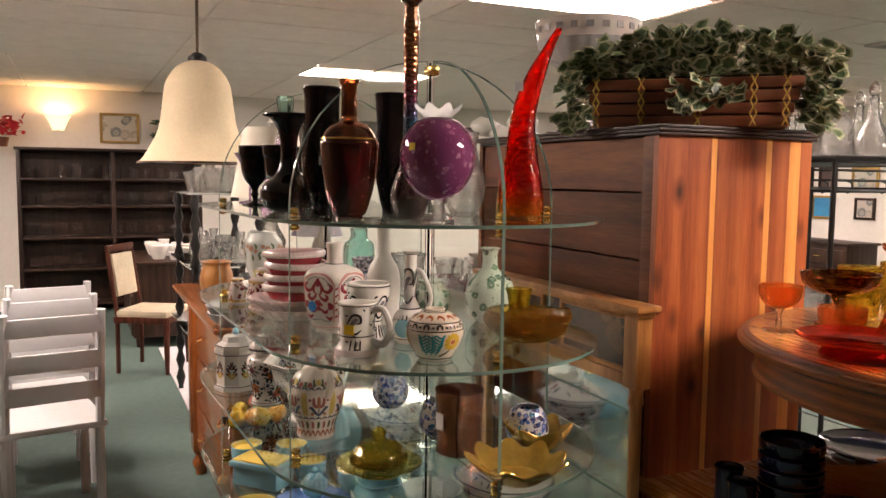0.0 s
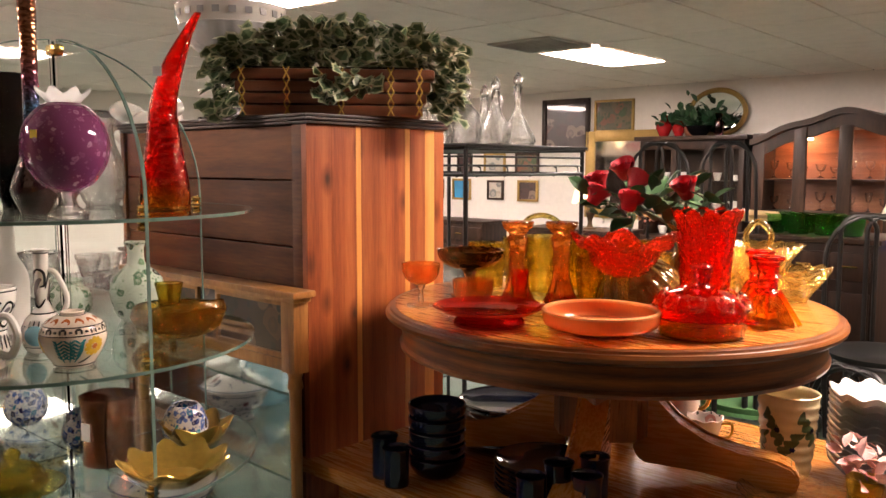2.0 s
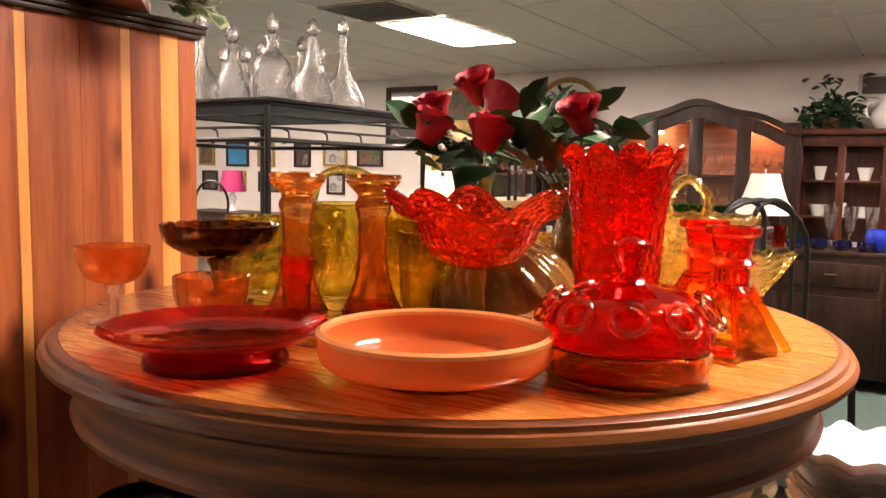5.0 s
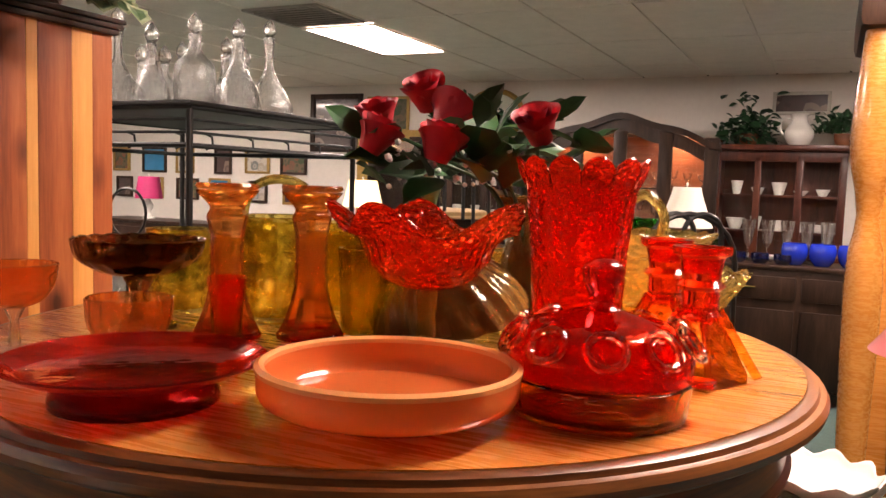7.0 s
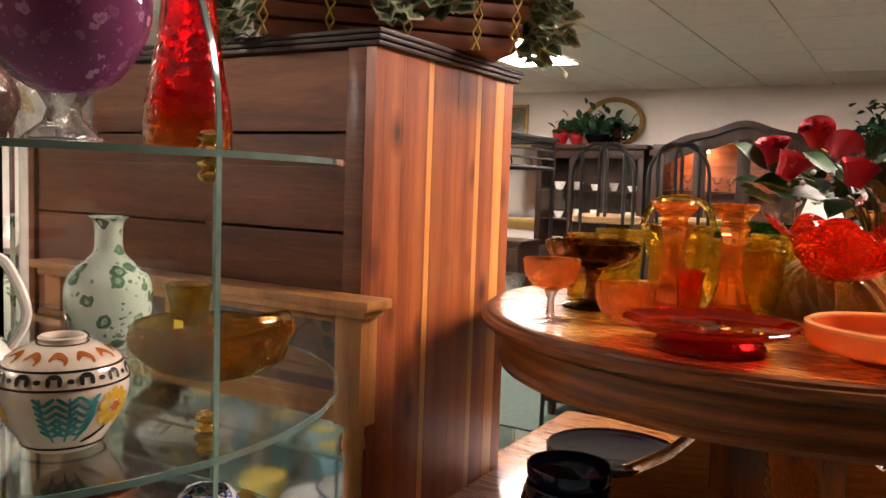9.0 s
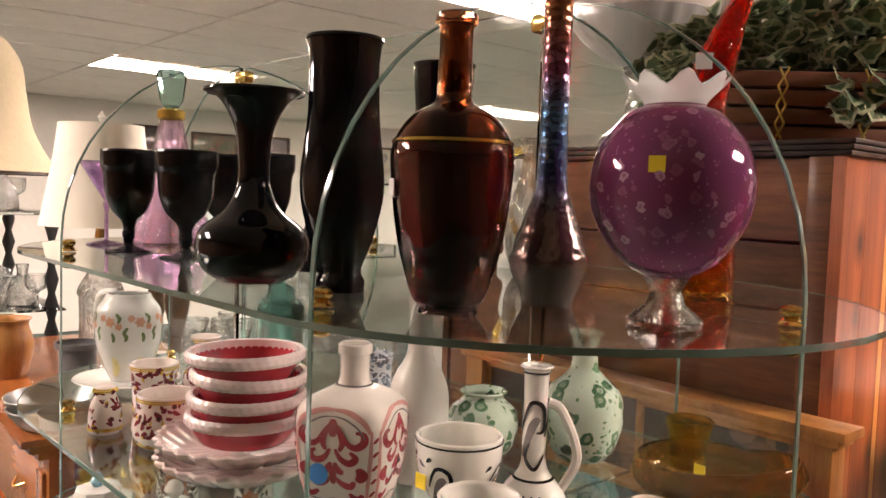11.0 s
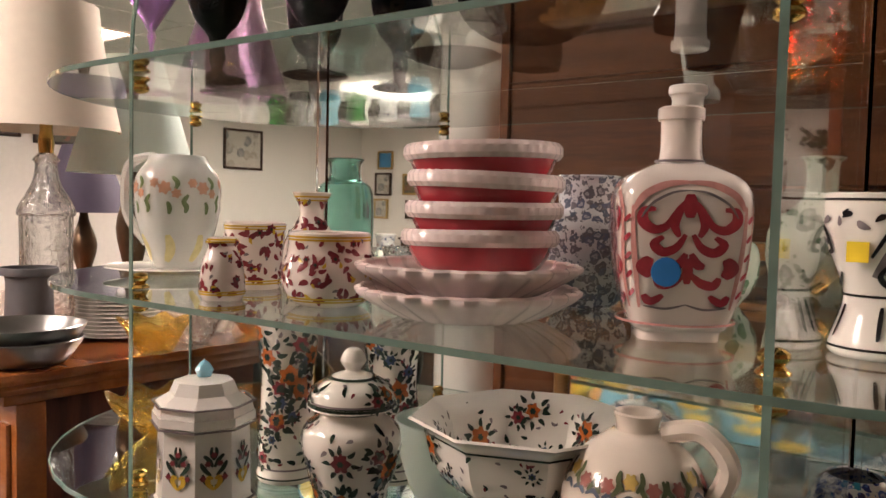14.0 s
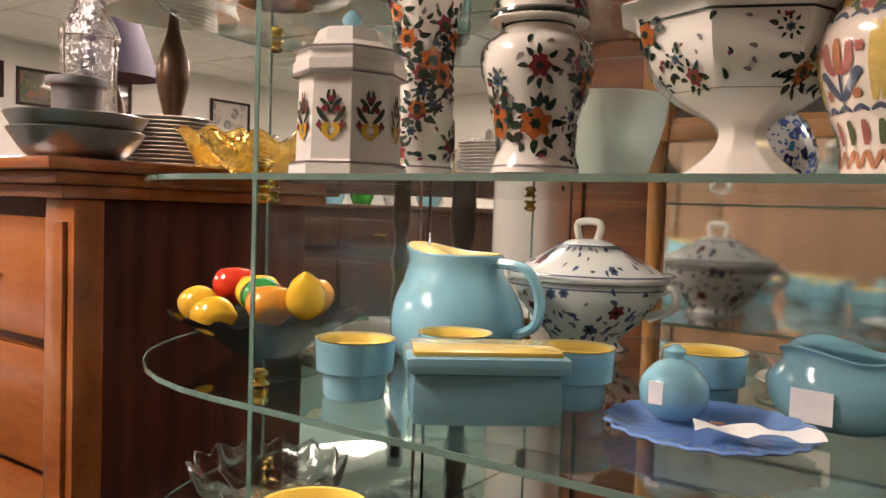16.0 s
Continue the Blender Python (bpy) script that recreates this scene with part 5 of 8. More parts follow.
handle(t, [(0.026, 0.004, 0.19), (0.062, 0.01, 0.196), (0.088, 0.014, 0.165), (0.07, 0.012, 0.12)], 0.011, C_FOLK)
side_of = radius_of(FOLK_SIDE)
rose, slate, gold, rust, leafy = bmesh.new(), bmesh.new(), bmesh.new(), bmesh.new(), bmesh.new()
for k in range(6):
    a0 = radians(-70 + 60 * k)
    for x in (-0.0145, 0.0145):
        stroke(gold, side_of, a0 + 0.5236, [(x * 0.24, 0.068), (x * 0.26, 0.1), (x * 0.24, 0.132)], 0.009, 0.0009)
    stroke(slate, side_of, a0, [(0.0, 0.066), (0.0, 0.08), (0.001, 0.092)], 0.003)
    stroke(slate, side_of, a0, [(0.001, 0.07), (0.009, 0.08), (0.019, 0.093), (0.023, 0.09)], 0.008, 0.001, True)
    for pts, wd, bm in (([(0.0, 0.092), (0.0, 0.105), (0.0, 0.122)], 0.01, rust), ([(0.003, 0.092), (0.012, 0.102), (0.013, 0.12)], 0.009, rose)):
        stroke(bm, side_of, a0, pts, wd, 0.0012, True)
    for x, z in ((-0.016, 0.075), (0.016, 0.075), (-0.021, 0.113), (0.021, 0.113)):
        stamp(rust if z < 0.1 else rose, side_of, a0 + x / 0.068, z, "flower", 0.0055, 0, 0.0014)
    for x, z in ((-0.02, 0.15), (0.0, 0.156), (0.02, 0.15)):
        stamp(rose if x else gold, side_of, a0 + x / 0.06, z, "flower", 0.008, 0, 0.0012)
        stroke(leafy, side_of, a0 + x / 0.06, [(0.006, z - 0.008), (0.011, z), (0.009, z + 0.008)], 0.005, 0.001, True)
    for j in range(4):
        a1 = a0 + radians(15 * j)
        stroke(slate, side_of, a1, [(-0.008, 0.139), (0.0, 0.143), (0.008, 0.138)], 0.0045)
        stroke(slate, side_of, a1, [(-0.007, 0.0605), (0.0, 0.064), (0.007, 0.06)], 0.0045)
        stroke(rust, side_of, a1, [(-0.006, 0.012), (0.0, 0.026), (0.006, 0.012)], 0.005)
        stroke(rose if j % 2 else leafy, side_of, a1, [(0.0, 0.032), (0.001, 0.043), (0.0, 0.053)], 0.007)
for nm, bm, paint in (("painted_petals", rose, brush("paint_dusty_rose", (0.36, 0.13, 0.11))), ("painted_leaves", slate, brush("paint_grey_blue", (0.09, 0.11, 0.16))), ("painted_stripes", gold, brush("paint_straw", (0.6, 0.44, 0.13))), ("painted_tulips", rust, brush("paint_brick", (0.4, 0.17, 0.09))), ("painted_foliage", leafy, brush("paint_moss", (0.1, 0.12, 0.06)))):
    painting(t, nm, bm, paint)
for u, v, s in ((-2.099, 0.696, 1.0), (-1.812, 0.715, 1.1), (-1.685, 0.873, 1.0)):
    ware("mosaic_votive", at_uv(u, v, S3), [(0.03 * s, 0), (0.046 * s, 0.02), (0.05 * s, 0.045), (0.04 * s, 0.075), (0.03 * s, 0.088)], C_MOSAIC, "round votive holder in blue glass mosaic", "votive holder", "mosaic votives")
t = set_ware("hammered_vase", at_uv(-1.706, 0.71, S3), [(0.05, 0), (0.054, 0.006), (0.05, 0.05), (0.053, 0.1), (0.056, 0.135), (0.057, 0.14)], M_COPPER, "hammered copper-coloured glass vase with white tag", "vase")
sticker(t, 0.01, -0.0535, 0.075, 0.024, 0.036, M_TAGW, 15)
ware("gold_lace_dish", at_uv(-1.5, 0.74, S3), [(0.04, 0), (0.05, 0.004), (0.085, 0.03), (0.1, 0.045)], M_GOLDGL, "gold lustre dish with pierced scalloped edge", "dish", "", 0.003, ruffle(9, 0.1, 0.01, 0, 0.05), 72)
ware("gold_shell_dish", at_uv(-1.647, 0.879, S3), [(0.03, 0), (0.05, 0.015), (0.066, 0.04), (0.07, 0.055)], M_GOLDGL, "ruffled gold lustre shell bowl", "bowl", "", 0.003, ruffle(6, 0.14, 0.008, 0, 0.055), 60)
t = set_ware("yellow_covered_dish", at_uv(-1.652, 0.499, S3), [(0.05, 0), (0.06, 0.01), (0.09, 0.022)], G_YELLOW, "yellow pressed glass covered dish", "covered dish")
part("lid", lathe(hollow([(0.06, 0.024), (0.058, 0.04), (0.04, 0.06), (0.014, 0.07), (0.016, 0.085), (0.004, 0.095)], 0.004, 0.002), 40), G_YELLOW, t, "domed yellow lid")
t = set_ware("brown_bottle", at_uv(-2.616, 0.672, S3), [(0.035, 0), (0.05, 0.02), (0.055, 0.07), (0.03, 0.11), (0.012, 0.13), (0.012, 0.16), (0.018, 0.17)], G_BROWN, "bulbous brown glass bottle", "bottle")
ware("marigold_bowl", at_uv(-2.736, 0.488, S3), [(0.03, 0), (0.04, 0.01), (0.075, 0.045), (0.082, 0.058)], G_AMBER, "marigold glass bowl with ruffled clear rim", "bowl", "", 0.004, ruffle(8, 0.08, 0.008, 0.02, 0.058), 64)

# ---------------------------------------------------------------- fourth glass shelf


def fruit_bowl():
    t = thing("ceramic_fruit", at_uv(-2.713, 0.49, S4 + 0.046) @ Matrix.Scale(0.88, 4), "heap of glossy ceramic fruit in a black bowl", "ceramic fruit")
    reds = plain("red_apple_glaze", (0.6, 0.035, 0.015), 0.12, 0, 0.2, 20, 0, 0.6)
    yel = plain("lemon_glaze", (0.75, 0.45, 0.03), 0.14, 0, 0.2, 20, 0, 0.6)
    gre = plain("lime_glaze", (0.03, 0.22, 0.05), 0.14, 0, 0.2, 20, 0, 0.6)
    ora = plain("orange_glaze", (0.72, 0.3, 0.04), 0.16, 0, 0.2, 20, 0, 0.5)
    app = curve_pts([(0, 0.004), (0.016, 0), (0.034, 0.02), (0.035, 0.04), (0.022, 0.056), (0.006, 0.054), (0, 0.05)], 4)
    lem = curve_pts([(0, 0), (0.008, 0.006), (0.026, 0.025), (0.03, 0.045), (0.022, 0.068), (0.008, 0.084), (0, 0.09)], 4)
    part("apple", lathe(app, 24), reds, t, "red apple", m=pose(-0.075, -0.01, 0.022))
    part("orange", lathe(app, 24), yel, t, "yellow fruit", m=pose(-0.03, 0.0, 0.012))
    part("lime", lathe(lem, 24), gre, t, "green lime", m=pose(0.045, -0.02, 0.04, 0, -90, 0))
    part("lemon", lathe(lem, 24), yel, t, "yellow lemon", m=pose(-0.04, -0.075, 0.022, 0, -88, 0))
    part("lemon", lathe(lem, 24), yel, t, "yellow banana-shaped lemon", m=pose(0.03, -0.09, 0.018, 0, -95, 15))
    part("peach", lathe(app, 24), ora, t, "orange peach", m=pose(0.055, -0.05, 0.004))
    part("peach", lathe(app, 24), ora, t, "orange peach", m=pose(0.06, 0.03, 0.012))
    part("pear", lathe(lem, 24), yel, t, "yellow pear", m=pose(0.1, -0.02, 0.01, 20, 20, 0))
    ware("black_lace_bowl", at_uv(-2.713, 0.484, S4), [(0.04, 0), (0.05, 0.006), (0.09, 0.035), (0.12, 0.05), (0.13, 0.056)], M_BLACKPR, "black pressed glass bowl with lacy edge", "bowl", "", 0.004, ruffle(16, 0.04, 0.004, 0.03, 0.056), 96)


fruit_bowl()
t = thing("turquoise_pitcher", at_uv(-2.505, 0.656, S4) @ Matrix.Diagonal((1.14, 1.14, 0.95, 1)), "turquoise pottery pitcher, yellow inside, with loop handle", "pitcher")
part("body", lathe(hollow([(0.07, 0), (0.078, 0.012), (0.084, 0.05), (0.076, 0.09), (0.056, 0.13), (0.056, 0.155)], 0.005), 48, lambda a, r, z, k: (r * (1 + 0.34 * max(0, -math.cos(a)) ** 3 * (z / 0.155) ** 2), z + 0.014 * max(0, -math.cos(a)) ** 3 * (z > 0.12))), M_TURQ, t)
part("glazed_inside", lathe([(0, 0.149), (0.03, 0.149), (0.054, 0.157)], 48, lambda a, r, z, k: (r * (1 + 0.34 * max(0, -math.cos(a)) ** 3), z + 0.014 * max(0, -math.cos(a)) ** 3 * (r > 0.02))), M_YELLOW, t, "yellow glaze inside")
handle(t, [(0.05, 0, 0.145), (0.095, 0, 0.14), (0.115, 0, 0.1), (0.108, 0, 0.06), (0.078, 0, 0.045)], 0.007, M_TURQ)


def custard(u, v):
    t = thing("turquoise_custard_cup", at_uv(u, v, S4), "turquoise pottery cup with yellow inside", "cup", "turquoise and yellow dishes")
    part("body", lathe(hollow([(0.033, 0), (0.035, 0.004), (0.036, 0.026), (0.043, 0.03), (0.045, 0.062)], 0.004, 0.004, 1), 40), M_TURQ, t)
    part("glazed_inside", lathe([(0, 0.054), (0.036, 0.054), (0.0405, 0.062), (0.045, 0.0645)], 40), M_YELLOW, t, "yellow glaze inside")


for u, v in ((-2.45, 0.38), (-2.40, 0.50), (-2.25, 0.515), (-2.135, 0.605)):
    custard(u, v)


def loaf():
    t = thing("turquoise_loaf_dish", at_uv(-2.289, 0.394, S4, 41), "rectangular turquoise baking dish, yellow inside", "baking dish", "turquoise and yellow dishes")
    bm = box(0, 0, 0.027, 0.15, 0.085, 0.054, 0.014)
    part("body", bm, M_TURQ, t)
    part("rim", box(0, 0, 0.061, 0.162, 0.097, 0.018, 0.008), M_TURQ, t)
    part("glazed_inside", box(0, 0, 0.0715, 0.146, 0.081, 0.006, 0.0025), M_YELLOW, t, "yellow glaze inside")


loaf()
ware("blue_scalloped_plate", at_uv(-2.087, 0.476, S4), [(0.05, 0), (0.06, 0.003), (0.09, 0.012), (0.097, 0.016)], M_BLUEPL, "pale blue plate with scalloped rim", "plate", "", 0.004, scallop(22, 0.03), 110)
t = set_ware("turquoise_sugar_pot", at_uv(-2.129, 0.495, S4 + 0.012), [(0.02, 0), (0.032, 0.014), (0.033, 0.035), (0.02, 0.052), (0.008, 0.058), (0.01, 0.066), (0.003, 0.072)], M_TURQ, "small round turquoise pot with knob lid", "pot", closed_body=True)
sticker(t, -0.006, -0.0335, 0.028, 0.014, 0.022, M_TAGW)
t = set_ware("turquoise_creamer", at_uv(-2.0, 0.63, S4) @ Matrix.Diagonal((1.35, 1.2, 0.95, 1)), [(0.035, 0), (0.05, 0.015), (0.056, 0.045), (0.046, 0.072), (0.05, 0.082)], M_TURQ, "squat turquoise creamer with ruffled lip", "creamer", mod=ruffle(3, 0.08, 0.006, 0.04, 0.082))
handle(t, [(0.05, 0, 0.06), (0.08, 0, 0.06), (0.08, 0, 0.025), (0.052, 0, 0.02)], 0.006, M_TURQ)
sticker(t, -0.012, -0.0565, 0.03, 0.03, 0.034, M_TAGW, -8)
t = thing("paper_slip", at_uv(-2.04, 0.465, S4 + 0.0165, 22), "crumpled white paper slip lying on the blue plate", "paper slip")
slip = bmesh.new()
grid = [[slip.verts.new((-0.055 + 0.011 * i, -0.017 + 0.017 * j, 0.003 + 0.003 * math.sin(1.3 * i + j) + 0.0012 * (i % 2))) for j in range(3)] for i in range(11)]
for i in range(10):
    for j in range(2):
        slip.faces.new((grid[i][j], grid[i + 1][j], grid[i + 1][j + 1], grid[i][j + 1]))
part("sheet", slip, M_TAGW, t, "", 60)
part("printed_mark", box(-0.035, 0, 0.0075, 0.012, 0.008, 0.0008), P_ORANGE, t, "small brown printed mark", 0)


def tureen(u, v):
    t = set_ware("soup_tureen", at_uv(u, v, S4), [(0.05, 0), (0.054, 0.006), (0.048, 0.02), (0.075, 0.05), (0.098, 0.085), (0.1, 0.105), (0.108, 0.11)], C_BLUE, "white tureen with dark blue transfer flowers", "tureen", "blue flower tureens", mod=lambda a, r, z, k: (r * (1 + 0.12 * math.cos(a) ** 2), z))
    part("lid", lathe(curve_pts([(0.112, 0.112), (0.108, 0.12), (0.085, 0.135), (0.06, 0.15), (0.03, 0.168), (0.014, 0.172), (0, 0.173)], 3), 40, lambda a, r, z, k: (r * (1 + 0.12 * math.cos(a) ** 2), z)), GROUND[C_BLUE], t, "domed lid")
    paint_on(t, [(0.109, 0.119), (0.086, 0.1345), (0.06, 0.15), (0.034, 0.166)], C_BLUE, lambda a, r, z, k: (r * (1 + 0.12 * math.cos(a) ** 2), z))
    handle(t, [(-0.014, 0, 0.168), (-0.018, 0, 0.196), (0.018, 0, 0.196), (0.014, 0, 0.168)], 0.006, M_WHITE, "lid_handle")
    for s in (-1, 1):
        handle(t, [(s * 0.1, 0, 0.09), (s * 0.135, 0, 0.105), (s * 0.14, 0, 0.08), (s * 0.1, 0, 0.06)], 0.007, GROUND[C_BLUE], "side_handle")


tureen(-2.4, 0.85)
tureen(-1.806, 0.883)
ware("stacked_saucer", at_uv(-2.042, 0.791, S4), [(0.05, 0), (0.06, 0.004), (0.085, 0.014)], C_BLUE, "white saucer with blue flowers", "saucer")
ware("footed_cream_bowl", at_uv(-1.614, 0.750, S4), [(0.05, 0), (0.055, 0.01), (0.09, 0.05), (0.1, 0.07)], C_BLUE, "white bowl with blue flowers on a lower shelf", "bowl")
# lowest shelf in view
ware("pale_yellow_bowl", at_uv(-2.55, 0.42, S5), [(0.04, 0), (0.05, 0.01), (0.07, 0.04), (0.072, 0.08)], M_YELLOW, "pale yellow bowl on a low shelf", "bowl")
ware("lace_edge_bowl", at_uv(-2.72, 0.5, S5), [(0.05, 0), (0.06, 0.01), (0.1, 0.05), (0.11, 0.08)], G_PLAIN, "clear pressed bowl with lace edge", "bowl", "", 0.004, ruffle(14, 0.04, 0.006, 0.03, 0.08), 70)
ware("majolica_plate", at_uv(-2.16, 0.45, S5), [(0.06, 0), (0.07, 0.004), (0.12, 0.02)], C_MAJ, "colourful plate painted with fruit on a low shelf", "plate")


# ---------------------------------------------------------------- things on the round table
def on_table(u, v, rz=0.0):
    return at_uv(u, v, TZ, rz)


t = thing("amber_sherbet_glass", on_table(-1.41, 1.345), "orange pressed glass sherbet on a clear stem", "sherbet glass")
part("bowl", lathe(hollow([(0.012, 0.05), (0.03, 0.058), (0.042, 0.075), (0.046, 0.1)], 0.003, 0.003), 40, ribs(12, 0.03)), G_ORANGE, t)
part("foot", lathe([(0.005, 0.0015), (0.034, 0.0005), (0.034, 0.003), (0.008, 0.008), (0.005, 0.035), (0.012, 0.05), (0.009, 0.05), (0.003, 0.036)], 28, closed=True), G_PLAIN, t, "clear glass foot")
t = thing("brown_compote", on_table(-1.41, 1.53), "dark brown pressed glass compote with beaded rim", "compote")
part("bowl", lathe(hollow([(0.02, 0.07), (0.05, 0.076), (0.078, 0.095), (0.085, 0.118)], 0.004, 0.004), 80, lambda a, r, z, k: (r * (1 + 0.02 * abs(math.cos(10 * a))), z + 0.002 * abs(math.cos(10 * a)) * (z > 0.1))), G_BROWN, t)
part("stem", lathe([(0, 0), (0.05, 0), (0.05, 0.005), (0.014, 0.016), (0.01, 0.045), (0.022, 0.07), (0, 0.07)], 32), G_BROWN, t)
ware("amber_bowl_cup", on_table(-1.31, 1.42), [(0.025, 0), (0.03, 0.006), (0.045, 0.03), (0.048, 0.062)], G_ORANGE, "small amber pressed glass bowl", "bowl", "", 0.003, ribs(14, 0.04), 56)
t = thing("ruby_plate", on_table(-1.142, 1.27), "dark ruby glass plate on a low foot", "plate")
part("dish", lathe(hollow([(0.05, 0.022), (0.09, 0.026), (0.119, 0.04)], 0.004, 0.004), 56), G_RUBY, t)
part("foot", lathe(hollow([(0.075, 0), (0.074, 0.01), (0.06, 0.022)], 0.004, 0.004), 48), G_RUBY, t)
t = thing("coral_bowl", on_table(-0.915, 1.34), "shallow coral-orange frosted glass bowl", "bowl")
part("dish", lathe(hollow([(0.055, 0.012), (0.088, 0.013), (0.112, 0.022), (0.115, 0.046)], 0.007, 0.006), 64), M_CORAL, t)
part("rim", lathe([(0.1075, 0.0455), (0.1115, 0.044), (0.116, 0.0455), (0.1165, 0.0495), (0.112, 0.052), (0.1075, 0.0495)], 64, closed=True), M_CORALRIM, t, "paler rolled rim")
part("foot", lathe([(0, 0), (0.058, 0), (0.056, 0.012), (0, 0.012)], 48), G_ORANGE, t, "clear orange foot")
for u, v in ((-1.268, 1.54), (-1.18, 1.6)):
    t = set_ware("tall_candlestick", on_table(u, v), [(0.042, 0), (0.042, 0.008), (0.032, 0.03), (0.022, 0.07), (0.021, 0.13), (0.026, 0.155), (0.022, 0.168), (0.036, 0.184), (0.04, 0.19)], G_CAND, "tall amber to rose glass candlestick", "candlestick", "pair of tall candlesticks", closed_body=True, seg=8)
    part("socket", lathe([(0.012, 0.1905), (0.036, 0.1905), (0.0405, 0.194), (0.038, 0.1985), (0.014, 0.1985)], 24, closed=True), G_CAND, t, "flared candle socket")
    part("foot", lathe([(0.02, 0.0005), (0.0435, 0.0005), (0.0445, 0.005), (0.041, 0.009), (0.02, 0.009)], 32, closed=True), G_RUBY, t, "rose-red foot ring")
ware("red_toothpick_holder", on_table(-1.225, 1.49), [(0.018, 0), (0.02, 0.005), (0.018, 0.03), (0.024, 0.086)], G_AMBERINA, "small amberina toothpick holder", "toothpick holder", wall=0.003)
for u, v, r, h in ((-1.46, 1.66, 0.05, 0.125), (-1.16, 1.93, 0.048, 0.13), (-1.38, 1.95, 0.05, 0.13), (-1.29, 1.83, 0.045, 0.12), (-1.45, 1.8, 0.05, 0.13), (-1.14, 1.67, 0.036, 0.115), (-1.18, 1.8, 0.048, 0.125)):
    ware("olive_tumbler", on_table(u, v), [(r * 0.8, 0), (r * 0.86, 0.008), (r * 0.95, h * 0.5), (r, h)], G_OLIVE, "olive-amber pressed glass tumbler", "tumbler", "olive tumblers", 0.003, ribs(12, 0.03), 48)
t = set_ware("olive_basket", on_table(-1.3, 1.69), [(0.05, 0), (0.06, 0.01), (0.05, 0.06), (0.07, 0.15)], G_OLIVE, "olive-amber glass basket with high handle", "glass basket")
handle(t, [(-0.068, 0, 0.145), (-0.05, 0, 0.19), (0, 0, 0.205), (0.05, 0, 0.19), (0.068, 0, 0.145)], 0.007, G_OLIVE)


def pressed(mod, deep=0.014, n=21, pitch=150):
    """A raised lozenge lattice pressed into the side of a bowl or vase."""
    def f(a, r, z, k):
        r, zz = mod(a, r, z, k)
        return r * (1 + deep * math.cos(n * a + z * pitch) * math.cos(n * a - z * pitch)), zz
    return f


def ruffled_compote():
    t = thing("ruffled_ruby_compote", on_table(-1.003, 1.585, 52) @ Matrix.Scale(0.92, 4), "ruby glass compote with deep ruffled rim on amber stem", "compote")
    part("bowl", lathe(hollow([(0.012, 0.086), (0.05, 0.097), (0.078, 0.125), (0.088, 0.15), (0.105, 0.17), (0.126, 0.18)], 0.005, 0.004), 168, pressed(ruffle(5, 0.1, 0.02, 0.12, 0.182))), G_REDP, t)
    part("stem", lathe([(0, 0), (0.045, 0), (0.044, 0.006), (0.014, 0.018), (0.011, 0.05), (0.015, 0.088), (0, 0.09)], 32), G_AMBER, t, "amber glass stem")


ruffled_compote()


def swirl_bowl():
    t = thing("smoky_swirl_bowl", on_table(-1.04, 1.735), "smoky amber swirled glass bowl resting upside down", "bowl")
    prof = hollow([(0.108, 0), (0.107, 0.012), (0.092, 0.045), (0.06, 0.075), (0.026, 0.084)], 0.005, 0.006)
    bm = lathe(prof, 108, lambda a, r, z, k: (r * (1 + 0.035 * math.cos(18 * a + z * 75)), z))
    part("body", bm, G_SMOKE, t, m=pose(0, 0, 0.022, 12, 0, -30))


swirl_bowl()


def celery_vase():
    t = thing("red_celery_vase", on_table(-0.84, 1.655) @ Matrix.Scale(0.93, 4), "bright red pressed glass vase with scalloped fluted rim", "vase")
    part("body", lathe(hollow([(0.05, 0), (0.056, 0.012), (0.056, 0.04), (0.056, 0.07), (0.057, 0.1), (0.058, 0.14), (0.062, 0.18), (0.068, 0.215), (0.08, 0.24)], 0.005, 0.008), 192, lambda a, r, z, k: (r * (1 + 0.02 * math.cos(20 * a) * math.cos(z * 210) * (z < 0.13)) * (1 + 0.055 * abs(math.cos(6 * a)) * min(max((z - 0.06) / 0.08, 0), 1)), z + 0.018 * abs(math.cos(6 * a)) ** 0.6 * (z > 0.2))), G_REDP, t)
    part("foot", lathe([(0.03, 0.0005), (0.06, 0.0005), (0.061, 0.008), (0.055, 0.014), (0.03, 0.014)], 48, closed=True), G_RED, t, "darker red foot ring")


celery_vase()


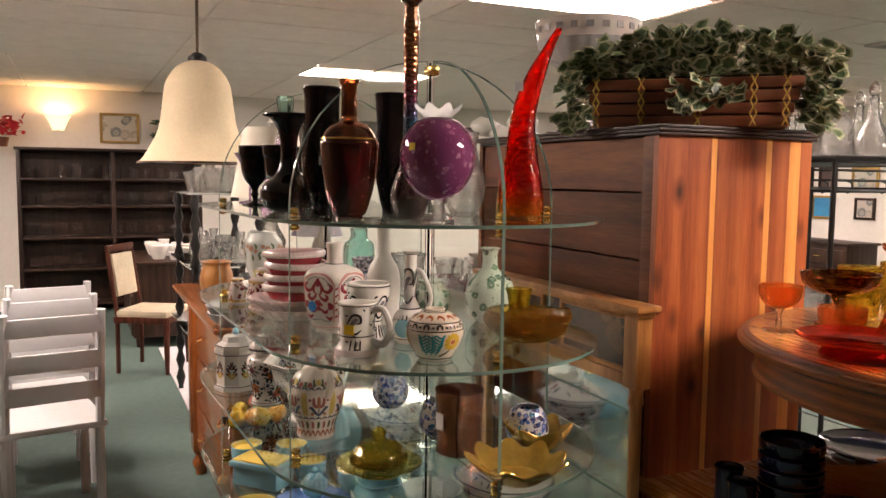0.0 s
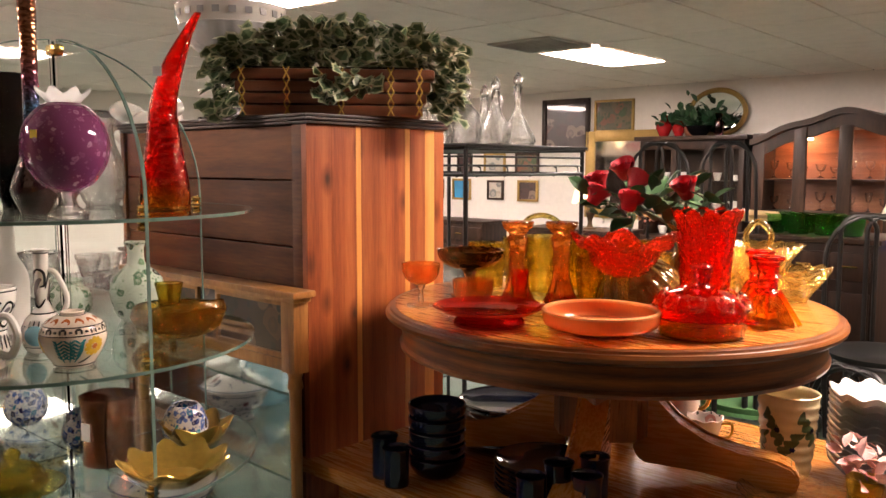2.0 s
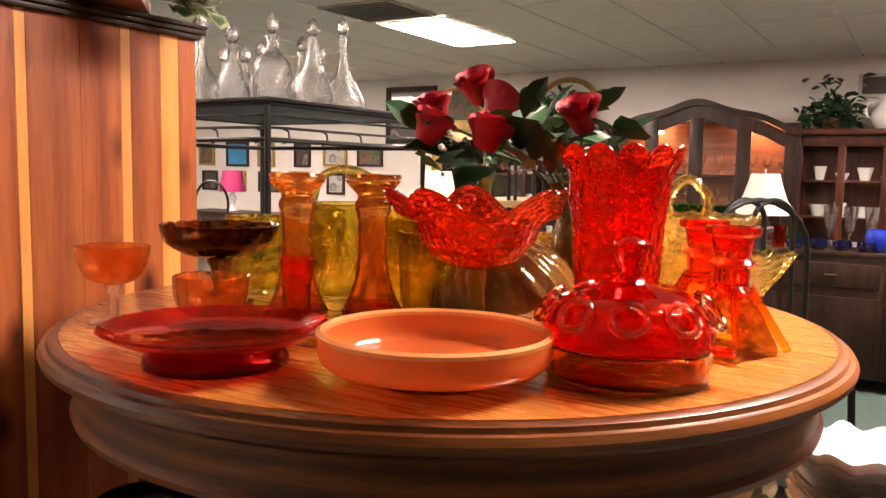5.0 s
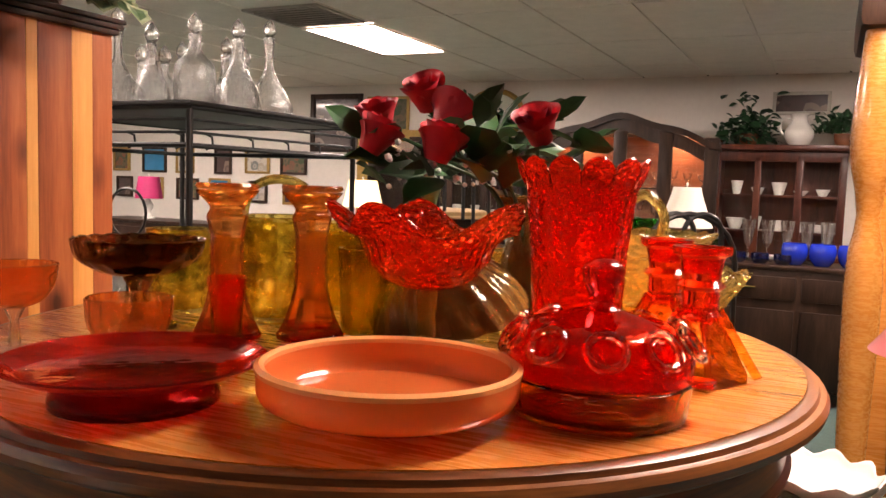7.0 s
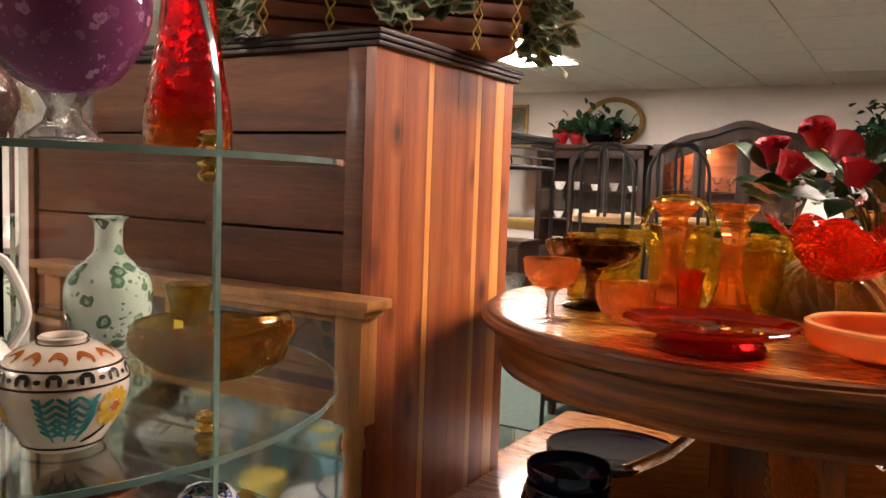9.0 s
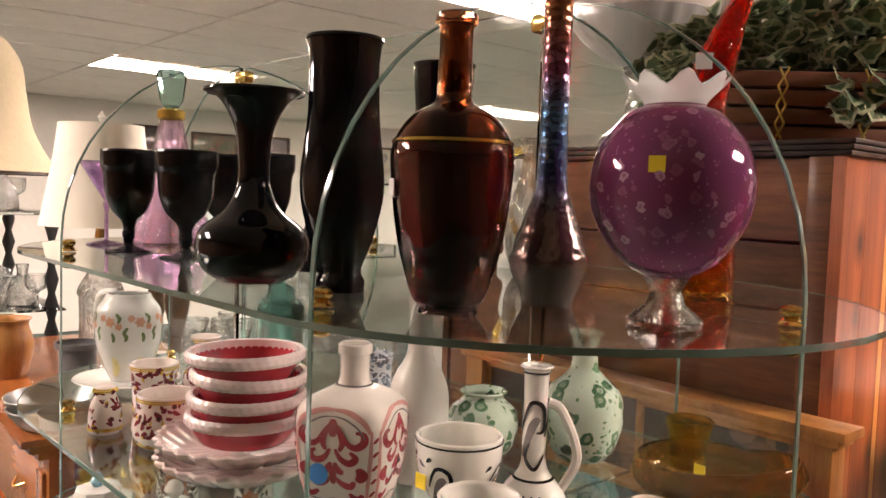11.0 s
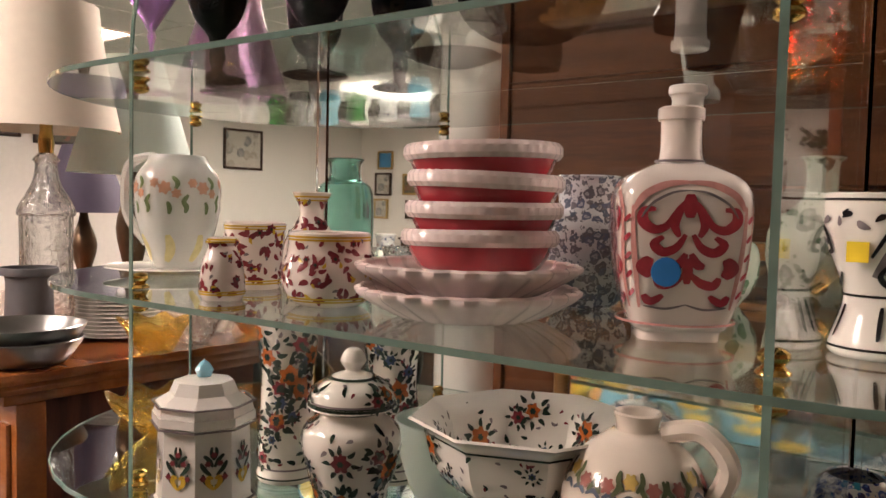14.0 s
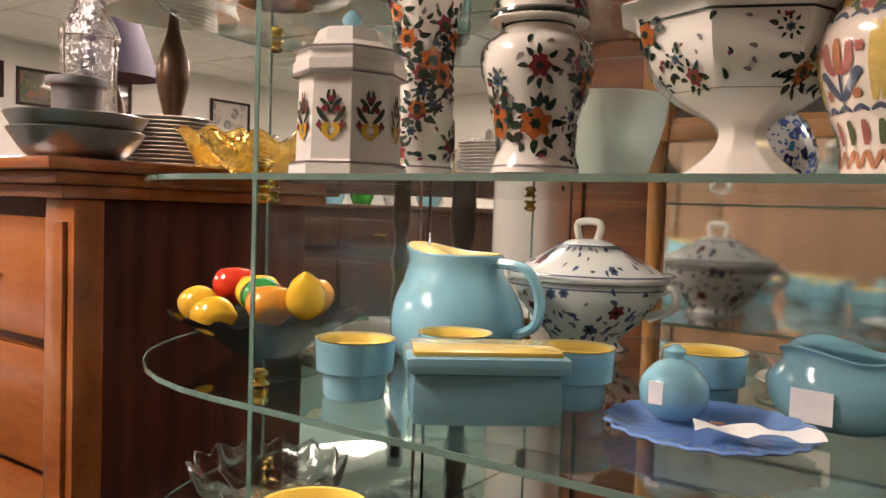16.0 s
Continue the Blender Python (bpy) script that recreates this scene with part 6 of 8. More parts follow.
def covered_dish():
    t = thing("red_covered_candy_dish", on_table(-0.762, 1.465) @ Matrix.Scale(0.93, 4), "red to amber coin glass candy dish with lid", "candy dish")
    part("dish", lathe(hollow([(0.084, 0), (0.088, 0.006), (0.09, 0.02), (0.092, 0.037)], 0.005, 0.006), 64), G_CANDY, t, "golden orange dish")
    part("lid", lathe(hollow([(0.091, 0.04), (0.093, 0.052), (0.091, 0.068), (0.078, 0.087), (0.04, 0.098), (0.016, 0.105)], 0.005, 0.001), 64), G_RED, t, "domed red lid with coin medallions")
    for i in range(10):
        a = 2 * math.pi * i / 10
        ring = tube([(0.0175 * math.cos(b), 0.0175 * math.sin(b), 0) for b in [j * math.pi / 8 for j in range(16)]], 0.0042, 8, closed=True)
        part("coin_ring", ring, G_COIN, t, "", 40, pose(0.0895 * math.cos(a), 0.0895 * math.sin(a), 0.078, 0, 0, math.degrees(a)) @ pose(0, 0, 0, 0, 52, 0))
    part("finial", lathe(curve_pts([(0, 0.1), (0.02, 0.102), (0.012, 0.112), (0.019, 0.132), (0.02, 0.146), (0.008, 0.154), (0, 0.155)], 4), 28), G_RUBY, t, "dark red knob")
    part("foot_ring", lathe([(0.07, 0.0005), (0.086, 0.0005), (0.088, 0.006), (0.084, 0.011), (0.07, 0.011)], 64, closed=True), G_AMBER, t, "yellow foot ring")
    part("rim_tab", box(0.098, 0.02, 0.037, 0.025, 0.03, 0.006, 0.002), G_RED, t)


covered_dish()


def square_candlestick(u, v, rz):
    t = thing("red_candlestick", on_table(u, v, rz), "ruby to amber glass candlestick with winged square foot", "candlestick", "pair of winged candlesticks")
    prof = [(0.055, 0), (0.055, 0.01), (0.034, 0.05), (0.02, 0.068)]
    part("foot", lathe([(0, 0)] + prof + [(0, 0.068)], 4), G_AMBERINA, t, "amber square foot", 20)
    part("column", lathe([(0, 0.066), (0.02, 0.068), (0.026, 0.074), (0.02, 0.08), (0.02, 0.1), (0.027, 0.106), (0.02, 0.112), (0.024, 0.136), (0.031, 0.14), (0.032, 0.148), (0.024, 0.148), (0.018, 0.12), (0, 0.12)], 24), G_RED, t)
    for k in range(4):
        part("wing", slab([(0.018, 0.07), (0.062, 0.004), (0.07, 0.008), (0.024, 0.082)], -0.003, 0.003), G_AMBERINA, t, "", 0, pose(0, 0, 0, 0, 0, 90 * k))


square_candlestick(-0.698, 1.64, 20)
square_candlestick(-0.755, 1.745, 40)


def gold_basket():
    t = thing("amber_glass_basket", on_table(-0.82, 1.91), "pale amber pressed glass basket with looped handle", "glass basket")
    part("bowl", lathe(hollow([(0.045, 0.04), (0.05, 0.06), (0.07, 0.1), (0.105, 0.145)], 0.004, 0.004), 72, ruffle(18, 0.02, 0.002, 0.1, 0.145)), G_AMBER, t)
    part("foot", lathe(hollow([(0.05, 0), (0.046, 0.01), (0.04, 0.04)], 0.004, 0.004), 40), G_AMBER, t)
    handle(t, [(-0.02, 0, 0.12), (-0.03, 0, 0.17), (0, 0, 0.2), (0.03, 0, 0.17), (0.02, 0, 0.12)], 0.008, G_AMBER)


gold_basket()
ware("amber_fan_bowl", on_table(-0.765, 2.0), [(0.035, 0), (0.045, 0.02), (0.075, 0.06), (0.09, 0.085)], G_AMBER, "pale amber glass bowl with fluted edge", "bowl", "", 0.004, ruffle(12, 0.05, 0.006, 0.03, 0.1), 72)
for u, v in ((-1.06, 1.95), (-0.95, 2.02)):
    ware("amber_hobnail_glass", on_table(u, v), [(0.03, 0), (0.034, 0.01), (0.04, 0.06), (0.044, 0.1)], G_AMBER, "amber hobnail glass tumbler", "tumbler", "amber tumblers", 0.003)

# roses in a dark vase
LEAF_ROSE = leaf_mat("rose_leaf", (0.008, 0.03, 0.008), (0.03, 0.1, 0.025))
M_PETAL = plain("red_silk_petal", (0.5, 0.008, 0.025), 0.55, 0, 0.35, 30)


def leaf_bm(n, place, size, rnd, ivy=False):
    """Many small folded leaves, set by place() -> point and outward direction."""
    bm = bmesh.new()
    for _ in range(n):
        p, d = place()
        d = (d + Vector((rnd.uniform(-0.6, 0.6), rnd.uniform(-0.6, 0.6), rnd.uniform(-0.5, 0.6)))).normalized()
        side = d.cross(Vector((0, 0, 1)))
        side = side.normalized() if side.length > 0.1 else Vector((1, 0, 0))
        up = side.cross(d).normalized()
        s = size * rnd.uniform(0.6, 1.25)
        r = rnd.uniform(-0.9, 0.9)
        side, up = side * math.cos(r) + up * math.sin(r), up * math.cos(r) - side * math.sin(r)
        pts = [(0, 0, 0), (0.5, 0.15, 0.1), (0.38, 0.4, 0.08), (0.42, 0.62, 0.05), (0, 1.0, -0.12), (-0.42, 0.62, 0.05), (-0.38, 0.4, 0.08), (-0.5, 0.15, 0.1)] if ivy else \
              [(0, 0, 0), (0.22, 0.25, 0.06), (0.3, 0.5, 0.08), (0.18, 0.8, 0.03), (0, 1.0, -0.1), (-0.18, 0.8, 0.03), (-0.3, 0.5, 0.08), (-0.22, 0.25, 0.06)]
        vs = [bm.verts.new(p + s * (side * a + d * b + up * c)) for a, b, c in pts]
        mid = bm.verts.new(p + s * d * 0.5)
        if ivy:
            core = [bm.verts.new(v.co.lerp(mid.co, 0.34)) for v in vs]
            for i in range(8):
                bm.faces.new((vs[i], vs[(i + 1) % 8], core[(i + 1) % 8], core[i])).material_index = 1
            vs = core
        for i in range(8):
            bm.faces.new((mid, vs[i], vs[(i + 1) % 8]))
    return bm


def roses():
    rnd = random.Random(5)
    m = on_table(-0.955, 1.83)
    t = thing("silk_rose_bouquet", m, "bunch of red silk roses with dark leaves in a vase", "bouquet")
    part("vase", lathe(hollow([(0.035, 0), (0.046, 0.03), (0.05, 0.09), (0.038, 0.14), (0.045, 0.17), (0.062, 0.19)], 0.004), 36), G_SMOKE, t, "smoky brown glass vase")
    heads = [(-0.185, -0.135, 0.295), (-0.115, -0.135, 0.325), (-0.07, -0.15, 0.298), (-0.145, -0.205, 0.265), (-0.04, -0.235, 0.255), (0.047, -0.142, 0.282)]
    for x, y, z in heads:
        bm = bmesh.new()
        for k in range(5):
            rr, tw = 0.008 + 0.0058 * k, k * 1.3
            n = 16
            for half in range(2):
                a0 = tw + half * math.pi
                rows = []
                for j in range(4):
                    zz = -0.02 + 0.052 * j / 3 - 0.002 * k
                    fl = rr * (0.55 + 0.5 * j / 3) + (0.005 if j == 3 else 0)
                    rows.append([bm.verts.new((fl * math.cos(a0 + (i / n - 0.5) * 3.6), fl * math.sin(a0 + (i / n - 0.5) * 3.6), zz - 0.006 * (abs(i / n - 0.5) * 2) ** 2 * j)) for i in range(n + 1)])
                for j in range(3):
                    for i in range(n):
                        bm.faces.new((rows[j][i], rows[j][i + 1], rows[j + 1][i + 1], rows[j + 1][i]))
        part("rose", bm, M_PETAL, t, "red silk rose head", 60, pose(x, y, z, rnd.uniform(-35, 35), rnd.uniform(-35, 35), rnd.uniform(0, 360)) @ Matrix.Scale(0.82, 4))
        part("stem", tube(curve3([(x * 0.1, y * 0.1, 0.1), (x * 0.3, y * 0.3, 0.2), (x * 0.75, y * 0.75, 0.2 + (z - 0.2) * 0.6), (x, y, z - 0.02)]), 0.0025, 6), LEAF_ROSE, t)

    def place():
        a = rnd.uniform(0, 6.28)
        r = rnd.uniform(0.03, 0.13)
        return Vector((-0.06 + 1.15 * r * math.cos(a), -0.12 + 0.8 * r * math.sin(a), rnd.uniform(0.2, 0.29))), Vector((math.cos(a), math.sin(a), rnd.uniform(-0.1, 0.6)))
    part("leaves", leaf_bm(70, place, 0.075, rnd), LEAF_ROSE, t, "dark green silk leaves")
    bm = bmesh.new()
    for k in range(34):
        a, r = rnd.uniform(0, 6.28), rnd.uniform(0.02, 0.1)
        bmesh.ops.create_icosphere(bm, subdivisions=1, radius=rnd.uniform(0.003, 0.006), matrix=Matrix.Translation((-0.07 + r * math.cos(a), -abs(r * math.sin(a)) - 0.14, rnd.uniform(0.2, 0.26))))
    tagged(part("baby_breath", bm, M_WHITE, t, "tiny white filler blossoms"), kind="stuff")


roses()

# ---------------------------------------------------------------- things on the low table
LOWZ = 0.83
CREAM_POT = plain("cream_pottery", (0.7, 0.58, 0.34), 0.25, 0, 0.18, 40, 0.1, 0.4)
vase_side = [(0.06, 0)] + [(0.06 + 0.0012 * i + (0.004 if i % 2 else 0), 0.008 + i * 0.0142) for i in range(15)] + [(0.081, 0.222)]
t = set_ware("striped_vase", at_uv(-0.745, 1.95, LOWZ) @ Matrix.Scale(0.9, 4), vase_side, CREAM_POT, "cream ribbed pottery vase with painted olive sprigs", "vase", wall=0.006, smooth=2)
sprigs, olives = bmesh.new(), bmesh.new()
side_of = radius_of(vase_side)
for a0, z0, lean in ((-2.35, 0.08, 1.2), (-1.75, 0.14, 2.0), (-1.2, 0.09, 0.9), (-0.5, 0.14, 2.1), (0.4, 0.1, 1.3), (1.5, 0.12, 1.8), (2.6, 0.1, 1.1)):
    for k in range(7):
        along = (k - 3) * 0.0125
        swing = 0.75 if k % 2 else -0.75
        stamp(sprigs, side_of, a0 + along * math.cos(lean) / 0.07, z0 + along * math.sin(lean), "leaf", 0.033, lean + swing, 0.0012)
    stamp(olives, side_of, a0 + 0.14, z0 - 0.006, "flower", 0.009, 0, 0.0018)
tagged(part("olive_leaves", sprigs, plain("olive_leaf_paint", (0.07, 0.1, 0.03), 0.3, 0, 0.4, 80), t, "brushed olive leaves", 60), kind="stuff")
tagged(part("olives", olives, plain("blue_black_paint", (0.01, 0.01, 0.05), 0.2), t, "blue-black olives", 60), kind="stuff")
for k in range(9):
    ware("cobalt_plate", at_uv(-1.4, 1.68, LOWZ + 0.012 * k), [(0.07, 0), (0.085, 0.004), (0.135, 0.016)], G_COBALT, "cobalt blue dinner plate in a stack", "plate", "stack of cobalt plates")
for k in range(6):
    ware("cobalt_plate", at_uv(-1.12, 1.45, LOWZ + 0.012 * k), [(0.06, 0), (0.075, 0.004), (0.115, 0.016)], G_COBALT, "cobalt blue plate in a short stack", "plate", "short stack of cobalt plates")
for k in range(5):
    ware("cobalt_bowl", at_uv(-1.37, 1.36, LOWZ + 0.032 * k), [(0.04, 0), (0.055, 0.01), (0.068, 0.03), (0.07, 0.05)], G_COBALT, "cobalt blue glass bowl in a tall stack", "bowl", "stack of cobalt bowls")
for u, v, h in ((-1.46, 1.27, 0.1), (-1.40, 1.25, 0.09), (-1.02, 1.36, 0.12), (-0.98, 1.44, 0.12), (-1.05, 1.30, 0.1), (-0.95, 1.36, 0.11)):
    ware("cobalt_tumbler", at_uv(u, v, LOWZ), [(0.028, 0), (0.03, 0.006), (0.03, h * 0.8), (0.034, h)], G_COBALT, "dark cobalt blue glass tumbler", "tumbler", "cobalt tumblers", 0.003)
t = set_ware("gilded_teacup", at_uv(-0.985, 2.02, LOWZ), [(0.025, 0), (0.03, 0.006), (0.042, 0.04), (0.05, 0.07)], C_ROSES, "white porcelain cup with gilded scroll handle", "teacup", mod=ruffle(8, 0.05, 0.003, 0.04, 0.07))
handle(t, [(0.045, 0, 0.06), (0.075, 0, 0.065), (0.07, 0, 0.03), (0.036, 0, 0.02)], 0.004, M_GOLDGL, label="gilded handle")
t = set_ware("rose_chocolate_pot", at_uv(-1.09, 2.1, LOWZ), [(0.05, 0), (0.055, 0.01), (0.05, 0.1), (0.042, 0.19), (0.05, 0.22)], C_ROSES, "tall white porcelain pot with painted roses", "pot")
handle(t, [(0.048, 0, 0.18), (0.085, 0, 0.18), (0.08, 0, 0.09), (0.052, 0, 0.06)], 0.006, M_GOLDGL, label="gilded handle")
for k in range(11):
    ware("scalloped_white_bowl", at_uv(-0.575, 2.02, LOWZ + 0.0165 * k), [(0.04, 0), (0.055, 0.012), (0.085, 0.04), (0.095, 0.055)], G_FROST if k < 10 else M_WHITE, "frosted white bowl with ruffled edge in a stack", "bowl", "stack of frosted bowls", 0.004, ruffle(10, 0.05, 0.006, 0.02, 0.055), 60)
ware("clear_platter", at_uv(-0.66, 1.75, LOWZ), [(0.06, 0), (0.08, 0.005), (0.12, 0.03)], G_CLEAR, "clear cut glass platter", "platter", "", 0.004)
t = thing("pink_blossom_stem", at_uv(-0.54, 1.84, LOWZ), "small pot of pink silk blossoms", "silk flower")
rnd = random.Random(9)
part("pot", lathe(hollow([(0.03, 0), (0.035, 0.03), (0.04, 0.07)], 0.004), 24), G_OLIVE, t)
part("blossoms", leaf_bm(46, lambda: (Vector((rnd.uniform(-0.05, 0.05), rnd.uniform(-0.05, 0.05), rnd.uniform(0.07, 0.14))), Vector((rnd.uniform(-1, 1), rnd.uniform(-1, 1), 0.5))), 0.045, rnd), plain("pink_petal", (0.75, 0.45, 0.42), 0.6), t, "pale pink petals")

# ---------------------------------------------------------------- on the wardrobe
LEAF_IVY = leaf_mat("variegated_ivy", (0.02, 0.05, 0.018), (0.07, 0.13, 0.05), (0.14, 0.2, 0.09))
LEAF_EDGE = leaf_mat("cream_ivy_edge", (0.12, 0.18, 0.08), (0.5, 0.52, 0.34), (0.66, 0.64, 0.46))
M_BASKET = wood("red_brown_slat", (0.11, 0.035, 0.014), (0.18, 0.06, 0.025), (0.24, 0.09, 0.04), 0.45, (3, 30, 30), 0, 0.1, 4)
M_RAFFIA = plain("yellow_raffia", (0.55, 0.36, 0.06), 0.6, 0, 0.3, 90)


def planter():
    t = thing("ivy_planter", at_uv(-1.80, 1.42, 1.706, 46), "wooden slat planter laced with raffia, full of ivy", "planter")
    for k in range(4):
        z, w, d = 0.016 + 0.031 * k, 0.235 + 0.0105 * k, 0.08 + 0.004 * k
        bm = box(0, 0, 0, 2 * w, 2 * d, 0.029, 0.009)
        part("slat", bm, M_BASKET, t, "red-brown half-round slat", m=pose(0, 0, z))
    part("soil", box(0, 0, 0.125, 0.46, 0.14, 0.01), plain("dark_moss", (0.03, 0.03, 0.015), 0.9), t, "", 0)
    for x in (-0.235, -0.12, 0.02, 0.15, 0.225):
        for k in range(4):
            z = 0.002 + 0.031 * k
            y = -0.084 - 0.004 * k
            for s in (-1, 1):
                part("lacing", tube([(x - 0.008 * s, y - 0.003, z), (x + 0.008 * s, y - 0.006, z + 0.031)], 0.0022, 5), M_RAFFIA, t, "")
    rnd = random.Random(3)

    def place():
        a = rnd.random()
        if a < 0.66:
            x, y = rnd.uniform(-0.29, 0.29), rnd.uniform(-0.1, 0.1)
            h = 0.12 + 0.125 * rnd.random() * (1 - 0.5 * (x / 0.3) ** 2)
            return Vector((x, y, h)), Vector((x * 1.5, y * 6 - 0.3, 0.5))
        if a < 0.8:
            return Vector((-0.27 + rnd.uniform(-0.05, 0.03), rnd.uniform(-0.1, 0.06), rnd.uniform(0.0, 0.17))), Vector((-0.6, -0.6, -0.3))
        if a < 0.95:
            return Vector((0.29 + rnd.uniform(-0.03, 0.05), rnd.uniform(-0.1, 0.06), rnd.uniform(0.0, 0.19))), Vector((0.6, -0.6, -0.3))
        return Vector((rnd.uniform(-0.05, 0.12), -0.105, rnd.uniform(0.04, 0.13))), Vector((0, -1, -0.6))
    ob = part("ivy", leaf_bm(820, place, 0.043, rnd, True), LEAF_IVY, t, "variegated green and cream ivy leaves", 0)
    ob.data.materials.append(LEAF_EDGE)
    tagged(ob, kind="stuff")


planter()


def key_bowl():
    t = thing("frosted_key_bowl", at_uv(-2.15, 1.33, 1.706) @ Matrix.Scale(1.28, 4), "tall pressed glass compote with frosted key border", "compote")
    milky = plain("milky_frosted_glass", (0.72, 0.72, 0.72), 0.3, 0, 0.08, 60, 0.15)
    see_through(milky, (0.95, 0.95, 0.95), 0.3)
    part("bowl", lathe(hollow([(0.02, 0.13), (0.06, 0.145), (0.1, 0.18), (0.115, 0.208)], 0.005, 0.005), 96, ribs(24, 0.03)), milky, t)
    part("key_band", lathe(hollow([(0.115, 0.208), (0.12, 0.235), (0.123, 0.25)], 0.006, 0.0), 64), M_WHITE, t, "frosted white band")
    for i in range(22):
        a = 2 * math.pi * i / 22
        part("key_mark", box(0, 0, 0, 0.0015, 0.016, 0.014), plain("etched_grey", (0.3, 0.3, 0.31), 0.4) if i == 0 else bpy.data.materials["etched_grey"], t, "", 0, pose(0.1215 * math.cos(a), 0.1215 * math.sin(a), 0.231, 0, 0, math.degrees(a)))
    part("stem", lathe([(0, 0), (0.07, 0), (0.06, 0.02), (0.025, 0.05), (0.022, 0.11), (0.03, 0.13), (0, 0.13)], 36), G_CLEAR, t)


key_bowl()


# ---------------------------------------------------------------- trumeau mirror behind the glass stand
M_MIRROR = plain("mirror_silver", (0.85, 0.87, 0.86), 0.03, 1.0, 0.02)
M_SCENE = glaze("old_painted_scene", (0.05, 0.03, 0.02), [(0.1, 0.05, 0.025), (0.04, 0.03, 0.025), (0.13, 0.075, 0.04), (0.03, 0.025, 0.02)], 14, 0.6, 0.7, 0.4)


def trumeau():
    t = thing("painted_overmantel_mirror", at_uv(-2.043, 1.165), "honey wood mirror with painted scene panel above the glass", "mirror")
    w = 0.377
    for x in (-w, w):
        part("post", lathe(curve_pts([(0.016, 0.0), (0.016, 0.3), (0.014, 0.35), (0.018, 0.36), (0.015, 0.4), (0.015, 1.0), (0.02, 1.03), (0.016, 1.05), (0.02, 1.07)], 3), 16), M_HONEY, t, "turned half column", m=pose(x, 0, 0))
        part("corner_block", box(x, 0, 1.165, 0.052, 0.045, 0.19, 0.003), M_HONEY, t)
    part("cornice", box(0, -0.006, 1.268, 2 * w + 0.1, 0.07, 0.016, 0.004), M_HONEY, t)
    part("cornice_step", box(0, -0.004, 1.254, 2 * w + 0.075, 0.055, 0.014, 0.004), M_HONEY, t)
    part("rail", box(0, 0, 1.085, 2 * w - 0.05, 0.03, 0.03, 0.004), M_HONEY, t)
    part("bottom_rail", box(0, 0, 0.40, 2 * w - 0.03, 0.03, 0.05, 0.004), M_HONEY, t)
    part("painted_panel", box(0, 0.004, 1.172, 2 * w - 0.05, 0.008, 0.145), M_SCENE, t, "faded painted scene", 0)
    for x in (-0.2, 0.2):
        bm = bmesh.new()
        for bx, bz, sx, sz in ((x - 0.15, 1.172, 0.012, 0.12), (x + 0.15, 1.172, 0.012, 0.12), (x, 1.238, 0.312, 0.012), (x, 1.106, 0.312, 0.012)):
            box(bx, -0.004, bz, sx, 0.012, sz, 0.002, bm=bm)
        part("panel_frame", bm, M_HONEY, t)
    part("mirror_glass", box(0, 0.004, 0.747, 2 * w - 0.04, 0.006, 0.645), M_MIRROR, t, "old silvered mirror glass", 0)


trumeau()


